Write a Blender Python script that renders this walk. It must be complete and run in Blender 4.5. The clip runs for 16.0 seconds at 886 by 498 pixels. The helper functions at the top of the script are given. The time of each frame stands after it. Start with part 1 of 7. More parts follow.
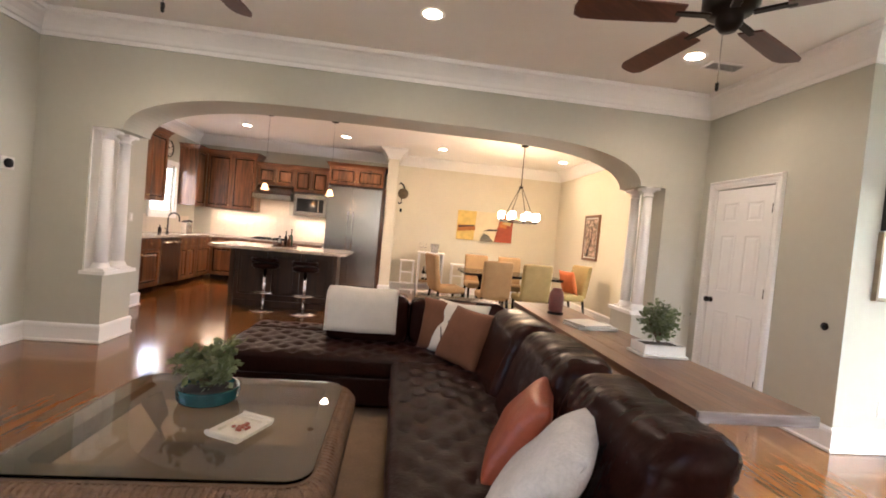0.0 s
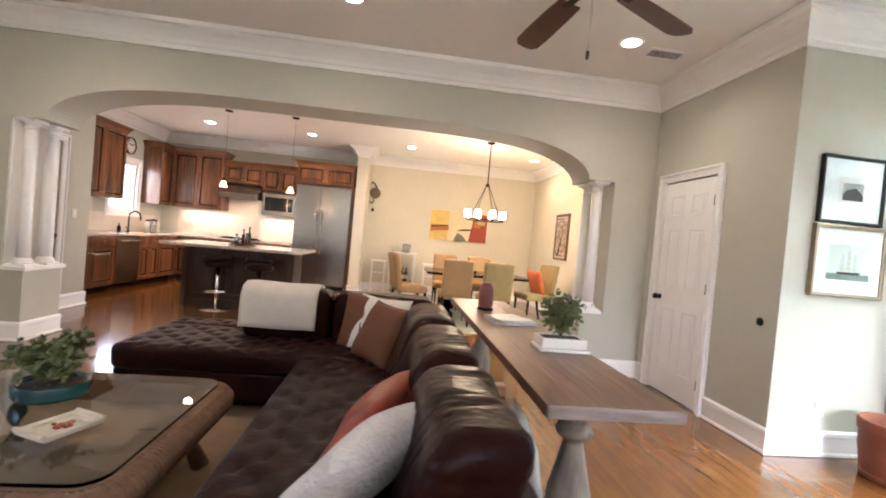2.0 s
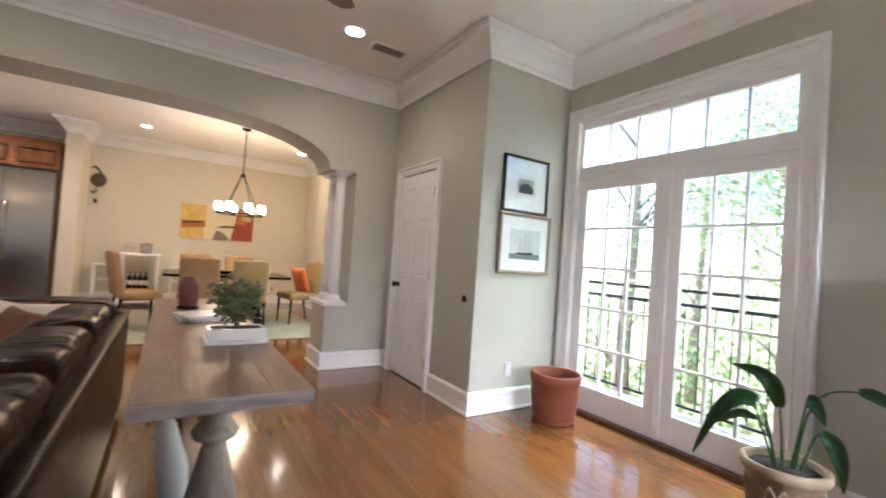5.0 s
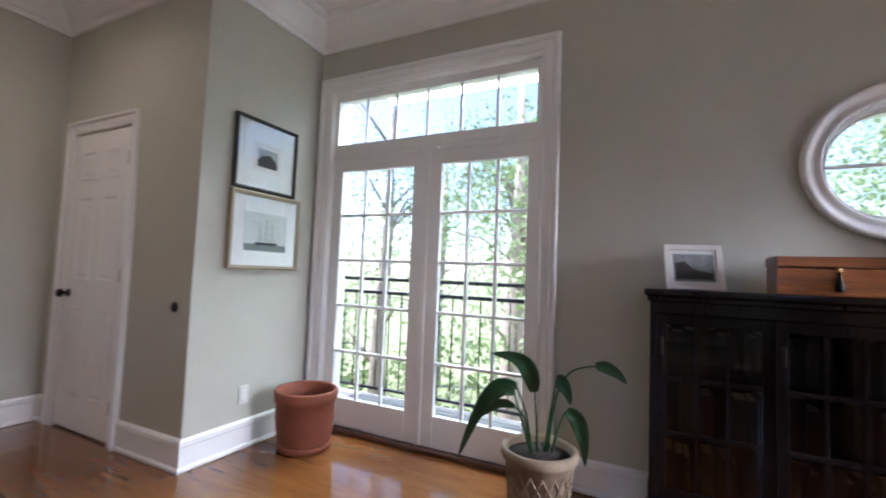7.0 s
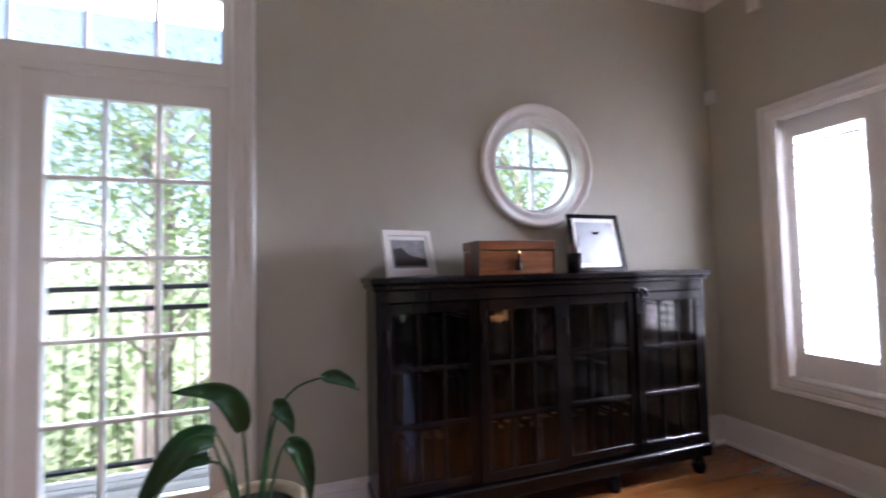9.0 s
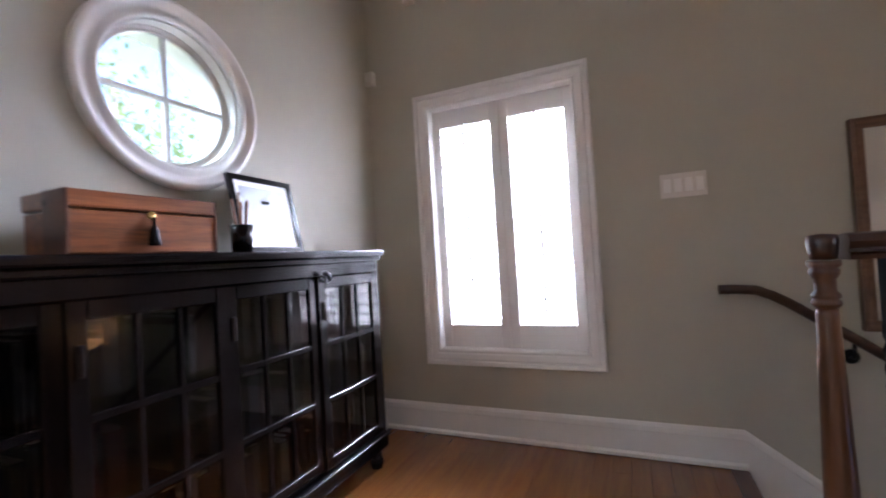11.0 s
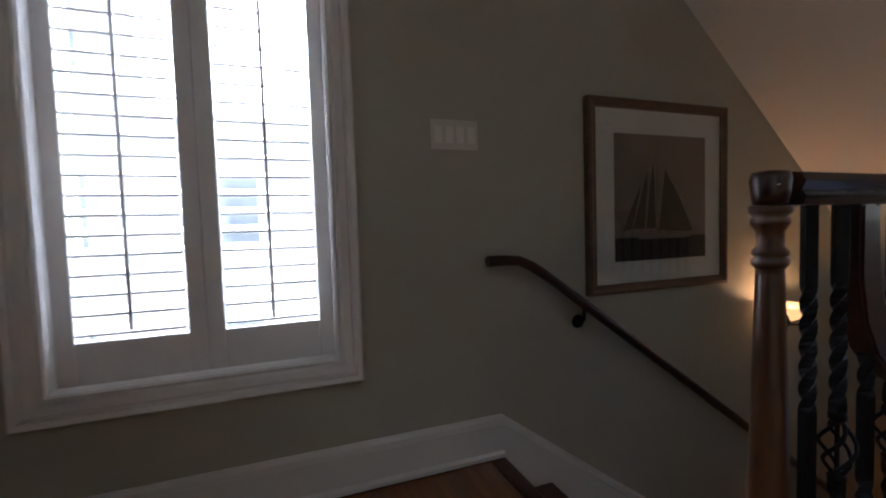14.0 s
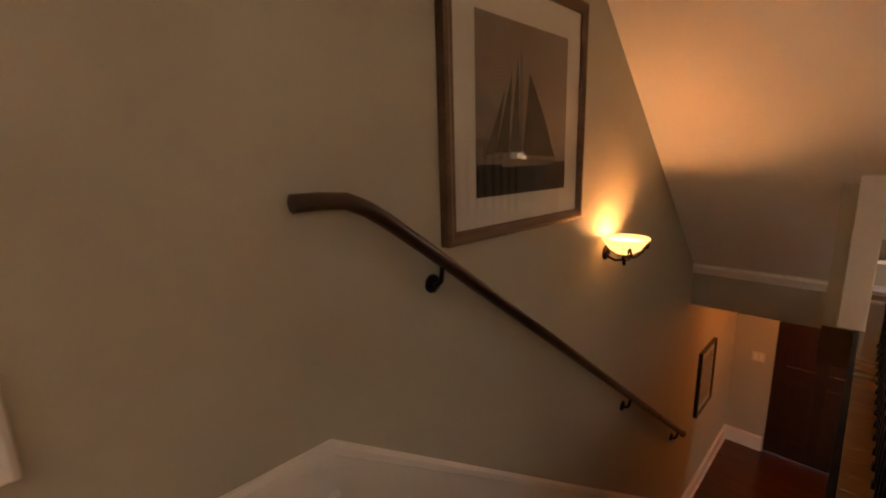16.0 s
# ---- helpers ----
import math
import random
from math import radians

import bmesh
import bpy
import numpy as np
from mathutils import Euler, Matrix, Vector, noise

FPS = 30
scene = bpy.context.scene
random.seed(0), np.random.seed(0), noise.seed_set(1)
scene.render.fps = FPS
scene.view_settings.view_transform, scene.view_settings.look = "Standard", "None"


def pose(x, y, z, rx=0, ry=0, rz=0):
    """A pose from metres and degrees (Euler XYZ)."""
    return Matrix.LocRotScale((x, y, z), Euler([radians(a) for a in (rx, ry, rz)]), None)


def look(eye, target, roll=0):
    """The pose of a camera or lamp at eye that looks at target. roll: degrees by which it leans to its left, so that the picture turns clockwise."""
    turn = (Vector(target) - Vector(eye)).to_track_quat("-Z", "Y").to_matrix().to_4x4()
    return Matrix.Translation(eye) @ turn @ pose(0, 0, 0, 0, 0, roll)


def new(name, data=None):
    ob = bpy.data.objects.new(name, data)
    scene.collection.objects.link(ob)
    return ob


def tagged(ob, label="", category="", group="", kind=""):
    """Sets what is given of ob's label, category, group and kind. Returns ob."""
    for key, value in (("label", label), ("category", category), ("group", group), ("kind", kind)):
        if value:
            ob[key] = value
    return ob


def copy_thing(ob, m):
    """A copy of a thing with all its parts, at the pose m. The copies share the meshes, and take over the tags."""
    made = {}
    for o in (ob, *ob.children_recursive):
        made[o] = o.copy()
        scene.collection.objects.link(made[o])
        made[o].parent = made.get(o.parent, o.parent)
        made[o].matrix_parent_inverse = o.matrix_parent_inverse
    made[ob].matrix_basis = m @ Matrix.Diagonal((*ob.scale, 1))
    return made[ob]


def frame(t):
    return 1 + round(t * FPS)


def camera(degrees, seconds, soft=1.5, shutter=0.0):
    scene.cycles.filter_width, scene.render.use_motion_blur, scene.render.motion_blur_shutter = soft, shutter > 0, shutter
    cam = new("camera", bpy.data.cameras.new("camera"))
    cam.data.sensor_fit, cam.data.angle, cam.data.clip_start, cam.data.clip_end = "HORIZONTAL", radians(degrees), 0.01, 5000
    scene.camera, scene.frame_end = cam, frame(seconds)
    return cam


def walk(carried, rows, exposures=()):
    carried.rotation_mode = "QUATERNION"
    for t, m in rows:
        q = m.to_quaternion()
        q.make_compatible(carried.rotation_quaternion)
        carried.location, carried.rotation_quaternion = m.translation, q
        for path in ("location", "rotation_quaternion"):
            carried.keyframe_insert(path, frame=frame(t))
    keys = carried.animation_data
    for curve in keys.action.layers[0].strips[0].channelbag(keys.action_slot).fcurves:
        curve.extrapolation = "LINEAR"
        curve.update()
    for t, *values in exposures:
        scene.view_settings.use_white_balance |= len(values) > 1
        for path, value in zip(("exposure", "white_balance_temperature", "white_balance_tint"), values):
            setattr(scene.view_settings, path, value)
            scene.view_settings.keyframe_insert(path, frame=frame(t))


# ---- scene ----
cam = camera(91.7, 16.0, 1.8, 0.5)
PATH = [
    (0, (0.144, -0.011, 1.32), (0.361, 1.976, 1.26), 5.2),
    (0.5, (0.283, 0.006, 1.3), (0.477, 1.995, 1.244), 5.3),
    (1, (0.439, 0.033, 1.297), (0.631, 2.023, 1.244), 5.3),
    (1.5, (0.59, 0.066, 1.289), (0.791, 2.055, 1.242), 5.3),
    (2, (0.748, 0.069, 1.281), (0.97, 2.057, 1.24), 5.2),
    (2.5, (0.941, 0.07, 1.28), (1.201, 2.053, 1.248), 5.2),
    (3, (1.055, 0.05, 1.262), (1.37, 2.025, 1.241), 5.0),
    (3.5, (1.162, 0.044, 1.25), (1.572, 2.002, 1.237), 4.9),
    (4, (1.26, 0.046, 1.227), (1.887, 1.945, 1.237), 4.6),
    (4.5, (1.306, 0.018, 1.218), (2.159, 1.827, 1.247), 4.3),
    (7, (1.85, 0.415, 1.15), (3.64, 1.298, 1.267), 2.2),
    (7.5, (1.957, 0.509, 1.13), (3.863, 1.101, 1.263), 1.6),
    (8, (2.059, 0.569, 1.136), (4.036, 0.832, 1.276), 0.8),
    (8.5, (2.166, 0.716, 1.156), (4.154, 0.529, 1.274), -0.3),
    (9, (2.268, 0.744, 1.16), (4.16, 0.102, 1.246), -1.2),
    (9.5, (2.393, 0.706, 1.145), (4.089, -0.352, 1.2), -1.8),
    (10, (2.567, 0.657, 1.11), (3.99, -0.747, 1.173), -2.7),
    (12.5, (3.162, 0.222, 1.034), (3.127, -1.777, 1.026), -2.4),
    (13, (3.251, 0.084, 1.035), (2.976, -1.897, 1.015), -2.2),
    (13.5, (3.277, -0.065, 1.018), (2.749, -1.993, 0.991), -1.9),
    (14, (3.263, -0.248, 0.978), (2.57, -2.121, 0.877), -1.8),
    (14.5, (3.232, -0.418, 0.96), (2.362, -2.21, 0.781), -1.6),
    (15, (3.178, -0.572, 0.943), (2.106, -2.239, 0.672), -1.6),
    (15.5, (3.082, -0.736, 0.942), (1.806, -2.248, 0.648), -1.4),
    (16, (2.94, -0.872, 0.924), (1.566, -2.267, 0.516), -1.6),
]
EXPOSURES = [(0, 3.1, 6200, 21), (2.0, 3.15, 5900, 19), (4.5, 2.75, 5850, 20), (7.0, 1.95, 5600, 23), (8.5, 1.97, 5600, 27), (9.5, 2.25, 5750, 29), (12.5, 2.4, 5300, 21), (13.0, 2.05, 5300, 20), (14.0, 0.92, 5450, 18), (14.5, 0.6, 5600, 18), (15.0, 0.55, 6200, 20), (15.5, 1.25, 8000, 28), (16.0, 2.1, 9600, 36)]
walk(cam, [(t, look(eye, target, roll)) for t, eye, target, roll in PATH], EXPOSURES)

# ---- light and sky ----
world = bpy.data.worlds.new("sky")
scene.world = world
world.use_nodes = True
wn = world.node_tree.nodes
sky = wn.new("ShaderNodeTexSky")
sky.sky_type, sky.sun_disc = "NISHITA", False
sky.sun_elevation, sky.sun_rotation = radians(58), radians(-25)
world.node_tree.links.new(sky.outputs[0], wn["Background"].inputs[0])
wn["Background"].inputs[1].default_value = 0.15
sun = new("sun", bpy.data.lights.new("sun", "SUN"))
sun.data.energy, sun.data.angle, sun.data.color = 5.0, radians(0.6), (1.0, 0.95, 0.86)
sun.matrix_world = look((-8, 17, 30), (0, 0, 0))


def area_light(name, eye, target, sx, sy, watts, colour):
    d = bpy.data.lights.new(name, "AREA")
    d.shape, d.size, d.size_y, d.energy, d.color = "RECTANGLE", sx, sy, watts, colour
    ob = new(name, d)
    ob.matrix_world = look(eye, target)
    return ob


def point_light(name, at, watts, colour, radius=0.04):
    d = bpy.data.lights.new(name, "POINT")
    d.energy, d.color, d.shadow_soft_size = watts, colour, radius
    ob = new(name, d)
    ob.location = at
    return ob


def spot_light(name, at, watts, colour, angle=110):
    d = bpy.data.lights.new(name, "SPOT")
    d.energy, d.color, d.shadow_soft_size, d.spot_size, d.spot_blend = watts, colour, 0.06, radians(angle), 0.8
    ob = new(name, d)
    ob.matrix_world = look(at, (at[0], at[1] + 0.001, 0))
    return ob


DAY = (0.93, 0.98, 1.0)
WARM = (1.0, 0.72, 0.42)
CAN = (1.0, 0.81, 0.58)
area_light("french_door_daylight", (6.0, 1.83, 4.1), (1.0, 1.83, 1.0), 3.4, 1.8, 125, (0.84, 1.0, 0.88))
# Added fill lamp outside a made-up, unseen opening in the west wall.
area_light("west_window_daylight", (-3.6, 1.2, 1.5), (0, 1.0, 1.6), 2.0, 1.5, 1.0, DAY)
area_light("shutter_window_daylight", (3.45, -3.6, 2.5), (3.65, -1.0, 1.3), 1.4, 1.4, 205, DAY)
area_light("kitchen_window_daylight", (-4.6, 8.59, 1.75), (0, 8.0, 0.9), 0.75, 0.9, 8, DAY)
# Lamp added outside the dining window, which is out of view.
area_light("dining_window_daylight", (4.4, 5.75, 1.6), (0, 6.0, 0.9), 0.9, 1.5, 9, DAY)

# ---- materials ----


def mat(name, colour, rough=0.5, metal=0.0, vary=0.12, scale=6.0, bump=0.0, bump_scale=60.0, spec=0.5, stretch=(1, 1, 1), random_obj=0.0, coat=0.0):
    m = bpy.data.materials.new(name)
    m.use_nodes = True
    n, l = m.node_tree.nodes, m.node_tree.links
    p = n["Principled BSDF"]
    p.inputs["Roughness"].default_value, p.inputs["Metallic"].default_value = rough, metal
    p.inputs["Specular IOR Level"].default_value = spec
    p.inputs["Coat Weight"].default_value, p.inputs["Coat Roughness"].default_value = coat, 0.12
    tc, mp = n.new("ShaderNodeTexCoord"), n.new("ShaderNodeMapping")
    mp.inputs["Scale"].default_value = stretch
    l.new(tc.outputs["Object"], mp.inputs[0])
    big, fine = n.new("ShaderNodeTexNoise"), n.new("ShaderNodeTexNoise")
    big.inputs["Scale"].default_value, fine.inputs["Scale"].default_value = scale, scale * 9
    big.inputs["Detail"].default_value = fine.inputs["Detail"].default_value = 4
    l.new(mp.outputs[0], big.inputs[0])
    l.new(mp.outputs[0], fine.inputs[0])
    mix = n.new("ShaderNodeMix")
    mix.inputs[0].default_value = 0.4
    l.new(big.outputs[0], mix.inputs[2])
    l.new(fine.outputs[0], mix.inputs[3])
    ramp = n.new("ShaderNodeValToRGB")
    ramp.color_ramp.elements[0].position, ramp.color_ramp.elements[1].position = 0.3, 0.7
    ramp.color_ramp.elements[0].color = (*[c * (1 - vary) for c in colour], 1)
    ramp.color_ramp.elements[1].color = (*[min(1, c * (1 + vary)) for c in colour], 1)
    l.new(mix.outputs[0], ramp.inputs[0])
    out = ramp.outputs[0]
    if random_obj:
        info, hsv, mr = n.new("ShaderNodeObjectInfo"), n.new("ShaderNodeHueSaturation"), n.new("ShaderNodeMapRange")
        mr.inputs[3].default_value, mr.inputs[4].default_value = 1 - random_obj, 1 + random_obj
        l.new(info.outputs["Random"], mr.inputs[0])
        l.new(mr.outputs[0], hsv.inputs["Value"])
        l.new(out, hsv.inputs["Color"])
        out = hsv.outputs[0]
    l.new(out, p.inputs["Base Color"])
    if bump:
        bt, bn = n.new("ShaderNodeTexNoise"), n.new("ShaderNodeBump")
        bt.inputs["Scale"].default_value, bt.inputs["Detail"].default_value = bump_scale, 3
        bn.inputs["Strength"].default_value, bn.inputs["Distance"].default_value = bump, 0.01
        l.new(mp.outputs[0], bt.inputs[0])
        l.new(bt.outputs[0], bn.inputs["Height"])
        l.new(bn.outputs[0], p.inputs["Normal"])
    return m


def wood(name, dark, light, rough=0.35, scale=1.0, axis=0, bump=0.15, random=0.0, coat=0.0, island=False, spec=0.5):
    """Wood with its grain along an axis (0 x, 1 y, 2 z)."""
    m = bpy.data.materials.new(name)
    m.use_nodes = True
    n, l = m.node_tree.nodes, m.node_tree.links
    p = n["Principled BSDF"]
    p.inputs["Coat Weight"].default_value, p.inputs["Coat Roughness"].default_value = coat, 0.1
    p.inputs["Specular IOR Level"].default_value = spec
    tc, mp = n.new("ShaderNodeTexCoord"), n.new("ShaderNodeMapping")
    s = [14 * scale] * 3
    s[axis] = 1.2 * scale
    mp.inputs["Scale"].default_value = s
    l.new(tc.outputs["Object"], mp.inputs[0])
    vec = mp.outputs[0]
    if random:
        src = n.new("ShaderNodeNewGeometry") if island else n.new("ShaderNodeObjectInfo")
        rnd = src.outputs["Random Per Island"] if island else src.outputs["Random"]
        mul, add = n.new("ShaderNodeMath"), n.new("ShaderNodeVectorMath")
        mul.operation, mul.inputs[1].default_value = "MULTIPLY", 60
        l.new(rnd, mul.inputs[0])
        l.new(vec, add.inputs[0])
        l.new(mul.outputs[0], add.inputs[1])
        vec = add.outputs[0]
    a, b = n.new("ShaderNodeTexNoise"), n.new("ShaderNodeTexNoise")
    a.inputs["Scale"].default_value, a.inputs["Detail"].default_value, a.inputs["Distortion"].default_value = 1.0, 5, 0.8
    b.inputs["Scale"].default_value, b.inputs["Detail"].default_value = 5.0, 3
    l.new(vec, a.inputs[0])
    l.new(vec, b.inputs[0])
    mix = n.new("ShaderNodeMix")
    mix.inputs[0].default_value = 0.35
    l.new(a.outputs[0], mix.inputs[2])
    l.new(b.outputs[0], mix.inputs[3])
    ramp = n.new("ShaderNodeValToRGB")
    ramp.color_ramp.elements[0].position, ramp.color_ramp.elements[1].position = 0.33, 0.66
    ramp.color_ramp.elements[0].color, ramp.color_ramp.elements[1].color = (*dark, 1), (*light, 1)
    l.new(mix.outputs[0], ramp.inputs[0])
    out = ramp.outputs[0]
    if random:
        hsv, mr = n.new("ShaderNodeHueSaturation"), n.new("ShaderNodeMapRange")
        mr.inputs[3].default_value, mr.inputs[4].default_value = 1 - random, 1 + random
        l.new(rnd, mr.inputs[0])
        l.new(mr.outputs[0], hsv.inputs["Value"])
        l.new(out, hsv.inputs["Color"])
        out = hsv.outputs[0]
    l.new(out, p.inputs["Base Color"])
    mr2 = n.new("ShaderNodeMapRange")
    mr2.inputs[3].default_value, mr2.inputs[4].default_value = rough * 0.85, rough * 1.25
    l.new(a.outputs[0], mr2.inputs[0])
    l.new(mr2.outputs[0], p.inputs["Roughness"])
    bn = n.new("ShaderNodeBump")
    bn.inputs["Strength"].default_value, bn.inputs["Distance"].default_value = bump, 0.004
    l.new(b.outputs[0], bn.inputs["Height"])
    l.new(bn.outputs[0], p.inputs["Normal"])
    return m


def glow(name, colour, strength):
    m = bpy.data.materials.new(name)
    m.use_nodes = True
    p = m.node_tree.nodes["Principled BSDF"]
    p.inputs["Base Color"].default_value = (*colour, 1)
    p.inputs["Emission Color"].default_value, p.inputs["Emission Strength"].default_value = (*colour, 1), strength
    return m


def glass(name, colour=(1, 1, 1), rough=0.0, ior=1.45):
    m = bpy.data.materials.new(name)
    m.use_nodes = True
    p = m.node_tree.nodes["Principled BSDF"]
    p.inputs["Base Color"].default_value = (*colour, 1)
    p.inputs["Roughness"].default_value, p.inputs["IOR"].default_value = rough, ior
    p.inputs["Transmission Weight"].default_value = 1.0
    return m


WALL = mat("sage_wall_paint", (0.50, 0.482, 0.402), 0.75, vary=0.03, scale=1.5, bump=0.06, bump_scale=260, spec=0.25)
CREAM = mat("cream_wall_paint", (0.68, 0.62, 0.485), 0.75, vary=0.03, scale=1.5, bump=0.06, bump_scale=260, spec=0.25)
CEIL = mat("white_ceiling_paint", (0.87, 0.85, 0.80), 0.85, vary=0.02, scale=1.0, bump=0.05, bump_scale=200, spec=0.2)
TRIM = mat("white_trim_paint", (0.84, 0.82, 0.79), 0.35, vary=0.02, scale=3, spec=0.4)
OAK = wood("oak_floor", (0.152, 0.053, 0.0125), (0.226, 0.086, 0.0215), 0.13, 1.4, 1, 0.01, 0.07, 0.4, True)
OAK_P = wood("oak_floor_plank", (0.152, 0.053, 0.0125), (0.226, 0.086, 0.0215), 0.13, 1.4, 1, 0.01, 0.07, 0.4)
OAK_D = wood("oak_subfloor", (0.10, 0.04, 0.012), (0.16, 0.07, 0.02), 0.4, 1.0, 1)
STAIR = wood("stair_wood", (0.055, 0.016, 0.008), (0.115, 0.038, 0.017), 0.28, 1.0, 1, 0.08, 0, 0.3)
CAB = wood("stained_cabinet_wood", (0.032, 0.012, 0.005), (0.25, 0.098, 0.038), 0.3, 0.55, 2, 0.1, 0, 0.25)
CAB_X = wood("stained_cabinet_rail_wood", (0.032, 0.012, 0.005), (0.25, 0.098, 0.038), 0.3, 0.55, 0, 0.1, 0, 0.25)
CAB_D = wood("dark_island_wood", (0.012, 0.005, 0.003), (0.055, 0.021, 0.009), 0.36, 0.8, 2, 0.1)
EBONY = wood("black_stained_wood", (0.004, 0.003, 0.003), (0.009, 0.007, 0.007), 0.16, 1.0, 2, 0.03, spec=0.25)
RAILW = wood("dark_rail_wood", (0.020, 0.007, 0.004), (0.055, 0.019, 0.009), 0.28, 1.0, 0, 0.05, 0, 0.4)
NEWELW = wood("newel_wood", (0.05, 0.019, 0.008), (0.13, 0.055, 0.022), 0.28, 1.0, 2, 0.05, 0, 0.4)
CONSW = wood("weathered_table_wood", (0.095, 0.04, 0.021), (0.25, 0.13, 0.074), 0.34, 0.9, 1, 0.3)
CONSE = wood("grey_weathered_edge", (0.20, 0.165, 0.15), (0.42, 0.36, 0.33), 0.6, 1.4, 0, 0.4)
CONSL = wood("grey_brown_leg_wood", (0.16, 0.125, 0.095), (0.34, 0.285, 0.225), 0.55, 1.0, 2, 0.3)
LEATHER = mat("dark_brown_leather", (0.018, 0.006, 0.0042), 0.3, vary=0.3, scale=5, bump=0.25, bump_scale=55, spec=0.09)
LEATHER_C = mat("creased_brown_leather", (0.021, 0.007, 0.005), 0.27, vary=0.3, scale=3, bump=0.6, bump_scale=6, spec=0.09, stretch=(2.2, 3.2, 1.6))
STEEL = mat("brushed_steel", (0.46, 0.445, 0.43), 0.24, 1.0, 0.08, 3, 0.04, 90, stretch=(1, 1, 20))
CHROME = mat("chrome", (0.8, 0.8, 0.8), 0.1, 1.0, 0.02)
IRON = mat("black_iron", (0.009, 0.010, 0.013), 0.36, 0.3, 0.2, 20, 0.2, 60, spec=0.25)
BRONZE = mat("oil_rubbed_bronze", (0.022, 0.015, 0.012), 0.4, 0.8, 0.2, 20)
PANE = glass("window_glass")
GLASS = glass("tinted_glass_top", (0.86, 0.92, 0.88))

# ---- mesh helpers ----


def quad_box(bm, x0, x1, y0, y1, z0, z1):
    v = [bm.verts.new((x, y, z)) for z in (z0, z1) for y in (y0, y1) for x in (x0, x1)]
    for f in ((0, 2, 3, 1), (4, 5, 7, 6), (0, 1, 5, 4), (2, 6, 7, 3), (0, 4, 6, 2), (1, 3, 7, 5)):
        bm.faces.new([v[i] for i in f])
    return v


def box(x0, x1, y0, y1, z0, z1, bevel=0.0, seg=2, bm=None):
    """A box with bevelled edges, in a new bmesh or added to one."""
    t = bmesh.new()
    quad_box(t, min(x0, x1), max(x0, x1), min(y0, y1), max(y0, y1), min(z0, z1), max(z0, z1))
    if bevel:
        bmesh.ops.bevel(t, geom=t.edges[:], offset=bevel, segments=seg, affect="EDGES", profile=0.6)
    return t if bm is None else merge(bm, t)


def merge(bm, other, m=None):
    if m is not None:
        other.transform(m)
    tmp = bpy.data.meshes.new("tmp")
    other.to_mesh(tmp)
    other.free()
    bm.from_mesh(tmp)
    bpy.data.meshes.remove(tmp)
    return bm


def moved(bm, m):
    bm.transform(m)
    return bm


def lathe(profile, steps=24, at=(0, 0, 0), cap=True):
    """A turned shape from (radius, height) pairs, round z."""
    bm = bmesh.new()
    rings = []
    for r, z in profile:
        rings.append([bm.verts.new((at[0] + r * math.cos(a), at[1] + r * math.sin(a), at[2] + z)) for a in [2 * math.pi * i / steps for i in range(steps)]])
    for a, b in zip(rings, rings[1:]):
        for i in range(steps):
            j = (i + 1) % steps
            bm.faces.new((a[i], a[j], b[j], b[i])).smooth = True
    if cap:
        bm.faces.new(rings[0][::-1])
        bm.faces.new(rings[-1])
    bmesh.ops.recalc_face_normals(bm, faces=bm.faces)
    return bm


def tube(points, r, steps=10, radii=None, square=False):
    """A round bar along a line of points."""
    bm = bmesh.new()
    pts = [Vector(p) for p in points]
    rings = []
    up = Vector((0, 0, 1))
    for i, p in enumerate(pts):
        d = (pts[min(i + 1, len(pts) - 1)] - pts[max(i - 1, 0)]).normalized()
        s = d.cross(up)
        if s.length < 0.05:
            s = d.cross(Vector((1, 0, 0)))
        s.normalize()
        u = s.cross(d)
        rr = radii[i] if radii else r
        rings.append([bm.verts.new(p + rr * (math.cos(a) * s + math.sin(a) * u)) for a in [2 * math.pi * (k + (0.5 if square else 0)) / steps for k in range(steps)]])
    for a, b in zip(rings, rings[1:]):
        for k in range(steps):
            j = (k + 1) % steps
            bm.faces.new((a[k], a[j], b[j], b[k])).smooth = not square
    bm.faces.new(rings[0][::-1])
    bm.faces.new(rings[-1])
    bmesh.ops.recalc_face_normals(bm, faces=bm.faces)
    return bm


def prism(poly, lo, hi, axis=1):
    """A polygon of (a, b) pairs drawn out along an axis: 0 gives (y, z), 1 (x, z), 2 (x, y)."""
    bm = bmesh.new()

    def at(a, b, c):
        return {0: (c, a, b), 1: (a, c, b), 2: (a, b, c)}[axis]
    f0 = [bm.verts.new(at(a, b, lo)) for a, b in poly]
    f1 = [bm.verts.new(at(a, b, hi)) for a, b in poly]
    bm.faces.new(f0)
    bm.faces.new(f1[::-1])
    for i in range(len(poly)):
        j = (i + 1) % len(poly)
        bm.faces.new((f0[i], f1[i], f1[j], f0[j]))
    bmesh.ops.recalc_face_normals(bm, faces=bm.faces)
    return bm


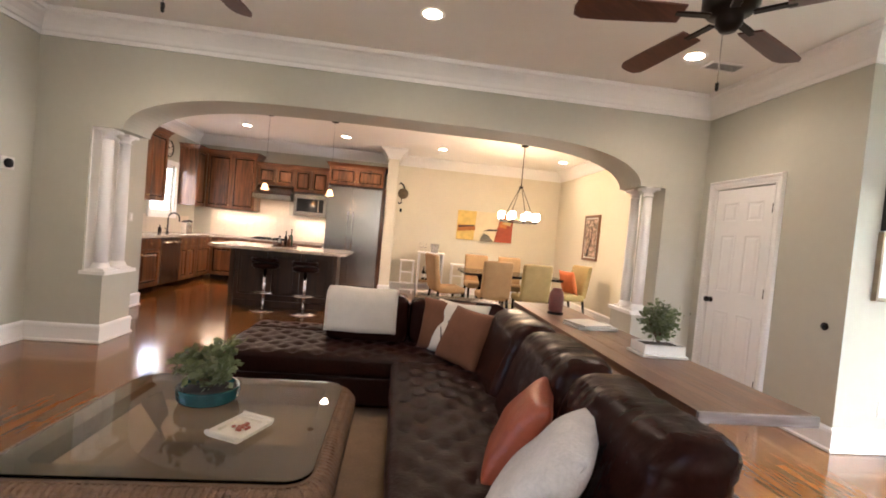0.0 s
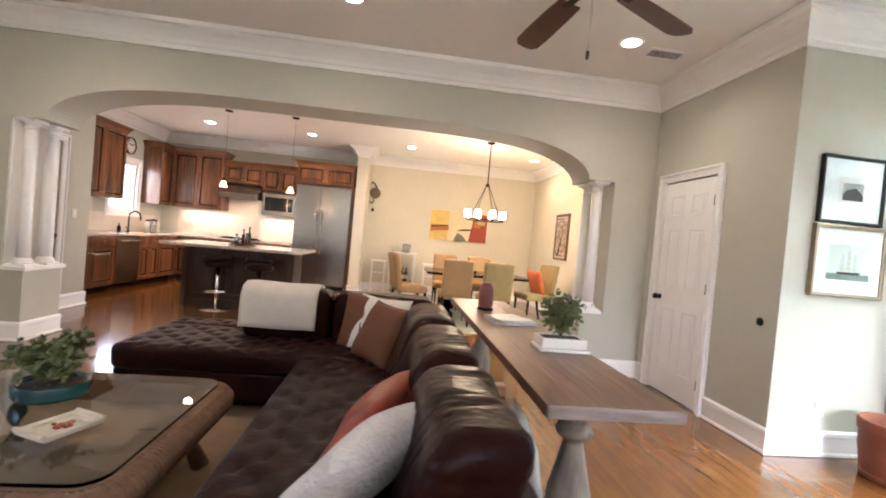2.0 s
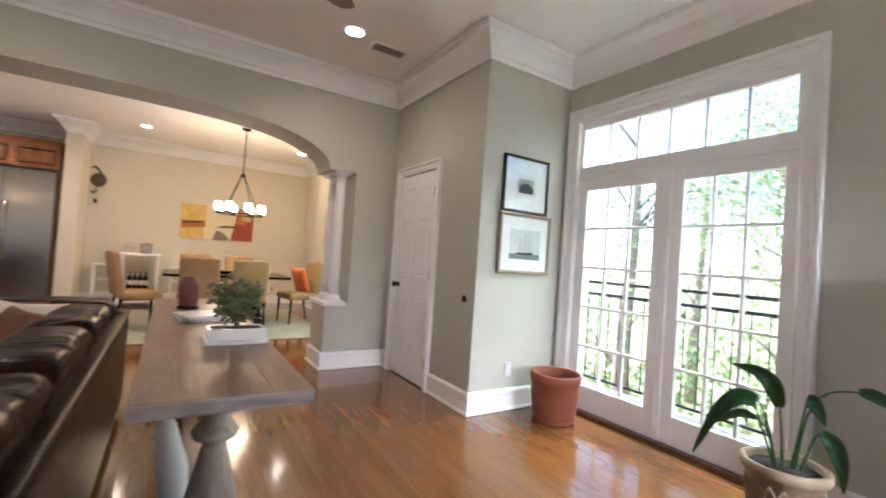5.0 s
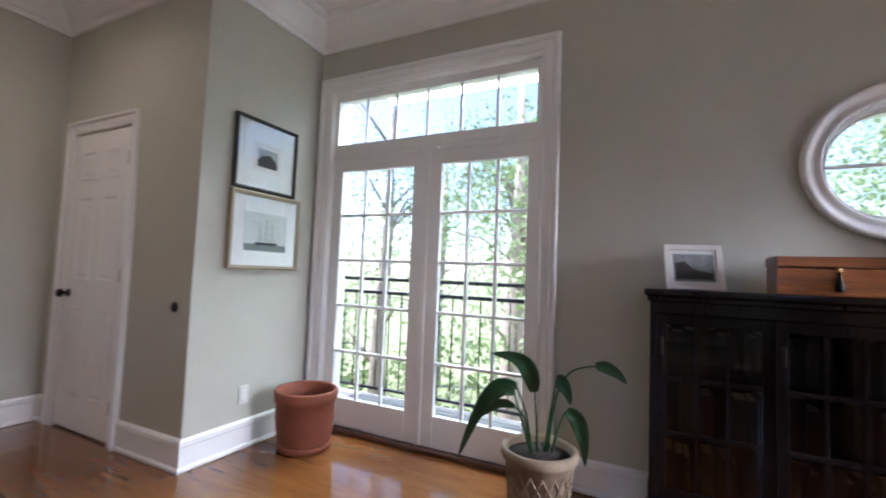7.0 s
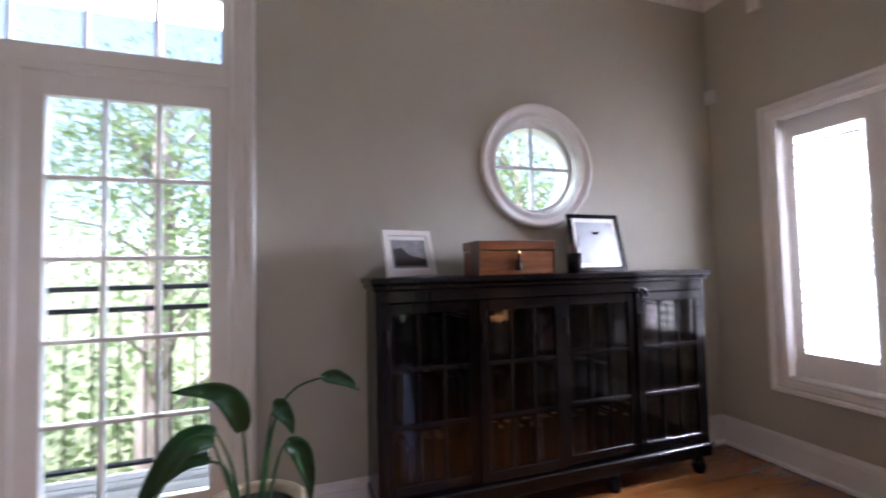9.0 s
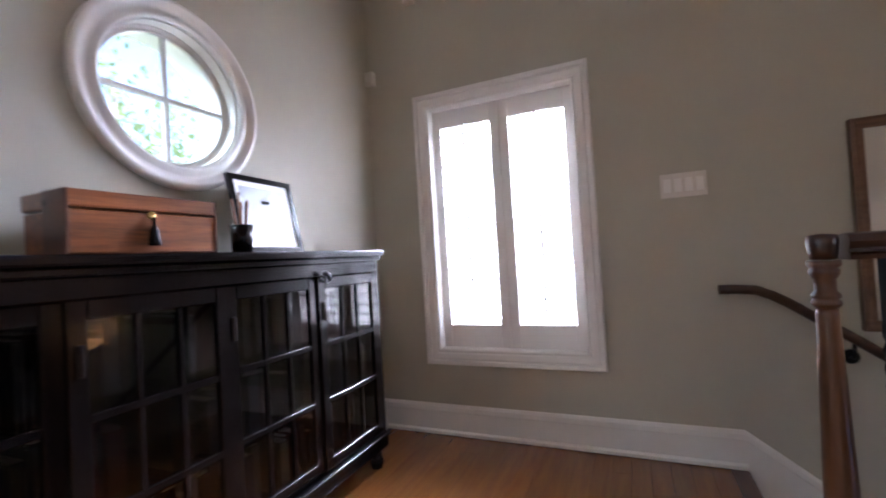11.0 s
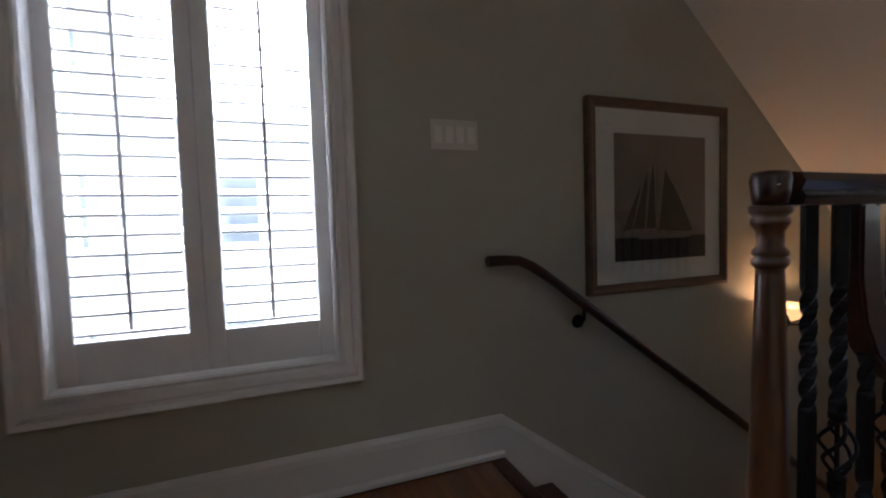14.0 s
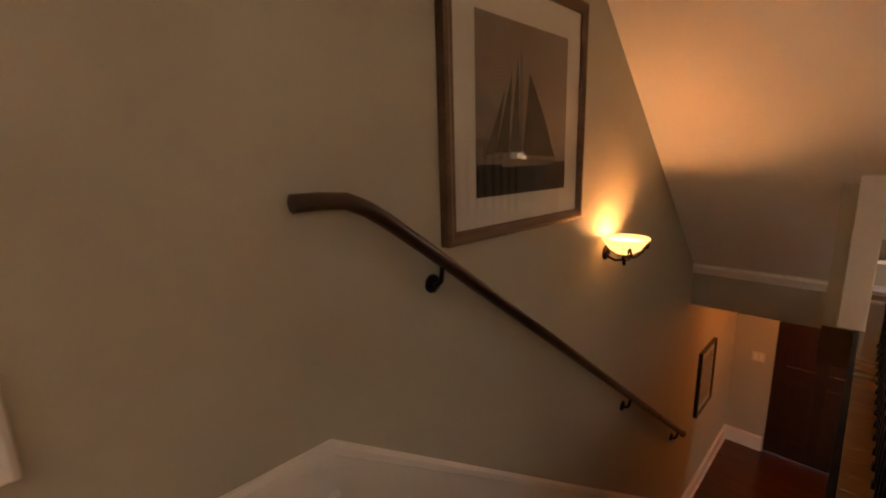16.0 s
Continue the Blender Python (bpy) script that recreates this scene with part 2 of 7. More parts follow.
def cushion(sx, sy, sz, puff=0.35, n=14, dimples=0.0, seed=0):
    """A soft, pinched-corner cushion lying flat round the origin."""
    bm = bmesh.new()
    grid = {}
    for side in (1, -1):
        for i in range(n + 1):
            for j in range(n + 1):
                u, v = 2 * i / n - 1, 2 * j / n - 1
                edge = max(0.0, (1 - abs(u) ** 2.6) * (1 - abs(v) ** 2.6))
                h = sz / 2 * edge ** puff
                pull = 1 - 0.07 * (1 - abs(u) ** 2) * abs(v) ** 3
                pull2 = 1 - 0.07 * (1 - abs(v) ** 2) * abs(u) ** 3
                w = noise.noise(Vector((u * 1.7 + seed, v * 1.7, side * 0.4))) * 0.12 * sz * edge
                if side == -1 and (i in (0, n) or j in (0, n)):
                    grid[side, i, j] = grid[1, i, j]
                else:
                    grid[side, i, j] = bm.verts.new((u * sx / 2 * pull2, v * sy / 2 * pull, side * h + w))
    for side in (1, -1):
        for i in range(n):
            for j in range(n):
                q = [grid[side, i, j], grid[side, i + 1, j], grid[side, i + 1, j + 1], grid[side, i, j + 1]]
                bm.faces.new(q if side == 1 else q[::-1]).smooth = True
    return bm


def soft_box(x0, x1, y0, y1, z0, z1, r=0.05, cuts=6, wave=0.0, seed=0.0, tufts=0.0):
    """A padded block: rounded, with slow waves and tufted dimples on its top."""
    bm = box(x0, x1, y0, y1, z0, z1)
    bmesh.ops.bevel(bm, geom=bm.edges[:], offset=r, segments=4, affect="EDGES", profile=0.5)
    long_edges = [e for e in bm.edges if e.calc_length() > 0.12]
    bmesh.ops.subdivide_edges(bm, edges=long_edges, cuts=cuts, use_grid_fill=True)
    for v in bm.verts:
        p = v.co
        d = wave * noise.noise(Vector((p.x * 5 + seed, p.y * 5, p.z * 5)))
        if tufts and p.z > z1 - 0.01:
            d -= 0.017 * (max(0, math.cos(math.pi * p.x / tufts) * math.cos(math.pi * p.y / tufts)) ** 6 + max(0, math.sin(math.pi * p.x / tufts) * math.sin(math.pi * p.y / tufts)) ** 6 + max(0, -math.cos(math.pi * p.x / tufts) * math.cos(math.pi * p.y / tufts)) ** 6)
            d -= 0.005 * (abs(math.cos(math.pi * (p.x + p.y) / tufts)) ** 12 + abs(math.cos(math.pi * (p.x - p.y) / tufts)) ** 12)
        c = Vector(((x0 + x1) / 2, (y0 + y1) / 2, (z0 + z1) / 2))
        v.co += Vector((0, 0, d)) if p.z > z1 - 0.01 else (p - c).normalized() * d
    for f in bm.faces:
        f.smooth = True
    return bm


def link(name, bm, material):
    me = bpy.data.meshes.new(name)
    bm.to_mesh(me)
    bm.free()
    me.materials.append(material)
    return new(name, me)


def part(name, bm, material, parent, label=""):
    ob = link(name, bm, material)
    ob.parent = parent
    return tagged(ob, label)


def thing(name, at, label, category, group="", turn=0):
    ob = new(name)
    ob.empty_display_size = 0.1
    ob.location = at
    ob.rotation_euler = (0, 0, radians(turn))
    return tagged(ob, label, category, group)


def solid(name, bm, material, label, category, group=""):
    return tagged(link(name, bm, material), label, category, group)


def structure(name, bm, material, label=""):
    return tagged(link(name, bm, material), label, "", "", "structure")


def moulding(bm, p0, p1, normal, profile, k0=-1, k1=-1):
    """A moulding along a wall from p0 to p1; profile of (out, z); k: +1 an outer mitre, -1 an inner one, 0 square."""
    p0, p1, nrm = Vector((*p0, 0)), Vector((*p1, 0)), Vector((*normal, 0))
    d = (p1 - p0).normalized()
    a = [bm.verts.new(p0 + nrm * o - d * k0 * o + Vector((0, 0, z))) for o, z in profile]
    b = [bm.verts.new(p1 + nrm * o + d * k1 * o + Vector((0, 0, z))) for o, z in profile]
    for i in range(len(profile)):
        j = (i + 1) % len(profile)
        bm.faces.new((a[i], b[i], b[j], a[j]))
    bm.faces.new(a)
    bm.faces.new(b[::-1])
    return bm


CZ = 3.05
CROWN = [(0.0, 2.83), (0.018, 2.83), (0.022, 2.865), (0.035, 2.875), (0.05, 2.91), (0.085, 2.955), (0.125, 2.985), (0.135, 3.0), (0.165, 3.008), (0.17, 3.046), (0.0, 3.046)]
BASE = [(0.0, 0.004), (0.03, 0.004), (0.03, 0.02), (0.017, 0.03), (0.017, 0.135), (0.022, 0.14), (0.02, 0.165), (0.008, 0.178), (0.0, 0.18)]


def wall_with_holes(name, axis, lo, hi, a0, a1, z0, z1, holes, material, label=""):
    """A wall square to an axis (0: x, 1: y), between lo and hi, from a0 to a1, with holes (b0, b1, c0, c1)."""
    bm = bmesh.new()
    cuts = sorted({a0, a1, *[h[0] for h in holes], *[h[1] for h in holes]})
    for s, e in zip(cuts, cuts[1:]):
        spans = sorted((h[2], h[3]) for h in holes if h[0] <= s and h[1] >= e)
        z = z0
        for c0, c1 in [*spans, (z1, z1)]:
            if c0 > z + 1e-6:
                quad_box(bm, *((lo, hi, s, e) if axis == 0 else (s, e, lo, hi)), z, c0)
            z = c1
    return structure(name, bm, material, label)


# ---- setting: living room ----
XL, XC, XF = -3.26, 3.42, 4.365
YA, YA2, YP, YW, YR = 4.385, 4.84, 2.765, -1.85, -0.85
YD, XD, XK = 9.9, 3.9, -4.3

# floor: dark bed below the boards, open over the stairs
bm = bmesh.new()
for x0, x1, y0, y1 in ((XK - 0.2, XF + 0.15, YR, YD + 0.1), (2.465, XF + 0.15, YW - 0.15, YR), (-3.4, -0.1, -1.0, YR)):
    quad_box(bm, x0, x1, y0, y1, -0.25, -0.014)
structure("floor", bm, OAK_D, "polished honey oak strip floor")

wall_with_holes("wall_east", 0, XF, XF + 0.22, YW, YP + 0.25, 0, CZ, [(1.03, 2.63, 0.0, 2.5), (-0.88, -0.2, 1.378, 2.058)], WALL)
bm = bmesh.new()
rim = []
for i in range(64):
    a = 2 * math.pi * i / 64
    c, s = math.cos(a), math.sin(a)
    k = 0.34 / max(abs(c), abs(s))
    rim.append([bm.verts.new((x, -0.54 + r * c, 1.718 + r * s)) for r, x in ((k, XF), (0.272, XF), (0.272, XF + 0.22), (k, XF + 0.22))])
for i in range(64):
    a, b = rim[i], rim[(i + 1) % 64]
    for k in range(3):
        bm.faces.new((a[k], b[k], b[k + 1], a[k + 1]))
bmesh.ops.recalc_face_normals(bm, faces=bm.faces)
structure("wall_round_opening", bm, WALL)
wall_with_holes("wall_south", 1, YW - 0.22, YW, -3.2, XF + 0.22, -3.0, CZ, [(3.10, 3.94, 0.515, 1.96)], WALL)
wall_with_holes("wall_closet", 0, XC, XC + 0.12, YP + 0.12, YA, 0, CZ, [(3.46, 4.16, 0.0, 2.05)], WALL)
structure("wall_picture", box(XC, XF, YP, YP + 0.12, 0, CZ), WALL)
# The opening is out of view, added to let fill light in.
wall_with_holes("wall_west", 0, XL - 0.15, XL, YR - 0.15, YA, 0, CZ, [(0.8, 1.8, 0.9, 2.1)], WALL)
# arch wall
def arch_z(x):
    e = min(1.0, abs(x - 0.095) / 2.6)
    return 2.05 + 0.408 * math.sqrt(max(0.0, 1 - e ** 4.4))


poly = [(XL - 0.12, 0), (-2.6, 0), (-2.6, 0.665), (-2.78, 0.665), (-2.78, 2.05), (-2.64, 2.05)]
poly += [(x, arch_z(x)) for x in [0.095 - 2.6 * math.cos(math.pi * i / 60) for i in range(61)]]
poly += [(2.8, 2.05), (2.98, 2.05), (2.98, 0.665), (2.74, 0.665), (2.74, 0), (XC + 0.6, 0), (XC + 0.6, CZ), (XL - 0.12, CZ)]
structure("wall_arch", prism(poly, YA, YA2, 1), WALL, "sage wall with a wide flattened arch")
bm = bmesh.new()
for x0, x1 in ((-2.8, -2.57), (2.71, 2.96)):
    quad_box(bm, x0, x1, YA - 0.018, YA2 + 0.018, 0.655, 0.69)
structure("pier_ledge", bm, TRIM, "white ledge on the low piers")

# ceilings
structure("ceiling_living", box(XL - 0.15, XF + 0.22, YR, YA2, CZ, CZ + 0.12), CEIL, "flat white ceiling")
structure("ceiling_landing", box(2.49, XF + 0.22, YW - 0.22, YR, CZ, CZ + 0.12), CEIL)
structure("ceiling_slope", prism([(2.52, CZ + 0.02), (-0.88, 0.03), (-0.88, 0.2), (2.52, CZ + 0.2)], YW, YR + 0.01, 1), CEIL, "sloped white ceiling over the stairs")
structure("ceiling_kitchen", box(XK - 0.2, XD + 0.2, YA2, YD + 0.2, CZ, CZ + 0.12), CEIL)

# crown and base mouldings
bm = bmesh.new()
moulding(bm, (XL, YA), (XC, YA), (0, -1), CROWN)
moulding(bm, (XC, YA), (XC, YP), (-1, 0), CROWN, -1, 1)
moulding(bm, (XC, YP), (XF, YP), (0, -1), CROWN, 1, -1)
moulding(bm, (XF, YP), (XF, YW), (-1, 0), CROWN)
moulding(bm, (XF, YW), (2.5, YW), (0, 1), CROWN, -1, 0)
moulding(bm, (XL, YR), (XL, YA), (1, 0), CROWN)
structure("crown_moulding", bm, TRIM, "white stepped crown moulding")
bm = bmesh.new()
moulding(bm, (XL, YA), (-2.6, YA), (0, -1), BASE, -1, 1)
moulding(bm, (-2.6, YA), (-2.6, YA2), (1, 0), BASE, 1, 1)
moulding(bm, (2.74, YA), (XC, YA), (0, -1), BASE, 1, -1)
moulding(bm, (2.74, YA2), (2.74, YA), (-1, 0), BASE, 1, 1)
moulding(bm, (XC, YA), (XC, 4.25), (-1, 0), BASE, -1, 0)
moulding(bm, (XC, 3.37), (XC, YP), (-1, 0), BASE, 0, 1)
moulding(bm, (XC, YP), (XF, YP), (0, -1), BASE, 1, -1)
moulding(bm, (XF, 0.915), (XF, YW), (-1, 0), BASE, 0, -1)
moulding(bm, (XF, YW), (2.43, YW), (0, 1), BASE, -1, 0)
moulding(bm, (XL, YR), (XL, YA), (1, 0), BASE)
structure("baseboard", bm, TRIM, "tall white baseboard with a moulded top")

# round columns on the low piers
def column(x, y):
    e = thing("column", (x, y, 0.69), "slim white round column standing on a low pier", "column", "paired columns of the arch")
    bm = box(-0.085, 0.085, -0.085, 0.085, 0.0, 0.018, 0.003, 1)
    merge(bm, lathe([(0.078, 0.018), (0.08, 0.03), (0.07, 0.04), (0.072, 0.056), (0.06, 0.066), (0.058, 0.074)], 28))
    part("base", bm, TRIM, e)
    part("shaft", lathe([(0.056, 0.072), (0.056, 0.4), (0.053, 0.8), (0.046, 1.262)], 28), TRIM, e)
    bm = lathe([(0.046, 1.262), (0.056, 1.268), (0.056, 1.28), (0.047, 1.286), (0.048, 1.306), (0.07, 1.326), (0.074, 1.332)], 28)
    box(-0.085, 0.085, -0.085, 0.085, 1.332, 1.36, 0.004, 1, bm)
    part("capital", bm, TRIM, e)


for y in (YA + 0.1, YA2 - 0.1):
    column(-2.685, y)
    column(2.85, y)
# White facing on the side wall of the left recess only.
structure("pilaster_trim", box(-2.795, -2.775, YA + 0.02, YA2 - 0.02, 0.69, 2.05), TRIM)


def casing_profile(w):
    """Stepped casing: an inner bead, a hollow, a flat and a proud back band (offset, height)."""
    return [(0.0, 0.0), (0.0, 0.016), (0.1 * w, 0.022), (0.18 * w, 0.014), (0.24 * w, 0.014), (0.32 * w, 0.02), (0.6 * w, 0.024), (0.66 * w, 0.018), (0.72 * w, 0.018), (0.76 * w, 0.036), (0.92 * w, 0.04), (w, 0.032), (w, 0.0)]


def rect_casing(axis, face, sign, a0, a1, z0, z1, w, bottom=True):
    """A mitred casing round an opening on a wall square to an axis; sign: the way it stands out."""
    bm = bmesh.new()
    ring = []
    for a, z, ka, kz in ((a0, z0, -1, -1 if bottom else 0), (a0, z1, -1, 1), (a1, z1, 1, 1), (a1, z0, 1, -1 if bottom else 0)):
        row = []
        for o, h in casing_profile(w):
            p = (face + sign * h, a + ka * o, z + kz * o) if axis == 0 else (a + ka * o, face + sign * h, z + kz * o)
            row.append(bm.verts.new(p))
        ring.append(row)
    m = len(ring[0])
    for i in range(4 if bottom else 3):
        a, b = ring[i], ring[(i + 1) % 4]
        for k in range(m):
            bm.faces.new((a[k], a[(k + 1) % m], b[(k + 1) % m], b[k]))
    if not bottom:
        bm.faces.new(ring[0])
        bm.faces.new(ring[3])
    bmesh.ops.recalc_face_normals(bm, faces=bm.faces)
    return bm

# ---- closet door ----
structure("door_casing", rect_casing(0, XC, -1, 3.46, 4.16, 0.0, 2.05, 0.085, False), TRIM, "white moulded door casing")
door = tagged(new("door_1"), "closed white six-panel closet door", "", "", "structure")
door.location = (XC - 0.008, 3.81, 0.012)


def panel_door(parent, w, h, depth, rows, cols, stile, material, facing, proud=0.008):
    """A slab in the y-z plane with raised panels on the side that faces -x (facing -1)."""
    part("slab", box(0.006, depth, -w / 2, w / 2, 0, h, 0.002, 1), material, parent)
    bm = bmesh.new()
    pw = (w - stile * (cols + 1)) / cols
    for z0, z1 in rows:
        for c in range(cols):
            y0 = -w / 2 + stile + c * (pw + stile)
            merge(bm, raised(y0, y0 + pw, z0, z1))
    part("panels", bm, material, parent)


def raised(y0, y1, z0, z1, d=0.007, bm=None):
    """A framed raised panel on the plane x = 0, facing -x."""
    t = bmesh.new()
    rings = []
    for i, x in ((0, 0.006), (0.0, -0.002), (0.012, -0.002), (0.022, 0.0055), (0.03, 0.0055), (0.05, -0.001)):
        rings.append([t.verts.new((x, y, z)) for y, z in ((y0 + i, z0 + i), (y1 - i, z0 + i), (y1 - i, z1 - i), (y0 + i, z1 - i))])
    for a, b in zip(rings, rings[1:]):
        for k in range(4):
            t.faces.new((a[k], b[k], b[(k + 1) % 4], a[(k + 1) % 4]))
    t.faces.new(rings[-1])
    bmesh.ops.recalc_face_normals(t, faces=t.faces)
    return t if bm is None else merge(bm, t)


panel_door(door, 0.694, 2.03, 0.04, [(0.22, 0.82), (1.0, 1.58), (1.7, 1.9)], 2, 0.105, TRIM, -1)
bm = lathe([(0.028, 0), (0.028, 0.006), (0.01, 0.01), (0.01, 0.03), (0.026, 0.036), (0.03, 0.05), (0.024, 0.064), (0.0, 0.068)], 18)
part("door_knob", moved(bm, pose(0, 0.285, 0.91, 0, -90, 0)), BRONZE, door, "oil-rubbed bronze round knob")
for z in (0.22, 1.05, 1.82):
    part("hinge", lathe([(0.0055, z - 0.042), (0.0055, z + 0.042)], 10, (-0.004, -0.3435, 0)), BRONZE, door)
structure("door_jamb", merge(box(XC, XC + 0.12, 3.447, 3.459, 0, 2.05), box(XC, XC + 0.12, 4.161, 4.173, 0, 2.05)), TRIM)
structure("closet_back", box(XC + 0.075, XC + 0.085, 3.4, 4.3, 0, 2.1), TRIM)
e = thing("wall_button", (XC, 2.905, 0.9), "round black wall button in a bronze ring", "button")
part("ring", moved(lathe([(0.03, 0), (0.03, 0.006), (0.024, 0.01), (0.0, 0.01)], 20), pose(0, 0, 0, 0, -90, 0)), BRONZE, e)
part("button", moved(lathe([(0.015, 0.01), (0.014, 0.018), (0, 0.019)], 16), pose(0, 0, 0, 0, -90, 0)), IRON, e)

# ---- french doors ----
FY0, FY1 = 1.03, 2.63
structure("french_casing", rect_casing(0, XF, -1, FY0, FY1, 0.0, 2.5, 0.11, False), TRIM, "wide white casing round the french doors")
fd = tagged(new("window_1"), "white double french doors under a six-pane transom", "", "", "structure")
fd.location = (XF + 0.02, 0, 0)


def glazed_leaf(parent, y0, y1, z0, z1, rows, cols, stile, top, bottom, name, bar=0.02, depth=0.04, far_stile=0.0):
    """A glazed leaf in the y-z plane with real bars and panes."""
    gy0, gy1, gz0, gz1 = y0 + stile, y1 - (far_stile or stile), z0 + bottom, z1 - top
    bm = bmesh.new()
    for b in ((y0, gy0, z0, z1), (gy1, y1, z0, z1), (gy0, gy1, z0, gz0), (gy0, gy1, gz1, z1)):
        box(0, depth, b[0], b[1], b[2], b[3], 0.003, 1, bm)
    leaf = part(name, bm, TRIM, parent)
    for i in range(1, cols):
        y = gy0 + (gy1 - gy0) * i / cols
        part("glazing_bar", box(0.006, depth - 0.004, y - bar / 2, y + bar / 2, gz0, gz1, 0.004, 1), TRIM, leaf)
    for i in range(1, rows):
        z = gz0 + (gz1 - gz0) * i / rows
        part("glazing_bar", box(0.004, depth - 0.006, gy0, gy1, z - bar / 2, z + bar / 2, 0.004, 1), TRIM, leaf)
    for i in range(cols):
        for j in range(rows):
            a0, a1 = gy0 + (gy1 - gy0) * i / cols, gy0 + (gy1 - gy0) * (i + 1) / cols
            c0, c1 = gz0 + (gz1 - gz0) * j / rows, gz0 + (gz1 - gz0) * (j + 1) / rows
            p = part("pane", box(depth * 0.5, depth * 0.5 + 0.004, a0, a1, c0, c1), PANE, leaf)
            p.visible_shadow = False
    return leaf


glazed_leaf(fd, FY0 + 0.005, 1.802, 0.03, 2.0, 5, 3, 0.075, 0.11, 0.2, "door_leaf", far_stile=0.104)
glazed_leaf(fd, 1.808, FY1 - 0.005, 0.03, 2.0, 5, 3, 0.106, 0.11, 0.2, "door_leaf", far_stile=0.095)
glazed_leaf(fd, FY0 + 0.005, FY1 - 0.005, 2.01, 2.495, 1, 6, 0.03, 0.06, 0.09, "transom")
part("transom_bar", box(-0.01, 0.06, FY0 + 0.005, FY1 - 0.005, 1.985, 2.03, 0.006, 1), TRIM, fd)
part("astragal", box(-0.012, 0.02, 1.782, 1.828, 0.03, 2.0, 0.006, 1), TRIM, fd)
part("threshold", box(-0.05, 0.2, FY0, FY1, 0.0, 0.028, 0.006, 1), STAIR, fd, "dark wooden threshold")
part("jamb", merge(merge(box(-0.02, 0.2, FY0 - 0.002, FY0 + 0.006, 0, 2.5), box(-0.02, 0.2, FY1 - 0.006, FY1 + 0.002, 0, 2.5)), box(-0.02, 0.2, FY0, FY1, 2.494, 2.502)), TRIM, fd)

# ---- round window ----
RY, RZ = -0.54, 1.718


def ring(r_in, r_out, x0, x1, steps=56, round_edge=True):
    """A ring round the x axis with a moulded section."""
    bm = bmesh.new()
    m = (r_out - r_in)
    sec = [(r_in, x1), (r_in, x0 + 0.006), (r_in + 0.15 * m, x0), (r_in + 0.3 * m, x0 + 0.01), (r_in + 0.55 * m, x0 + 0.012), (r_in + 0.7 * m, x0 - 0.006), (r_in + 0.9 * m, x0 - 0.006), (r_out, x0 + 0.006), (r_out, x1)]
    rings = [[bm.verts.new((x, r * math.cos(a), r * math.sin(a))) for r, x in sec] for a in [2 * math.pi * i / steps for i in range(steps)]]
    for i in range(steps):
        a, b = rings[i], rings[(i + 1) % steps]
        for k in range(len(sec)):
            bm.faces.new((a[k], a[(k + 1) % len(sec)], b[(k + 1) % len(sec)], b[k])).smooth = True
    bmesh.ops.recalc_face_normals(bm, faces=bm.faces)
    return bm


rw = tagged(new("window_2"), "round white window with a cross of glazing bars", "", "", "structure")
rw.location = (XF, RY, RZ)
part("window_casing", ring(0.268, 0.352, -0.022, 0.0), TRIM, rw)
part("window_reveal", ring(0.262, 0.2715, 0.0, 0.215), TRIM, rw)
part("window_sash", ring(0.238, 0.264, 0.055, 0.095), TRIM, rw)
part("glazing_bar", box(0.06, 0.085, -0.009, 0.009, -0.242, 0.242, 0.003, 1), TRIM, rw)
part("glazing_bar", box(0.058, 0.083, -0.242, 0.242, -0.009, 0.009, 0.003, 1), TRIM, rw)
p = part("pane", moved(lathe([(0.24, 0), (0.24, 0.004)], 48), pose(0.07, 0, 0, 0, 90, 0)), PANE, rw)
p.visible_shadow = False

# ---- shuttered window ----
structure("window_casing_south", rect_casing(1, YW, 1, 3.10, 3.94, 0.515, 1.96, 0.092), TRIM, "wide white moulded window casing")
sw = tagged(new("window_3"), "white plantation shutters in a deep window", "", "", "structure")
sw.location = (3.52, YW, 0)
bm = bmesh.new()
for b in ((-0.44, -0.419, 0.49, 1.98), (0.419, 0.44, 0.49, 1.98), (-0.43, 0.43, 0.49, 0.516), (-0.43, 0.43, 1.959, 1.98)):
    quad_box(bm, b[0], b[1], -0.22, -0.002, b[2], b[3])
part("window_reveal", bm, TRIM, sw)
for s in (-1, 1):
    c = s * 0.2125
    bm = bmesh.new()
    for b in ((-0.21, -0.155, 0.507, 1.96), (0.155, 0.21, 0.507, 1.96), (-0.155, 0.155, 0.507, 0.65), (-0.155, 0.155, 1.85, 1.96)):
        box(c + b[0] * 1.01, c + b[1] * 1.01, -0.075, -0.045, b[2], b[3], 0.003, 1, bm)
    leaf = part("shutter", bm, TRIM, sw)
    for i in range(19):
        z = 0.682 + i * 0.0625
        lv = box(-0.152, 0.152, -0.03, 0.03, -0.0045, 0.0045, 0.003, 1)
        part("louvre", moved(lv, pose(c, -0.06, z, -22, 0, 0)), TRIM, leaf)
    part("tilt_rod", box(c - 0.006, c + 0.006, -0.036, -0.024, 0.68, 1.86, 0.002, 1), TRIM, leaf)
bm = bmesh.new()
for b in ((-0.425, -0.38, 0.5, 1.97), (0.38, 0.425, 0.5, 1.97), (-0.38, 0.38, 0.5, 0.55), (-0.38, 0.38, 1.92, 1.97)):
    box(b[0], b[1], -0.19, -0.15, b[2], b[3], 0.003, 1, bm)
part("window_frame", bm, TRIM, sw)
p = part("pane", box(-0.38, 0.38, -0.172, -0.168, 0.55, 1.92), PANE, sw)
p.visible_shadow = False

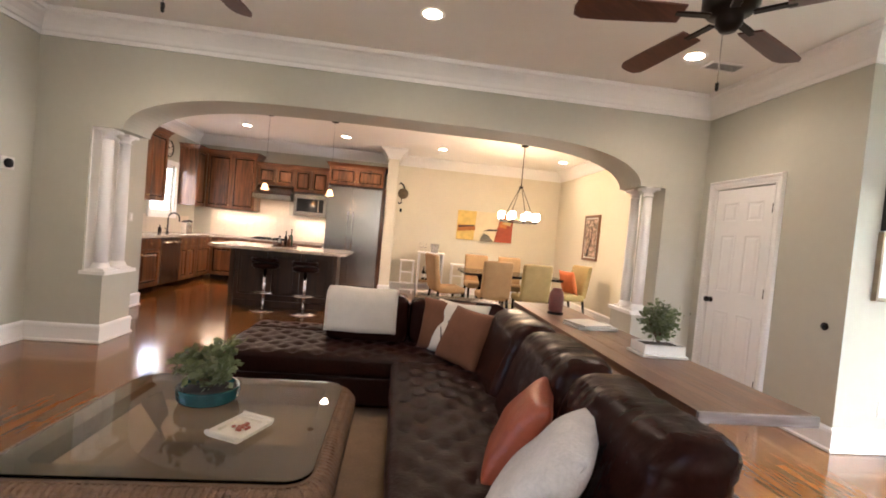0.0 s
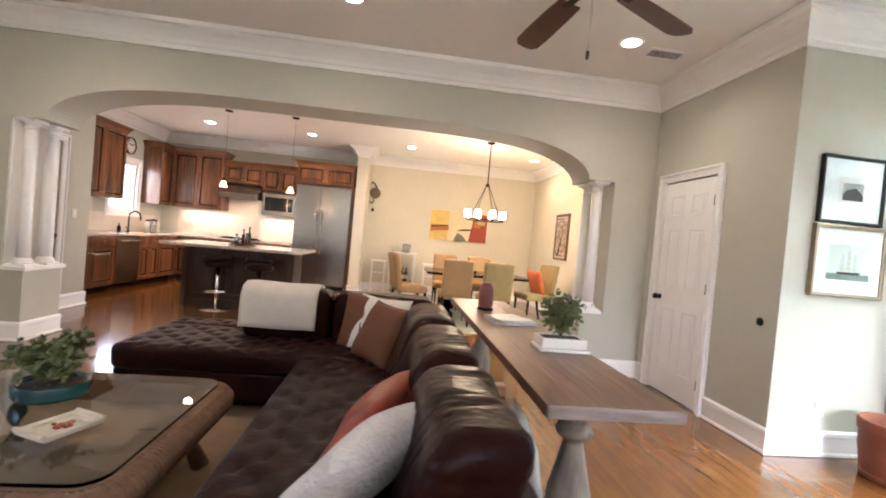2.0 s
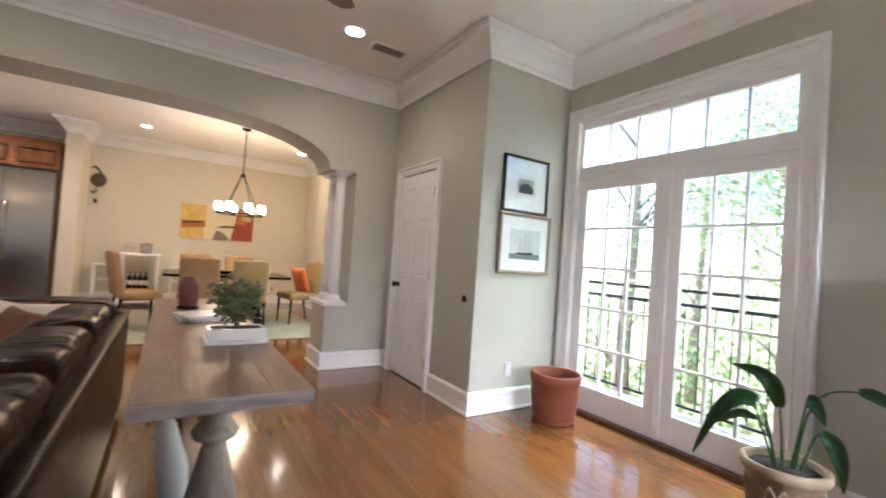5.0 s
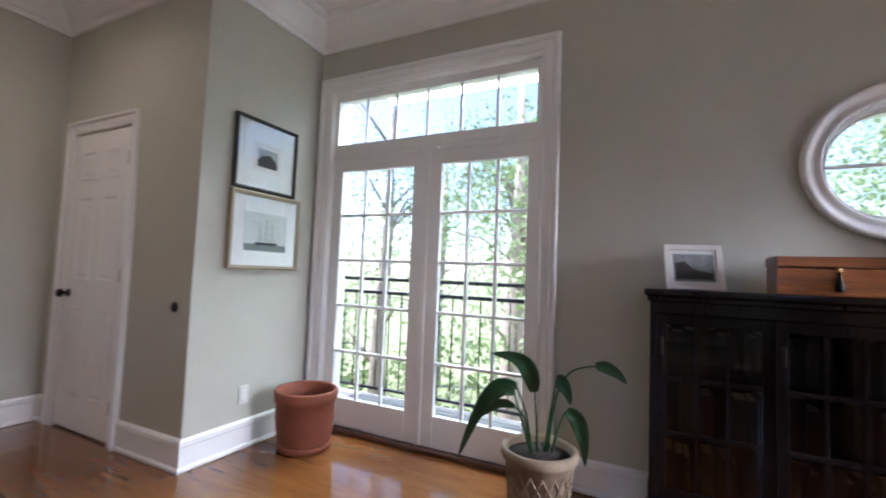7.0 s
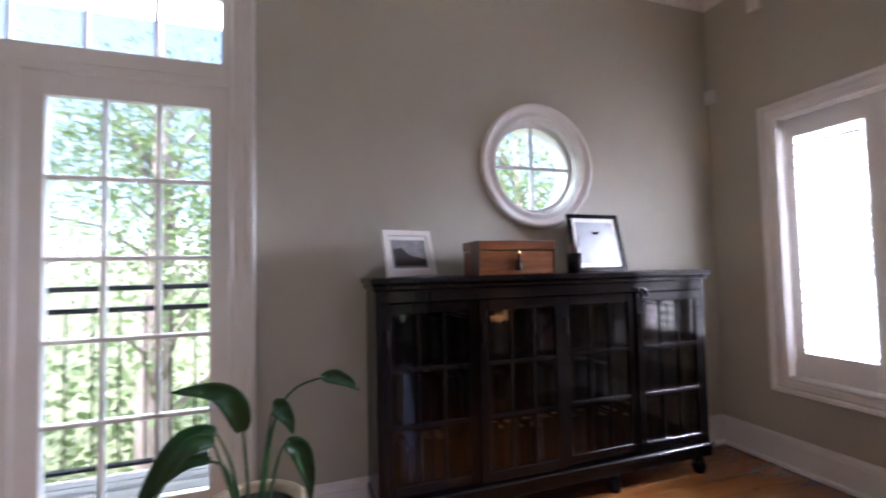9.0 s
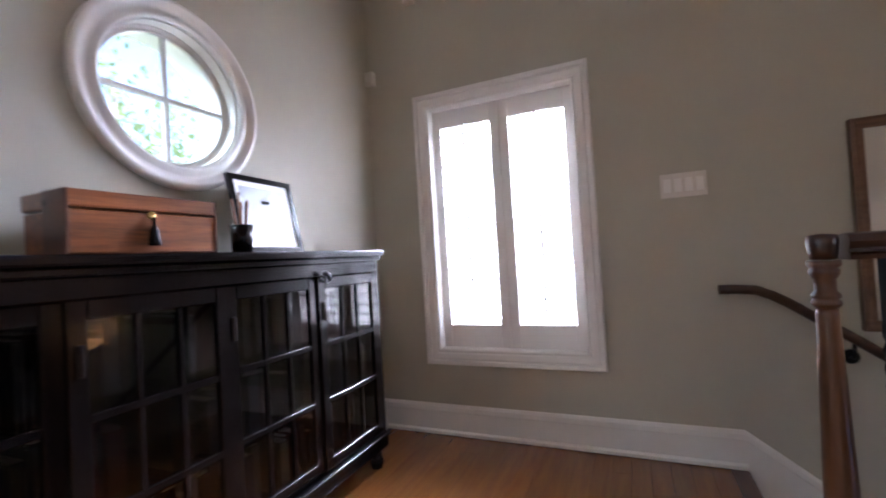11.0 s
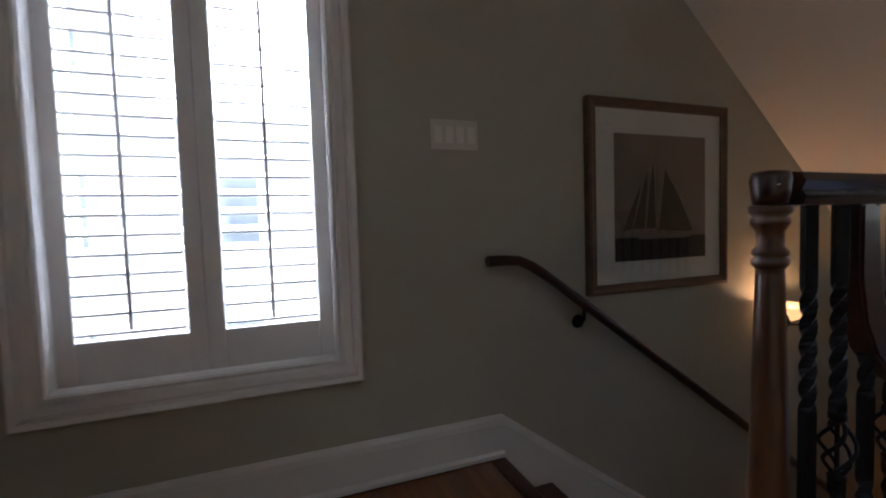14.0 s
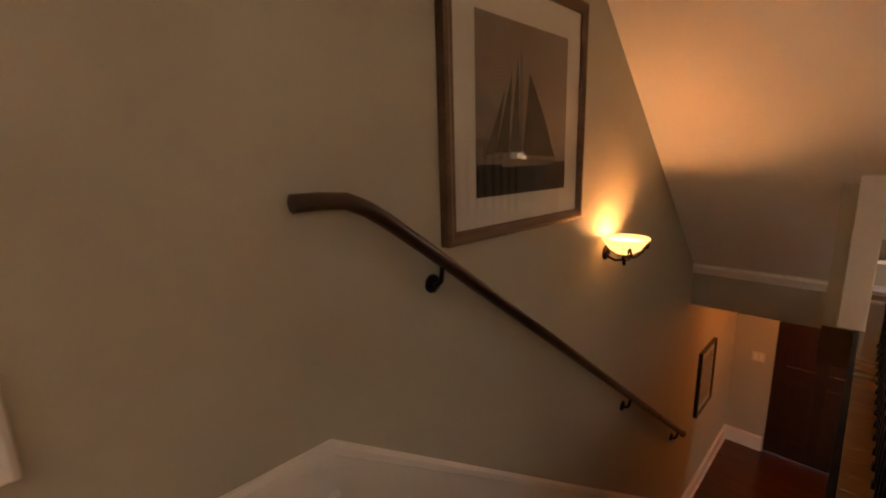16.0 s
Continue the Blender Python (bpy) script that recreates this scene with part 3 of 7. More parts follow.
# ---- stairs ----
RISE, RUN, N = 0.169, 0.2335, 15
stairs = tagged(new("staircase"), "narrow closed staircase of dark red-brown wood", "", "", "structure")
for i in range(N):
    x, z = 2.452 - i * RUN, -i * RISE
    if i:
        part("tread", box(x - 0.028, x + RUN - 0.004, YW, YR, z - 0.028, z, 0.008, 2), STAIR, stairs)
    part("riser", box(x - 0.004, x + 0.012, YW, YR, z - RISE, z - 0.028), STAIR, stairs)
structure("landing_nosing", box(2.424, 2.497, YW, YR, -0.03, 0.0, 0.01, 2), STAIR, "rounded dark wooden nosing")
LOW = -N * RISE
structure("floor_lower", box(-3.2, -1.0, YW - 0.1, 0.4, LOW - 0.1, LOW), STAIR, "dark red-brown wooden floor of the lower hall")
# skirt boards along the stairs
SL = RISE / RUN


def raking(y, out, x0=2.43, run=3.48):
    """The baseboard's section carried down the slope of the stairs."""
    bm = bmesh.new()
    sec = [(0.0, -0.3), (0.017, -0.3), *BASE[4:]]
    a = [bm.verts.new((x0, y + out * o, z)) for o, z in sec]
    b = [bm.verts.new((x0 - run, y + out * o, z - run * SL)) for o, z in sec]
    for i in range(len(sec)):
        j = (i + 1) % len(sec)
        bm.faces.new((a[i], b[i], b[j], a[j]))
    bm.faces.new(a)
    bm.faces.new(b[::-1])
    bmesh.ops.recalc_face_normals(bm, faces=bm.faces)
    return bm


structure("stair_skirt", raking(YW, 1), TRIM, "white sloping skirt board with a moulded top")
# walls of the stairwell and the lower hall
structure("wall_stairwell", box(-1.1, 2.41, YR, YR + 0.1, LOW, -0.25), WALL)
structure("wall_landing_under", box(2.44, 2.5, YW, YR, LOW, -0.25), WALL)
wall_with_holes("wall_room_south", 1, YR - 0.15, YR, XL - 0.15, -0.075, -0.02, CZ, [(-1.5, -0.1, -0.001, 2.3)], WALL)
structure("stair_post", box(-0.12, -0.03, YR - 0.09, YR + 0.02, 0.0, 2.6, 0.004, 1), TRIM, "white square post at the edge of the floor")
structure("ceiling_drop", box(-1.0, -0.88, YW, 0.4, -0.3, 0.2), WALL)
structure("drop_moulding", moulding(bmesh.new(), (-0.88, -0.6), (-0.88, YW), (1, 0), [(0, -0.03), (0.02, -0.03), (0.03, 0.0), (0.05, 0.03), (0.0, 0.06)], 0, 0), TRIM)
structure("ceiling_lower", box(-3.2, -1.0, YW - 0.1, 0.4, -0.3, -0.2), CEIL)
wall_with_holes("wall_lower_end", 0, -2.95, -2.8, YW, 0.4, LOW, -0.3, [(-1.46, -0.62, LOW, LOW + 2.05)], WALL)
structure("wall_lower_side", box(-2.8, -1.1, 0.3, 0.4, LOW, -0.3), WALL)
structure("wall_room_floor_edge", box(-1.0, 2.41, YR - 0.02, YR + 0.0, -0.25, -0.004), EBONY, "dark wooden edge of the upper floor")
bm = bmesh.new()
moulding(bm, (-2.8, YW), (-2.8, -1.47), (1, 0), BASE, -1, 0)
moulding(bm, (-2.8, YW), (-1.05, YW), (0, 1), BASE, -1, 0)
ob = structure("baseboard_lower", bm, TRIM)
ob.location.z = LOW

low_door = tagged(new("door_2"), "dark red-brown wooden door in the lower hall", "", "", "structure")
DOORW = wood("dark_door_wood", (0.018, 0.005, 0.003), (0.045, 0.013, 0.007), 0.4, 1.0, 2)
low_door.location = (-2.86, -1.04, LOW)
part("slab", box(0, 0.04, -0.417, 0.417, 0.01, 2.04, 0.002, 1), DOORW, low_door)
bm = bmesh.new()
for z0, z1 in ((0.2, 0.95), (1.1, 1.85)):
    for y0 in (-0.32, 0.04):
        merge(bm, moved(raised(y0, y0 + 0.28, z0, z1), pose(0.041, 0, 0, 0, 0, 180)))
part("panels", bm, DOORW, low_door)

# balustrade
nx, ny = 2.44, -0.77
newel = thing("newel_post", (nx, ny, 0), "turned brown wooden newel post at the stair head", "newel post")
part("shaft", lathe([(0.036, 0.0), (0.036, 0.2), (0.029, 0.22), (0.033, 0.24), (0.035, 0.3), (0.033, 0.470), (0.0225, 0.870), (0.0215, 0.885)], 24), NEWELW, newel)
part("neck", lathe([(0.0225, 0.885), (0.029, 0.893), (0.029, 0.902), (0.024, 0.906), (0.029, 0.911), (0.028, 0.918), (0.0215, 0.926), (0.0215, 0.952), (0.03, 0.966), (0.03, 0.975), (0.026, 0.979), (0.033, 0.986), (0.033, 0.998)], 24), NEWELW, newel)
part("cap", lathe([(0.0256, 1.000), (0.0296, 1.020), (0.0320, 1.045), (0.0288, 1.058), (0.0000, 1.062)], 24), RAILW, newel)
rail_prof = [(-0.03, 0.998), (0.03, 0.998), (0.034, 1.015), (0.027, 1.025), (0.034, 1.040), (0.026, 1.056), (0.0, 1.060), (-0.026, 1.056), (-0.034, 1.040), (-0.027, 1.025), (-0.034, 1.015)]
rail = thing("stair_railing", (0, ny, 0), "dark polished wooden rail over twisted black iron balusters", "railing")
part("handrail", prism(rail_prof, 0.02, nx - 0.04, 0), RAILW, rail)


def twisted(knot):
    """A square iron baluster with twists, and a basket in the middle of every second one."""
    bm = bmesh.new()
    rings = []
    h = 1.0
    for i in range(79):
        z = h * i / 78
        a = 0.0
        if 0.18 < z < 0.42:
            a = (z - 0.18) * 38
        elif z >= 0.42:
            a = 0.24 * 38
        if 0.6 < z < 0.84:
            a += (z - 0.6) * 38
        elif z >= 0.84:
            a += 0.24 * 38
        r = 0.0145
        if knot and 0.45 < z < 0.57:
            r = 0.004
        rings.append([bm.verts.new((r * math.cos(a + q), r * math.sin(a + q), z)) for q in (0.785, 2.356, 3.927, 5.498)])
    for a, b in zip(rings, rings[1:]):
        for k in range(4):
            bm.faces.new((a[k], a[(k + 1) % 4], b[(k + 1) % 4], b[k]))
    bm.faces.new(rings[0][::-1])
    bm.faces.new(rings[-1])
    basket = bmesh.new() if knot else None
    if knot:
        for q in range(4):
            pts = []
            for i in range(11):
                s = i / 10
                a = q * math.pi / 2 + s * 3.4
                r = 0.004 + 0.026 * math.sin(math.pi * s)
                pts.append((r * math.cos(a), r * math.sin(a), 0.45 + 0.12 * s))
            merge(basket, tube(pts, 0.004, 6))
        for z in (0.445, 0.575):
            merge(basket, lathe([(0.011, z - 0.012), (0.016, z - 0.006), (0.016, z + 0.006), (0.011, z + 0.012)], 10))
    return bm, basket


for i in range(24):
    bar, basket = twisted(i % 2 == 1)
    ob = part("baluster", bar, IRON, rail)
    if basket:
        part("basket", basket, IRON, ob)
    ob.location = (nx - 0.11 - i * 0.095, 0, 0)
    shoe = part("shoe", moved(lathe([(0.02, 0), (0.02, 0.012), (0.012, 0.022)], 4), pose(0, 0, 0, 0, 0, 45)), IRON, ob)

# wall handrail
hr = thing("wall_handrail", (0, YW + 0.05, 0), "round dark wooden handrail on black iron brackets", "handrail")
pts = [(2.5, 0, 0.835), (2.43, 0, 0.835), (2.36, 0, 0.83), (2.3, 0, 0.805), (2.24, 0, 0.768), (2.09, 0, 0.662), (1.0, 0, 0.662 - 1.09 * 0.727), (-0.8, 0, 0.662 - 2.89 * 0.727)]
part("rail", tube(pts, 0.022, 14), RAILW, hr)
part("rail_end", moved(lathe([(0.0, -0.03), (0.02, -0.022), (0.026, 0.0), (0.02, 0.022), (0.0, 0.03)], 14), pose(-0.81, 0, 0.662 - 2.9 * 0.727, 0, 90, 0)), RAILW, hr)
for x in (2.03, 0.42, -0.66):
    z = 0.662 + (x - 2.09) * 0.727
    br = part("bracket", tube([(x, -0.045, z - 0.085), (x, -0.025, z - 0.088), (x, -0.008, z - 0.07), (x, 0.0, z - 0.02)], 0.008, 8), IRON, hr)
    part("rosette", moved(lathe([(0.032, 0), (0.03, 0.008), (0.014, 0.014)], 18), pose(x, -0.05, z - 0.085, -90, 0, 0)), IRON, br)

# curved wooden brace under the level rail
out = [(2.21, 1.0), (2.21, 0.85), (2.19, 0.76), (2.15, 0.69), (2.08, 0.63), (1.98, 0.585), (1.8, 0.55), (1.6, 0.54), (1.6, 0.595), (1.8, 0.605), (1.95, 0.637), (2.045, 0.685), (2.11, 0.75), (2.14, 0.84), (2.148, 0.92), (2.148, 1.0)]
bm = prism(out, -0.024, 0.024, 1)
bmesh.ops.bevel(bm, geom=bm.edges[:], offset=0.006, segments=2, affect="EDGES")
part("curved_brace", bm, RAILW, rail, "dark curved wooden brace")

# ---- living room furniture ----
RUG = mat("tan_rug", (0.30, 0.20, 0.125), 0.95, vary=0.15, scale=8, bump=0.5, bump_scale=220, spec=0.1)
solid("living_rug", box(-1.75, 0.55, 0.6, 3.15, 0.002, 0.014, 0.004, 1), RUG, "flat tan woven rug under the coffee table", "rug")

# sectional sofa
sofa = thing("sectional_sofa", (0, 0, 0), "tufted dark brown leather sectional sofa with a chaise", "sofa")
bm = box(0.2, 1.1, 0.96, 3.05, 0.06, 0.27, 0.02)
box(-1.0, 1.1, 3.05, 3.98, 0.06, 0.27, 0.02, 2, bm)
part("base", bm, LEATHER, sofa)
part("seat_cushion", soft_box(0.18, 0.86, 0.94, 3.0, 0.26, 0.43, 0.05, 52, 0.008, 1, 0.17), LEATHER, sofa)
part("chaise_cushion", soft_box(-1.02, 0.86, 3.02, 3.74, 0.26, 0.43, 0.05, 52, 0.008, 2, 0.17), LEATHER, sofa)
part("chaise_end", soft_box(-1.02, -0.36, 3.74, 4.0, 0.26, 0.43, 0.05, 24, 0.006, 3, 0.17), LEATHER, sofa)
for y0, y1 in ((0.98, 1.66), (1.665, 2.34), (2.345, 3.03)):
    bm = soft_box(0.74, 1.01, y0, y1, 0.36, 0.85, 0.085, 34, 0.016, y0)
    mid = Vector((0.87, (y0 + y1) / 2, 0.6))
    for v in bm.verts:
        q = v.co
        up = max(0.0, min(1.0, (q.z - 0.45) / 0.3))
        warp = 1.6 * noise.noise(Vector((q.x * 5, q.y * 4, q.z * 4 + y0)))
        ridge = 1 - abs(noise.noise(Vector((q.x * 3, q.y * 10 + warp * 1.4, q.z * 5 + y0 * 7))))
        fine = 1 - abs(noise.noise(Vector((q.x * 6 + y0, q.y * 30 + warp * 2, q.z * 7))))
        d = (q - mid).normalized()
        q -= d * (0.009 * ridge ** 5 + 0.005 * fine ** 6) * up
        q.x += (q.z - 0.4) * 0.32
    part("back_cushion", bm, LEATHER_C, sofa)
for x0, x1 in ((-0.36, 0.3), (0.31, 1.1)):
    part("back_cushion", soft_box(x0, x1, 3.44, 3.76, 0.4, 0.80, 0.08, 10, 0.014, x0), LEATHER_C, sofa)
part("back_frame", soft_box(1.04, 1.16, 0.96, 3.8, 0.06, 0.68, 0.03, 8, 0.004), LEATHER, sofa)
part("back_frame", soft_box(-0.36, 1.13, 3.72, 3.86, 0.06, 0.70, 0.03, 8, 0.004), LEATHER, sofa)
for x, y in ((0.26, 1.04), (1.04, 1.04), (-0.95, 3.12), (-0.95, 3.92), (1.04, 3.8)):
    part("leg", lathe([(0.022, 0), (0.03, 0.065)], 12, (x, y, 0.014 if y < 3.1 and x < 0.5 else 0.0)), EBONY, sofa)

PIL_W = mat("ivory_faux_fur", (0.62, 0.57, 0.52), 0.95, vary=0.16, scale=9, bump=0.8, bump_scale=70, spec=0.1)
PIL_R = mat("russet_leather", (0.30, 0.062, 0.026), 0.4, vary=0.18, scale=5, bump=0.25, bump_scale=60)
PIL_B = mat("brown_suede", (0.155, 0.066, 0.037), 0.85, vary=0.15, scale=7, bump=0.3, bump_scale=120, spec=0.2)
PIL_C = mat("cream_cotton", (0.66, 0.60, 0.53), 0.9, vary=0.06, scale=7, bump=0.3, bump_scale=160, spec=0.15)
INK = mat("black_print", (0.02, 0.018, 0.017), 0.8)


def pillow(name, s, th, at, rx, ry, rz, material, label, seed=0):
    ob = solid(name, cushion(s, s, th, 0.42, 16, 0, seed), material, label, "pillow", "throw pillows on the sofa")
    ob.matrix_world = pose(*at, rx, ry, rz)
    return ob


pillow("throw_pillow", 0.5, 0.17, (0.66, 1.30, 0.57), 0, -52, -30, PIL_W, "ivory faux-fur throw pillow on the leather seat", 1)
pillow("throw_pillow", 0.42, 0.15, (0.70, 1.66, 0.565), 0, -60, -20, PIL_R, "shiny russet leather throw pillow", 2)
pillow("throw_pillow", 0.44, 0.15, (0.70, 3.06, 0.60), 0, -62, 34, PIL_B, "plain brown suede throw pillow leaning in the corner", 3)
pc = pillow("throw_pillow", 0.44, 0.14, (0.68, 3.28, 0.61), 0, -66, 60, PIL_C, "cream throw pillow with a black printed vine", 4)
pillow("throw_pillow", 0.43, 0.13, (0.59, 3.35, 0.61), 0, -72, 68, PIL_B, "brown suede throw pillow behind the printed one", 5)
vine = tube([(-0.02, 0.12, 0.066), (-0.1, 0.1, 0.058), (-0.1, 0.02, 0.064), (-0.03, 0.02, 0.075), (0.03, 0.07, 0.07), (0.07, 0.02, 0.066), (0.02, -0.05, 0.07), (-0.06, -0.08, 0.06), (0.02, -0.12, 0.058)], 0.008, 8, [0.004, 0.009, 0.007, 0.012, 0.006, 0.01, 0.014, 0.006, 0.004])
part("printed_vine", vine, INK, pc)

THROW = mat("cream_throw", (0.60, 0.54, 0.47), 0.95, vary=0.06, scale=10, bump=0.5, bump_scale=180, spec=0.1)
bm = bmesh.new()
prof = [(3.4, 0.50), (3.41, 0.54), (3.418, 0.6), (3.425, 0.73), (3.47, 0.805), (3.56, 0.828), (3.66, 0.822), (3.75, 0.79), (3.875, 0.72), (3.88, 0.5)]
rows = []
for k in range(21):
    x = -0.36 + 0.56 * k / 20
    rows.append([bm.verts.new((x + 0.004 * math.sin(7 * z), y - 0.012 + 0.003 * math.sin(k * 0.5 + 5 * z), z + 0.006 + 0.003 * math.sin(k * 0.45))) for y, z in prof])
for a, b in zip(rows, rows[1:]):
    for i in range(len(prof) - 1):
        bm.faces.new((a[i], b[i], b[i + 1], a[i + 1])).smooth = True
bmesh.ops.recalc_face_normals(bm, faces=bm.faces)
ob = solid("throw_blanket", bm, THROW, "cream throw blanket folded over the sofa back", "blanket")
ob.modifiers.new("thick", "SOLIDIFY").thickness = 0.012

# coffee table
WICK = mat("woven_wicker", (0.175, 0.095, 0.05), 0.6, vary=0.3, scale=30, bump=0.9, bump_scale=120)
CT = (-1.12, -0.08, 1.45, 2.42)
ct = thing("coffee_table", (0, 0, 0.014), "woven brown wicker coffee table with a thick glass top", "coffee table")


def rounded_rect(x0, x1, y0, y1, r, n=6):
    pts = []
    for cx, cy, a0 in ((x1 - r, y1 - r, 0), (x0 + r, y1 - r, 90), (x0 + r, y0 + r, 180), (x1 - r, y0 + r, 270)):
        for i in range(n + 1):
            a = radians(a0 + 90 * i / n)
            pts.append((cx + r * math.cos(a), cy + r * math.sin(a)))
    return pts


part("glass_top", prism(rounded_rect(*CT, 0.09), 0.424, 0.436, 2), GLASS, ct, "smoky glass top with rounded corners")


def frame_ring(outer, inner, z0, z1):
    bm = bmesh.new()
    a = [[bm.verts.new((*p, z)) for p in s] for s, z in ((outer, z0), (outer, z1), (inner, z1), (inner, z0))]
    m = len(outer)
    for i in range(4):
        for k in range(m):
            bm.faces.new((a[i][k], a[i][(k + 1) % m], a[(i + 1) % 4][(k + 1) % m], a[(i + 1) % 4][k]))
    bmesh.ops.recalc_face_normals(bm, faces=bm.faces)
    return bm


part("wicker_rim", frame_ring(rounded_rect(CT[0] - 0.01, CT[1] + 0.01, CT[2] - 0.01, CT[3] + 0.01, 0.1), rounded_rect(CT[0] + 0.08, CT[1] - 0.08, CT[2] + 0.08, CT[3] - 0.08, 0.06), 0.38, 0.42), WICK, ct)
bm = bmesh.new()
path = rounded_rect(CT[0] - 0.012, CT[1] + 0.012, CT[2] - 0.012, CT[3] + 0.012, 0.11, 8)
merge(bm, tube([(px, py, 0.35) for px, py in [*path, path[0]]], 0.066, 14))
part("rolled_edge", bm, WICK, ct)
bm = bmesh.new()
n_ = 170
loop = [Vector((px, py, 0)) for px, py in [*path, path[0]]]
lens = [0.0]
for a, b in zip(loop, loop[1:]):
    lens.append(lens[-1] + (b - a).length)
for i in range(n_):
    t_ = lens[-1] * i / n_
    k = max(q for q in range(len(lens) - 1) if lens[q] <= t_)
    a, b = loop[k], loop[k + 1]
    c = a.lerp(b, (t_ - lens[k]) / (lens[k + 1] - lens[k]))
    d = (b - a).normalized()
    o = Vector((d.y, -d.x, 0))
    merge(bm, tube([c + o * 0.066 * math.cos(q) + Vector((0, 0, 0.35 + 0.066 * math.sin(q))) for q in [radians(x) for x in (100, 60, 20, -20, -60, -100)]], 0.0065, 5))
ob = part("woven_edging", bm, WICK, ct)
tagged(ob, kind="stuff")
for sx in (CT[0] + 0.06, CT[1] - 0.06):
    for sy in (CT[2] + 0.06, CT[3] - 0.06):
        dx = 0.05 if sx < -0.5 else -0.05
        part("leg", tube([(sx, sy, 0.33), (sx + dx, sy, 0.22), (sx + dx, sy, 0.1), (sx, sy, 0.0)], 0.04, 12, [0.055, 0.04, 0.035, 0.045]), WICK, ct)
part("shelf", box(CT[0] + 0.12, CT[1] - 0.12, CT[2] + 0.12, CT[3] - 0.12, 0.1, 0.12, 0.004, 1), WICK, ct)

TEAL = mat("teal_glaze", (0.010, 0.060, 0.062), 0.12, vary=0.3, scale=12, spec=0.7)
SOIL = mat("potting_soil", (0.03, 0.02, 0.014), 0.95, vary=0.3, scale=40, bump=0.8, bump_scale=90)
LEAF = mat("jade_leaf", (0.10, 0.12, 0.042), 0.45, vary=0.35, scale=20)
LEAF2 = mat("glossy_green_leaf", (0.012, 0.05, 0.011), 0.35, vary=0.3, scale=8)
BARK = mat("plant_stem", (0.12, 0.075, 0.04), 0.8, vary=0.25, scale=30)
CREAMC = mat("cream_ceramic", (0.62, 0.55, 0.43), 0.3, vary=0.06, scale=20)
CERAM = mat("white_ceramic", (0.75, 0.72, 0.67), 0.25, vary=0.03)


def bonsai(parent, h, w, n, seed, leaf=0.02):
    """A small bushy plant: branching stems and many small thick leaves."""
    rnd = random.Random(seed)
    stems, leaves = bmesh.new(), bmesh.new()
    for i in range(9):
        a, r = rnd.uniform(0, 6.28), rnd.uniform(0.3, 1.0) * w
        tip = Vector((r * math.cos(a), r * math.sin(a) * 0.8, h * rnd.uniform(0.55, 1.0)))
        mid = tip * 0.5 + Vector((rnd.uniform(-0.02, 0.02), rnd.uniform(-0.02, 0.02), 0.02))
        merge(stems, tube([(0, 0, 0), mid, tip], 0.006, 6, [0.008, 0.005, 0.003]))
        for k in range(n // 9):
            t = rnd.uniform(0.3, 1.08)
            c = (mid * (1 - abs(2 * t - 1)) if t < 0.5 else mid.lerp(tip, min(1.1, 2 * t - 1))) + Vector([rnd.gauss(0, 0.022) for _ in range(3)])
            c.z = max(c.z, 0.01)
            d = Vector((rnd.gauss(0, 1), rnd.gauss(0, 1), rnd.gauss(0.3, 0.7))).normalized()
            s = d.orthogonal().normalized()
            L, W = leaf * rnd.uniform(0.7, 1.4), leaf * rnd.uniform(0.28, 0.45)
            u = d.cross(s) * 0.004
            v = [leaves.verts.new(q) for q in (c, c + d * L * 0.5 + s * W, c + d * L, c + d * L * 0.5 - s * W, c + d * L * 0.5 + u)]
            for q in ((0, 1, 4), (1, 2, 4), (2, 3, 4), (3, 0, 4)):
                leaves.faces.new([v[x] for x in q])
    part("stems", stems, BARK, parent)
    part("foliage", leaves, LEAF, parent)


tp = thing("potted_plant", (-0.67, 2.09, 0.45), "small bushy jade plant in a glazed teal bowl", "plant")
part("bowl", lathe([(0.09, 0), (0.125, 0.012), (0.135, 0.03), (0.128, 0.036), (0.138, 0.05), (0.13, 0.056), (0.138, 0.07), (0.13, 0.076), (0.115, 0.07), (0.11, 0.05)], 32), TEAL, tp)
part("soil", lathe([(0.112, 0.055), (0.06, 0.066), (0.0, 0.07)], 24), SOIL, tp)
bonsai(tp, 0.2, 0.17, 1000, 3, 0.036)
for ob in tp.children:
    if ob.name.startswith(("stems", "foliage")):
        ob.location.z = 0.06

dish = thing("ceramic_dish", (-0.42, 1.79, 0.45), "cream ceramic dish with scrolled ends holding small red pods", "dish", turn=66)
bm = frame_ring(rounded_rect(-0.105, 0.105, -0.08, 0.08, 0.015), rounded_rect(-0.07, 0.07, -0.055, 0.055, 0.012), 0.012, 0.026)
box(-0.09, 0.09, -0.065, 0.065, 0.0, 0.014, 0.004, 1, bm)
for s in (-1, 1):
    merge(bm, tube([(s * 0.1, -0.076, 0.026), (s * 0.1, 0.076, 0.026)], 0.009, 10))
part("tray", bm, CREAMC, dish)
rnd = random.Random(5)
bm = bmesh.new()
for i in range(16):
    merge(bm, lathe([(0.0, -0.006), (0.008, -0.003), (0.008, 0.003), (0.0, 0.006)], 8, (rnd.gauss(0, 0.018), rnd.gauss(0, 0.013), 0.02)))
part("berries", bm, PIL_R, dish, "small dried red pods")
book = solid("magazine", box(-0.11, 0.11, -0.14, 0.14, 0, 0.01, 0.002, 1), CERAM, "pale magazine lying on the shelf under the glass", "magazine")
book.matrix_world = pose(-0.62, 1.66, 0.134, 0, 0, 20)

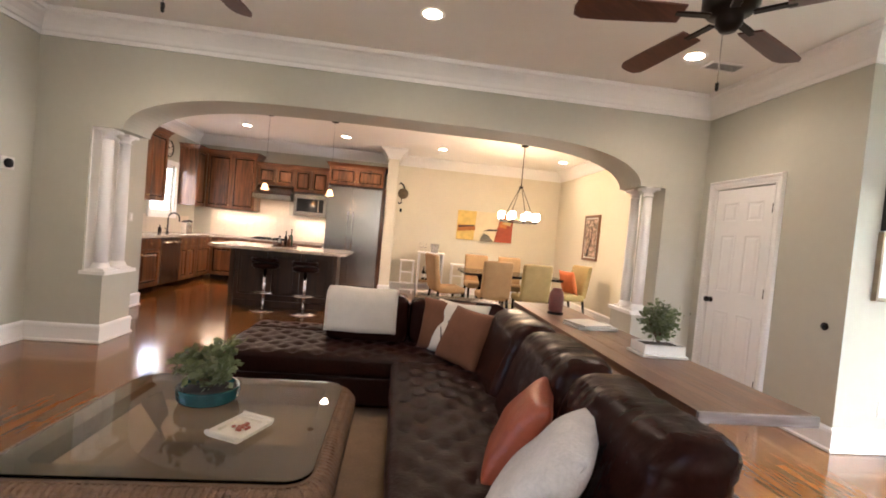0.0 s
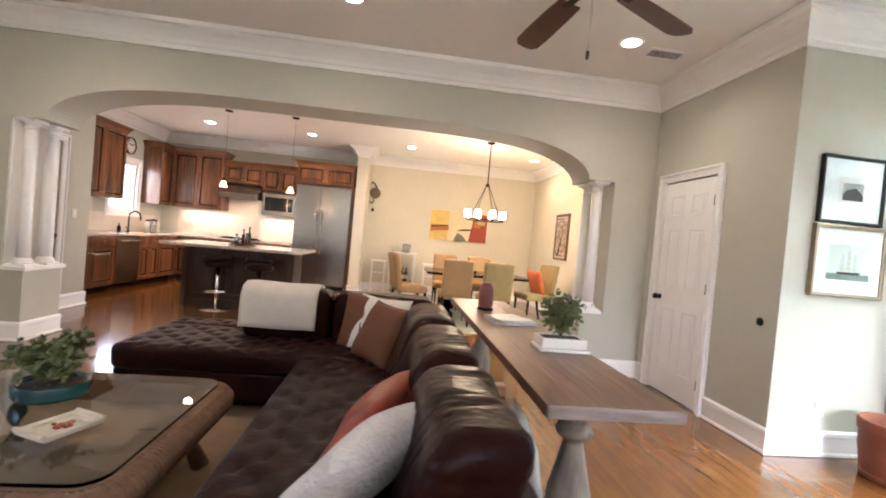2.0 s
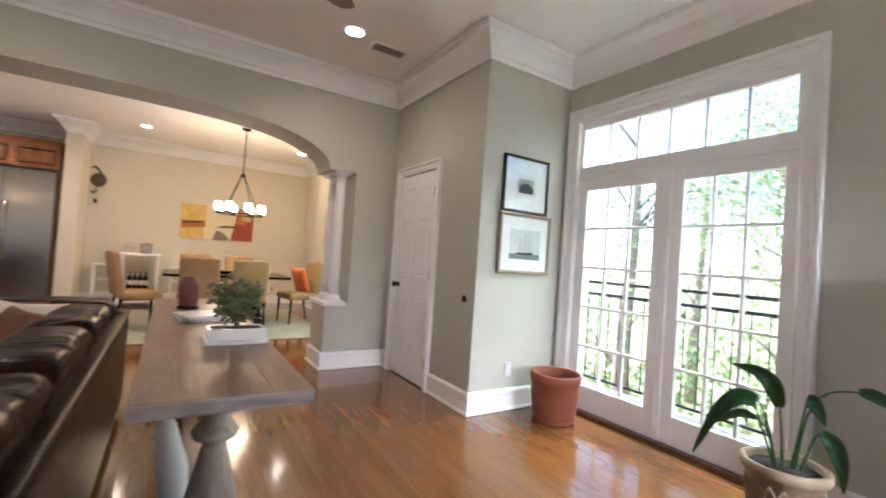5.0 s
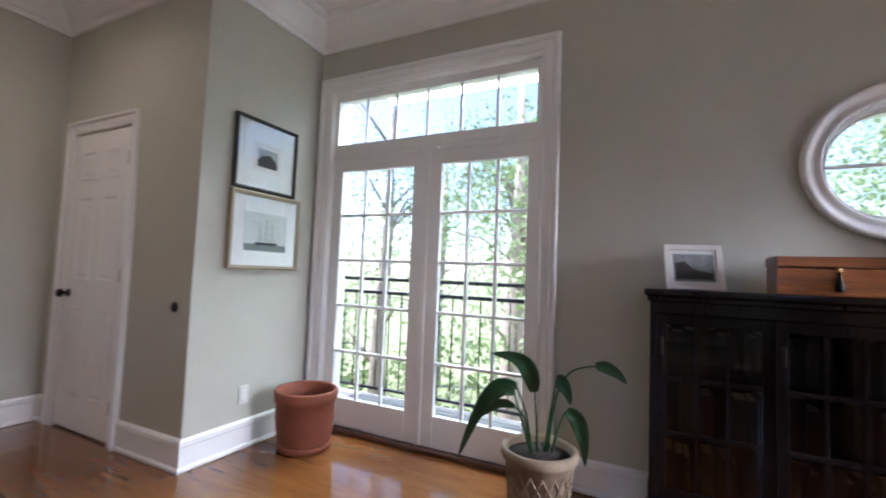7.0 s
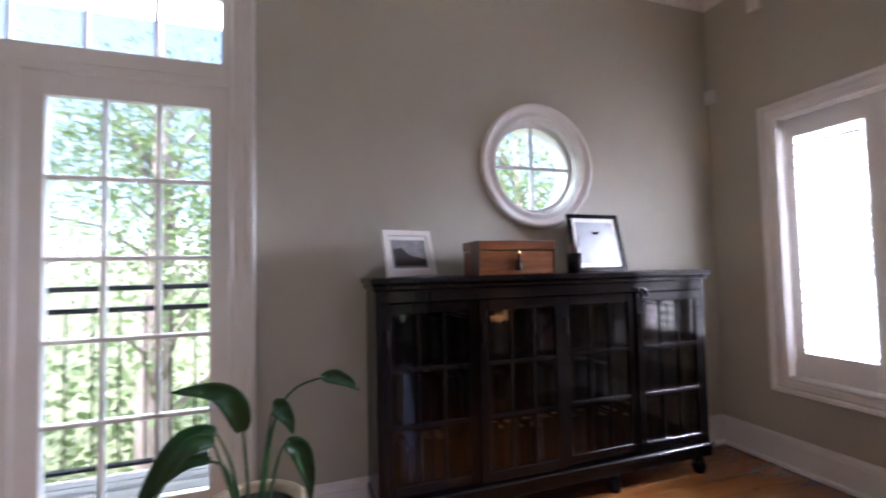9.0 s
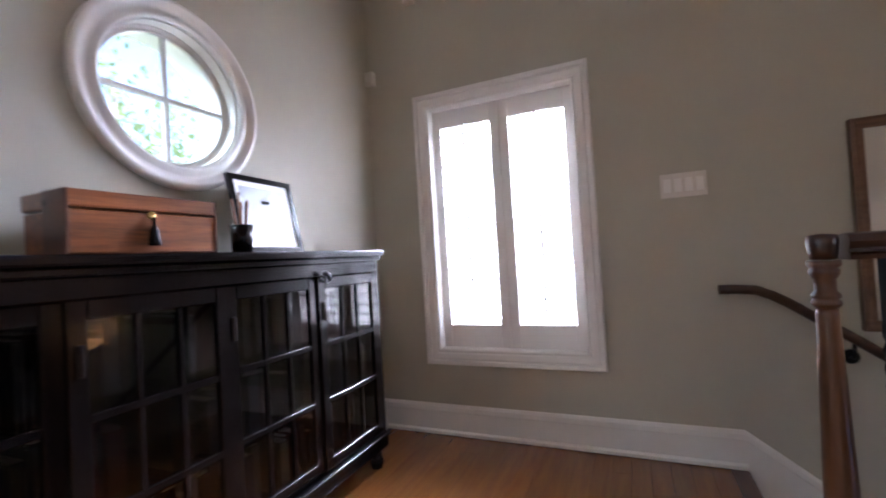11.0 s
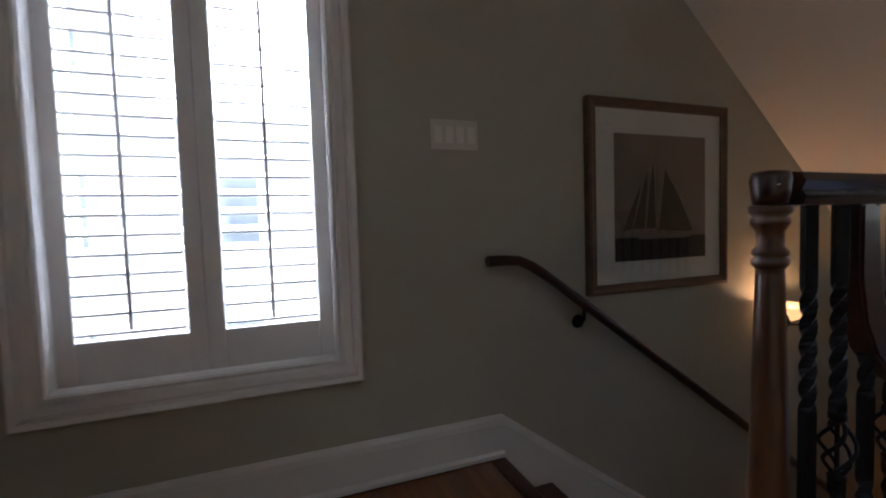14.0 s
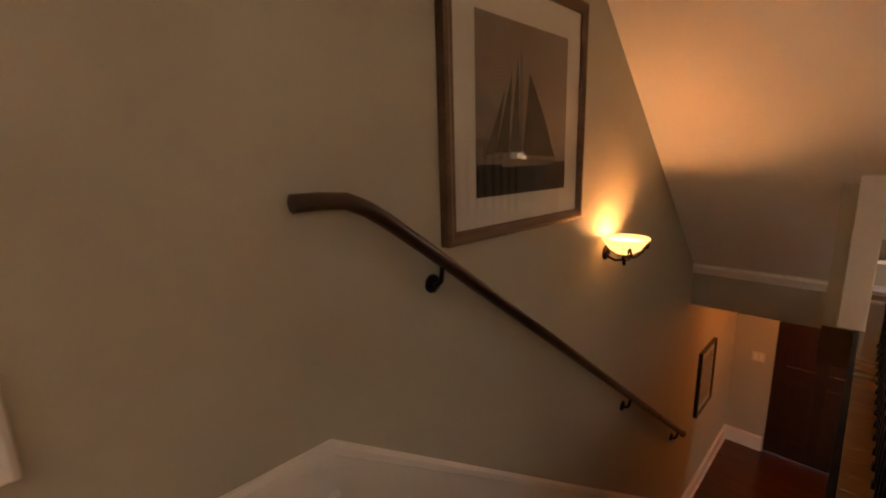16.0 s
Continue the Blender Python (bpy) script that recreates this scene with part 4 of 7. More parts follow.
# console table
con = thing("console_table", (1.555, 2.72, 0), "long weathered wooden console table on turned pedestals behind the sofa", "console table")
W2, L2 = 0.25, 1.27
for i in range(4):
    y0, y1 = -W2 + i * W2 / 2, -W2 + (i + 1) * W2 / 2
    part("tabletop_board", box(y0 + 0.0002, y1 - 0.0002, -L2 + 0.008, L2 - 0.008, 0.715, 0.76, 0.0012, 1), CONSW, con)
for s in (-1, 1):
    part("breadboard_end", box(-W2 - 0.002, W2 + 0.002, s * L2 - 0.008 if s > 0 else -L2 - 0.008, s * L2 + 0.008 if s > 0 else -L2 + 0.007, 0.716, 0.761, 0.006, 2), CONSE, con, "grey weathered board end")
    ped = [(0.05, 0.0), (0.085, 0.03), (0.092, 0.12), (0.088, 0.2), (0.06, 0.32), (0.042, 0.40), (0.04, 0.42), (0.07, 0.435), (0.078, 0.455), (0.066, 0.475), (0.05, 0.485), (0.05, 0.5), (0.062, 0.54), (0.065, 0.57)]
    part("pedestal", lathe(ped, 28, (0, s * 0.95, 0.09)), CONSL, con, "turned grey-brown baluster pedestal")
    part("foot", box(-0.24, 0.24, s * 0.95 - 0.06, s * 0.95 + 0.06, 0.0, 0.09, 0.015), CONSW, con)
    part("bearer", box(-0.2, 0.2, s * 0.95 - 0.05, s * 0.95 + 0.05, 0.66, 0.715, 0.01), CONSL, con)
part("stretcher", box(-0.04, 0.04, -0.9, 0.9, 0.02, 0.075, 0.006), CONSW, con)

rp = thing("potted_plant", (1.66, 2.26, 0.76), "small bushy succulent in a white rectangular pot", "plant")
bm = frame_ring([(-0.12, -0.07), (0.12, -0.07), (0.12, 0.07), (-0.12, 0.07)], [(-0.108, -0.058), (0.108, -0.058), (0.108, 0.058), (-0.108, 0.058)], 0.02, 0.068)
box(-0.115, 0.115, -0.066, 0.066, 0.015, 0.03, 0.003, 1, bm)
part("pot", bm, CERAM, rp, "white glazed rectangular pot")
part("saucer", box(-0.135, 0.135, -0.085, 0.085, 0.0, 0.016, 0.005, 2), CERAM, rp)
part("soil", box(-0.107, 0.107, -0.057, 0.057, 0.03, 0.062), SOIL, rp)
bonsai(rp, 0.2, 0.085, 900, 14, 0.032)
for ob in rp.children:
    if ob.name.startswith(("stems", "foliage")):
        ob.location.z = 0.075

VASE = mat("mottled_red_vase", (0.16, 0.045, 0.036), 0.4, vary=0.4, scale=12, spec=0.5)
v = thing("vase", (1.5, 3.42, 0.76), "mottled dark red ceramic vase on a small black base", "vase")
part("body", lathe([(0.05, 0.02), (0.058, 0.04), (0.06, 0.15), (0.05, 0.19), (0.036, 0.205), (0.04, 0.215), (0.03, 0.213), (0.028, 0.18)], 24), VASE, v)
part("base", lathe([(0.065, 0), (0.065, 0.015), (0.055, 0.02)], 24), EBONY, v)
PAGE = mat("book_paper", (0.68, 0.64, 0.58), 0.8, vary=0.05)
for i, (dx, rz, w) in enumerate(((0, 8, 0.31), (0.02, -4, 0.29), (-0.02, 21, 0.25))):
    b = thing("magazine", (1.58 + dx, 2.95, 0.76 + i * 0.011), "thick pale magazine in a low stack", "magazine", "stack of magazines", turn=rz)
    part("pages", box(-w / 2 + 0.004, w / 2 - 0.004, -0.11, 0.11, 0.0015, 0.0095), PAGE, b)
    part("cover", merge(box(-w / 2, w / 2, -0.113, 0.113, 0, 0.0015), box(-w / 2, w / 2, -0.113, 0.113, 0.0095, 0.011)), mat("magazine_cover", ((0.55, 0.55, 0.54), (0.35, 0.37, 0.36), (0.72, 0.70, 0.66))[i], 0.3), b)

orn = solid("ceramic_ornament", tube([(1.39, 2.14, 0.53), (1.41, 2.08, 0.46), (1.44, 1.99, 0.33), (1.46, 1.93, 0.18), (1.46, 1.92, 0.0)], 0.04, 14, [0.012, 0.04, 0.055, 0.045, 0.07]), CERAM, "white curved ceramic ornament under the console table", "ornament")

# ceiling fan
BLADE = wood("fan_blade_wood", (0.06, 0.018, 0.011), (0.13, 0.042, 0.025), 0.35, 1.0, 0, 0.05)


def ceiling_fan(x, y, turn):
    f = thing("ceiling_fan", (x, y, CZ), "ceiling fan with five dark brown wooden blades", "ceiling fan", "ceiling fans", turn)
    part("canopy", lathe([(0.07, 0), (0.07, -0.02), (0.045, -0.06), (0.014, -0.07)], 24), BRONZE, f)
    part("downrod", lathe([(0.013, -0.06), (0.013, -0.6)], 12), BRONZE, f)
    part("motor", lathe([(0.03, -0.58), (0.09, -0.6), (0.105, -0.635), (0.105, -0.69), (0.085, -0.715), (0.05, -0.725), (0.05, -0.76), (0.03, -0.785), (0.0, -0.787)], 28), BRONZE, f)
    for i in range(5):
        m = pose(0, 0, -0.725, 0, 0, 72 * i)
        arm = part("blade_arm", moved(box(0.08, 0.22, -0.018, 0.018, -0.006, 0.004, 0.003, 1), m), BRONZE, f)
        out = [(0.19, -0.05), (0.3, -0.056), (0.5, -0.062), (0.59, -0.06), (0.625, -0.04), (0.632, 0.0), (0.625, 0.04), (0.59, 0.06), (0.5, 0.062), (0.3, 0.056), (0.19, 0.05)]
        part("blade", moved(moved(prism(out, -0.004, 0.004, 2), pose(0, 0, 0, 11, 0, 0)), m), BLADE, arm)
    part("pull_chain", lathe([(0.0015, -0.78), (0.0015, -0.98)], 6, (0.02, 0.03, 0)), CHROME, f)
    part("chain_fob", lathe([(0.0, -0.98), (0.008, -0.985), (0.006, -1.015), (0.0, -1.02)], 10, (0.02, 0.03, 0)), BRONZE, f)


ceiling_fan(1.42, 1.66, 27)
ceiling_fan(-0.78, 1.64, 11)

# recessed lights and vent
CANG = glow("recessed_bulb", (1.0, 0.86, 0.66), 8)


def can(x, y, watts, colour=CAN):
    c = thing("recessed_light", (x, y, CZ), "lit round recessed ceiling light with a white trim", "ceiling light", "recessed ceiling lights")
    part("trim", lathe([(0.1, 0.0), (0.098, -0.008), (0.075, -0.004), (0.07, 0.0)], 28, cap=False), TRIM, c)
    part("bulb", lathe([(0.072, -0.0035), (0.05, -0.006), (0.0, -0.007)], 24), CANG, c)
    if watts:
        spot_light("recessed_light_lamp", (x, y, CZ - 0.03), watts, colour, 152)


for x, y in ((0.27, 3.43), (2.54, 3.49), (-1.95, 3.43)):
    can(x, y, 5.4)
vent = thing("ceiling_vent", (2.9, 3.6, CZ), "white slatted ceiling air vent", "vent")
part("frame", moved(frame_ring([(-0.17, -0.09), (0.17, -0.09), (0.17, 0.09), (-0.17, 0.09)], [(-0.145, -0.065), (0.145, -0.065), (0.145, 0.065), (-0.145, 0.065)], -0.008, 0.0), pose(0, 0, 0)), TRIM, vent)
part("backing", box(-0.145, 0.145, -0.065, 0.065, -0.002, 0.0), IRON, vent)
for i in range(7):
    part("slat", moved(box(-0.145, 0.145, -0.008, 0.008, -0.001, 0.001), pose(0, -0.055 + i * 0.018, -0.006, 35, 0, 0)), TRIM, vent)

# ---- wall things ----
FRB = mat("black_gold_frame", (0.025, 0.022, 0.016), 0.35, 0.2, 0.2, 20)
FRS = mat("champagne_frame", (0.32, 0.25, 0.16), 0.4, 0.5, 0.15, 20)
FRW = wood("brown_frame_wood", (0.085, 0.045, 0.027), (0.17, 0.10, 0.06), 0.4, 1.2, 0)
MAT_W = mat("white_mat_board", (0.74, 0.74, 0.70), 0.8, vary=0.02)
ART_G = mat("grey_engraving", (0.33, 0.35, 0.33), 0.8, vary=0.5, scale=30)
ART_S = mat("pale_sea_print", (0.52, 0.55, 0.50), 0.8, vary=0.08, scale=8)
SAIL = mat("sepia_sail", (0.095, 0.082, 0.062), 0.8, vary=0.15, scale=10)
SKYP = mat("sepia_sky", (0.215, 0.165, 0.135), 0.8, vary=0.2, scale=6)
SEA = mat("dark_sea_print", (0.035, 0.03, 0.028), 0.8, vary=0.4, scale=25)
PGLASS = glass("picture_glass")


def picture(name, m, w, h, fw, depth, frame_mat, border, label, group=""):
    """A framed picture facing -y before the pose m; returns it, to hang art shapes on (front plane y = -depth + 0.006)."""
    e = thing(name, (0, 0, 0), label, "framed picture", group)
    e.matrix_world = m
    a = [(-w / 2, -h / 2), (w / 2, -h / 2), (w / 2, h / 2), (-w / 2, h / 2)]
    bm = bmesh.new()
    rings = []
    for o, d in ((0, 0), (0, -depth), (0.3, -depth - 0.004), (0.55, -depth + 0.002), (0.9, -depth + 0.004), (1.0, -depth + 0.009), (1.0, 0)):
        rings.append([bm.verts.new((x - math.copysign(fw * o, x), d, z - math.copysign(fw * o, z))) for x, z in a])
    for p, q in zip(rings, [*rings[1:], rings[0]]):
        for k in range(4):
            bm.faces.new((p[k], p[(k + 1) % 4], q[(k + 1) % 4], q[k]))
    bmesh.ops.recalc_face_normals(bm, faces=bm.faces)
    part("frame", bm, frame_mat, e)
    part("mat_board", box(-w / 2 + fw, w / 2 - fw, -depth + 0.013, -0.002, -h / 2 + fw, h / 2 - fw), MAT_W, e)
    g = part("glazing", box(-w / 2 + fw, w / 2 - fw, -depth + 0.0085, -depth + 0.0098, -h / 2 + fw, h / 2 - fw), PGLASS, e)
    g.visible_shadow = False
    return e


def flat(poly, y, th=0.001):
    return prism(poly, y - th, y, 1)


def rect(x0, x1, z0, z1):
    return [(x0, z0), (x1, z0), (x1, z1), (x0, z1)]


def ship(e, s, y, sea, sails, hull, full=True):
    """A small tall ship from flat printed shapes."""
    part("printed_hull", flat([(-0.42 * s, 0), (0.42 * s, 0), (0.5 * s, 0.1 * s), (-0.46 * s, 0.08 * s)], y), hull, e)
    bm = bmesh.new()
    for cx, hh in ((-0.25, 0.62), (0.0, 0.8), (0.24, 0.66)):
        for i in range(4):
            w = 0.11 - 0.018 * i
            z0 = 0.12 + hh * 0.24 * i
            merge(bm, flat([((cx - w) * s, z0 * s), ((cx + w) * s, z0 * s), ((cx + w * 0.85) * s, (z0 + hh * 0.2) * s), ((cx - w * 0.85) * s, (z0 + hh * 0.2) * s)], y))
    part("printed_sails", bm, sails, e)


YPF = YP - 0.001
p1 = picture("framed_print", pose(3.87, YPF, 1.88), 0.5, 0.47, 0.022, 0.03, FRB, 0.1, "small engraving in a thin black frame with a wide mat", "ship prints")
part("printed_border", flat(rect(-0.11, 0.11, -0.1, 0.09), -0.018), PAGE, p1)
part("printed_view", flat(rect(-0.08, 0.08, -0.07, 0.05), -0.0195), ART_G, p1)
part("printed_coast", flat([(-0.08, -0.07), (0.08, -0.07), (0.08, -0.03), (0.02, 0.02), (-0.05, 0.0), (-0.08, -0.03)], -0.021), SEA, p1)
p2 = picture("framed_print", pose(3.89, YPF, 1.385), 0.565, 0.5, 0.026, 0.035, FRS, 0.1, "tall-ship print in a champagne frame with a wide mat", "ship prints")
part("printed_sky", flat(rect(-0.17, 0.17, -0.13, 0.12), -0.0235), ART_S, p2)
part("printed_sea", flat(rect(-0.17, 0.17, -0.13, -0.085), -0.0248), mat("grey_green_sea", (0.16, 0.2, 0.18), 0.8, vary=0.3, scale=20), p2)
ship(p2, 0.2, -0.0262, None, mat("pale_sails", (0.42, 0.44, 0.38), 0.8), SEA)
for ob in p2.children:
    if ob.name.startswith(("printed_hull", "printed_sails")):
        ob.location.z = -0.09

m = pose(1.552, YW + 0.001, 1.092, 0, 0, 180)
p3 = picture("framed_yacht_photo", m, 0.866, 0.892, 0.045, 0.035, FRW, 0.12, "sepia yacht photograph with a white mat in a brown frame")
part("printed_sky", flat(rect(-0.285, 0.285, -0.30, 0.29), -0.0235), SKYP, p3)
part("printed_sea", flat(rect(-0.285, 0.285, -0.30, -0.19), -0.0248), SEA, p3)
for poly, yy in (([(-0.02, -0.16), (0.2, -0.17), (0.12, -0.02), (0.02, 0.13)], -0.0262), ([(-0.04, -0.15), (-0.1, -0.15), (-0.055, 0.17)], -0.0262), ([(-0.11, -0.15), (-0.18, -0.15), (-0.09, 0.12)], -0.0268), ([(-0.185, -0.15), (-0.24, -0.16), (-0.13, 0.06)], -0.0262)):
    part("printed_sail", flat(poly, yy), SAIL, p3)
bm = flat([(-0.14, -0.2), (0.17, -0.2), (0.2, -0.18), (-0.19, -0.172)], -0.028)
merge(bm, flat(rect(-0.034, -0.03, -0.18, 0.2), -0.028))
part("printed_hull", bm, mat("pale_hull", (0.19, 0.165, 0.14), 0.8), p3)


def plate(name, m, w, h, holes, label, category):
    e = thing(name, (0, 0, 0), label, category)
    e.matrix_world = m
    part("plate", box(-w / 2, w / 2, -0.007, 0, -h / 2, h / 2, 0.003, 2), CERAM, e)
    for x in holes:
        part("rocker", box(x - 0.016, x + 0.016, -0.011, -0.007, -0.033, 0.033, 0.002, 1), TRIM, e)
    return e


plate("light_switch", pose(2.608, YW, 1.342, 0, 0, 180), 0.2, 0.118, (-0.07, -0.023, 0.023, 0.07), "white four-gang light switch plate", "switch")
plate("power_outlet", pose(3.81, YP, 0.335), 0.072, 0.115, (0,), "white wall power outlet", "outlet")
th = thing("thermostat", (XL, 4.12, 1.61), "round black-faced thermostat on a white square plate", "thermostat")
part("plate", box(0, 0.008, -0.07, 0.07, -0.055, 0.055, 0.003, 1), CERAM, th)
part("dial", moved(lathe([(0.04, 0.008), (0.04, 0.025), (0.035, 0.028), (0, 0.029)], 28), pose(0, 0, 0, 0, 90, 0)), IRON, th)
for x, z, w, h in ((4.33, 2.235, 0.06, 0.09), (4.02, 2.69, 0.07, 0.1), (3.735, 2.63, 0.12, 0.07)):
    s = thing("wall_sensor", (x, YW, z), "small white plastic alarm sensor high on the wall", "sensor", "alarm sensors")
    part("housing", box(-w / 2, w / 2, 0, 0.045, -h / 2, h / 2, 0.01, 2), CERAM, s)
    part("lens", box(-w / 2 + 0.012, w / 2 - 0.012, 0.04, 0.048, -h / 2 + 0.008, -h / 2 + 0.025, 0.003, 1), PAGE, s)

# ---- pots by the french doors ----
TERRA = mat("terracotta", (0.20, 0.053, 0.023), 0.75, vary=0.14, scale=8, bump=0.2, bump_scale=60)
STONEP = mat("sand_glaze", (0.21, 0.15, 0.09), 0.7, vary=0.25, scale=10, bump=0.3, bump_scale=40)
tpot = thing("terracotta_pot", (4.03, 2.44, 0), "empty oval terracotta planter standing in its saucer", "planter")
part("saucer", lathe([(0.14, 0), (0.165, 0.008), (0.172, 0.045), (0.16, 0.045), (0.15, 0.02)], 36), TERRA, tpot)
part("body", lathe([(0.15, 0.022), (0.168, 0.06), (0.186, 0.2), (0.184, 0.3), (0.195, 0.305), (0.2, 0.37), (0.19, 0.38), (0.175, 0.37), (0.172, 0.3), (0.16, 0.12)], 40, cap=False), TERRA, tpot)
part("soil", lathe([(0.163, 0.13), (0.0, 0.14)], 30), SOIL, tpot)

pl = thing("leafy_houseplant", (3.95, 0.9, 0), "broad-leaved peace lily in a sand-coloured relief pot", "houseplant")
part("pot", lathe([(0.11, 0), (0.125, 0.02), (0.135, 0.12), (0.155, 0.29), (0.17, 0.295), (0.182, 0.315), (0.18, 0.345), (0.165, 0.352), (0.15, 0.34), (0.145, 0.3)], 40), STONEP, pl)
bm = bmesh.new()
for i in range(18):
    for sgn in (1, -1):
        pts = []
        for k in range(7):
            s = k / 6
            z = 0.06 + 0.2 * s
            r = 0.129 + 0.028 * (z - 0.02) / 0.27 * 1.0
            a = 2 * math.pi * i / 18 + sgn * s * 0.7
            pts.append((r * math.cos(a), r * math.sin(a), z))
        merge(bm, tube(pts, 0.0055, 5))
part("relief_lattice", bm, STONEP, pl)
part("soil", lathe([(0.15, 0.315), (0.0, 0.325)], 30), SOIL, pl)


def smooth_line(points, n):
    """n + 1 points along a rounded line through the given ones."""
    pts = [Vector(p) for p in points]
    out = []
    for i in range(n + 1):
        t = i / n * (len(pts) - 1)
        k = min(int(t), len(pts) - 2)
        p0, p1, p2, p3 = pts[max(k - 1, 0)], pts[k], pts[k + 1], pts[min(k + 2, len(pts) - 1)]
        u = t - k
        out.append(0.5 * (2 * p1 + (p2 - p0) * u + (2 * p0 - 5 * p1 + 4 * p2 - p3) * u * u + (3 * p1 - p0 - 3 * p2 + p3) * u ** 3))
    return out


def lily_leaf(stalk, blade, w, facing=(-1, 0, 0.25)):
    """A thin stalk, and an arching pointed blade with a folded midrib."""
    st = tube(smooth_line(stalk, 10), 0.005, 6, [0.007 - 0.003 * i / 10 for i in range(11)])
    bl = bmesh.new()
    path = smooth_line(blade, 16)
    rows = []
    for i, p in enumerate(path):
        s = i / 16
        d = (path[min(i + 1, 16)] - path[max(i - 1, 0)]).normalized()
        side = d.cross(Vector(facing)).normalized()
        up = side.cross(d)
        ww = max(0.0012, w * math.sin(math.pi * (0.04 + 0.96 * s) ** 0.8) ** 0.85 * (1 - 0.25 * s))
        rows.append([bl.verts.new(p + side * ww * q + up * (abs(q) ** 1.5 * ww * 0.38 + 0.003 * math.sin(i * 1.1 + 4 * q))) for q in (-1, -0.66, -0.33, 0, 0.33, 0.66, 1)])
    for a, b in zip(rows, rows[1:]):
        for q in range(6):
            bl.faces.new((a[q], a[q + 1], b[q + 1], b[q])).smooth = True
    return st, bl


LILY = (
    ([(0, 0.01, 0.32), (0, 0.015, 0.45), (0.0, 0.03, 0.61)], [(0.0, 0.03, 0.60), (-0.02, 0.05, 0.70), (-0.02, 0.12, 0.755), (-0.03, 0.24, 0.765)], 0.046),
    ([(-0.02, 0.03, 0.32), (-0.03, 0.06, 0.5), (-0.05, 0.11, 0.64)], [(-0.05, 0.10, 0.63), (-0.07, 0.20, 0.61), (-0.10, 0.29, 0.46), (-0.11, 0.37, 0.26)], 0.04),
    ([(0.0, 0.04, 0.32), (0.01, 0.08, 0.47), (0.02, 0.14, 0.51)], [(0.02, 0.13, 0.51), (0.02, 0.2, 0.515), (0.02, 0.27, 0.47), (0.02, 0.34, 0.41)], 0.024),
    ([(0.03, -0.03, 0.32), (0.04, -0.07, 0.6), (0.05, -0.14, 0.715), (0.05, -0.25, 0.75)], [(0.05, -0.24, 0.75), (0.05, -0.29, 0.748), (0.04, -0.34, 0.725), (0.03, -0.38, 0.69)], 0.03),
    ([(0.02, -0.02, 0.32), (0.03, -0.05, 0.55), (0.03, -0.07, 0.67)], [(0.03, -0.065, 0.67), (0.03, -0.09, 0.66), (0.02, -0.12, 0.62), (0.02, -0.14, 0.56)], 0.036),
    ([(0.04, -0.05, 0.32), (0.06, -0.09, 0.48), (0.07, -0.12, 0.52)], [(0.07, -0.11, 0.52), (0.08, -0.16, 0.48), (0.08, -0.19, 0.39), (0.08, -0.2, 0.27)], 0.042),
    ([(-0.03, 0.03, 0.32), (-0.06, 0.08, 0.5), (-0.07, 0.11, 0.60)], [(-0.07, 0.105, 0.60), (-0.09, 0.16, 0.61), (-0.1, 0.22, 0.55), (-0.1, 0.28, 0.45)], 0.03),
)
for stalk, blade, w in LILY:
    st, bl = lily_leaf(stalk, blade, w)
    s = part("leaf_stalk", st, LEAF2, pl)
    b = part("leaf", bl, LEAF2, s)
    b.modifiers.new("thick", "SOLIDIFY").thickness = 0.0015

# ---- glazed bookcase ----
bc = thing("bookcase", (XF - 0.006, -0.488, 0), "black-stained wooden bookcase with glazed sliding doors full of books", "bookcase")
BW, BD, BH = 1.89, 0.27, 1.12
y0, y1 = -BW / 2, BW / 2
part("top", moved(merge(box(-BD - 0.03, 0, y0 - 0.0, y1 + 0.0, BH - 0.03, BH, 0.008), box(-BD - 0.015, 0, y0 + 0.012, y1 - 0.012, BH - 0.055, BH - 0.03, 0.006)), pose(0, 0, 0)), EBONY, bc)
part("side", box(-BD, 0, y0 + 0.025, y0 + 0.055, 0.1, BH - 0.055, 0.003, 1), EBONY, bc)
part("side", box(-BD, 0, y1 - 0.055, y1 - 0.025, 0.1, BH - 0.055, 0.003, 1), EBONY, bc)
part("back", box(-0.012, 0, y0 + 0.055, y1 - 0.055, 0.1, BH - 0.055), EBONY, bc)
part("bottom_rail", merge(box(-BD - 0.01, 0, y0 + 0.02, y1 - 0.02, 0.1, 0.16, 0.006), box(-BD - 0.022, -BD, y0 + 0.012, y1 - 0.012, 0.155, 0.175, 0.005, 1)), EBONY, bc)
part("head_rail", box(-BD - 0.004, -BD + 0.03, y0 + 0.03, y1 - 0.03, BH - 0.11, BH - 0.055, 0.003, 1), EBONY, bc)
for y in (y0 + 0.07, -0.3, 0.3, y1 - 0.07):
    part("foot", lathe([(0.03, 0.0), (0.036, 0.03), (0.03, 0.05), (0.024, 0.1)], 14, (-BD + 0.04, y, 0)), EBONY, bc)
    part("foot", lathe([(0.03, 0.0), (0.036, 0.03), (0.03, 0.05), (0.024, 0.1)], 14, (-0.05, y, 0)), EBONY, bc)
SH = (0.175, 0.46, 0.735)
for z in SH:
    part("shelf", box(-BD + 0.035, -0.012, y0 + 0.055, y1 - 0.055, z - 0.018, z), EBONY, bc)
CGLASS = glass("cabinet_glass", (0.27, 0.25, 0.24))
lw = (BW - 0.1) / 4
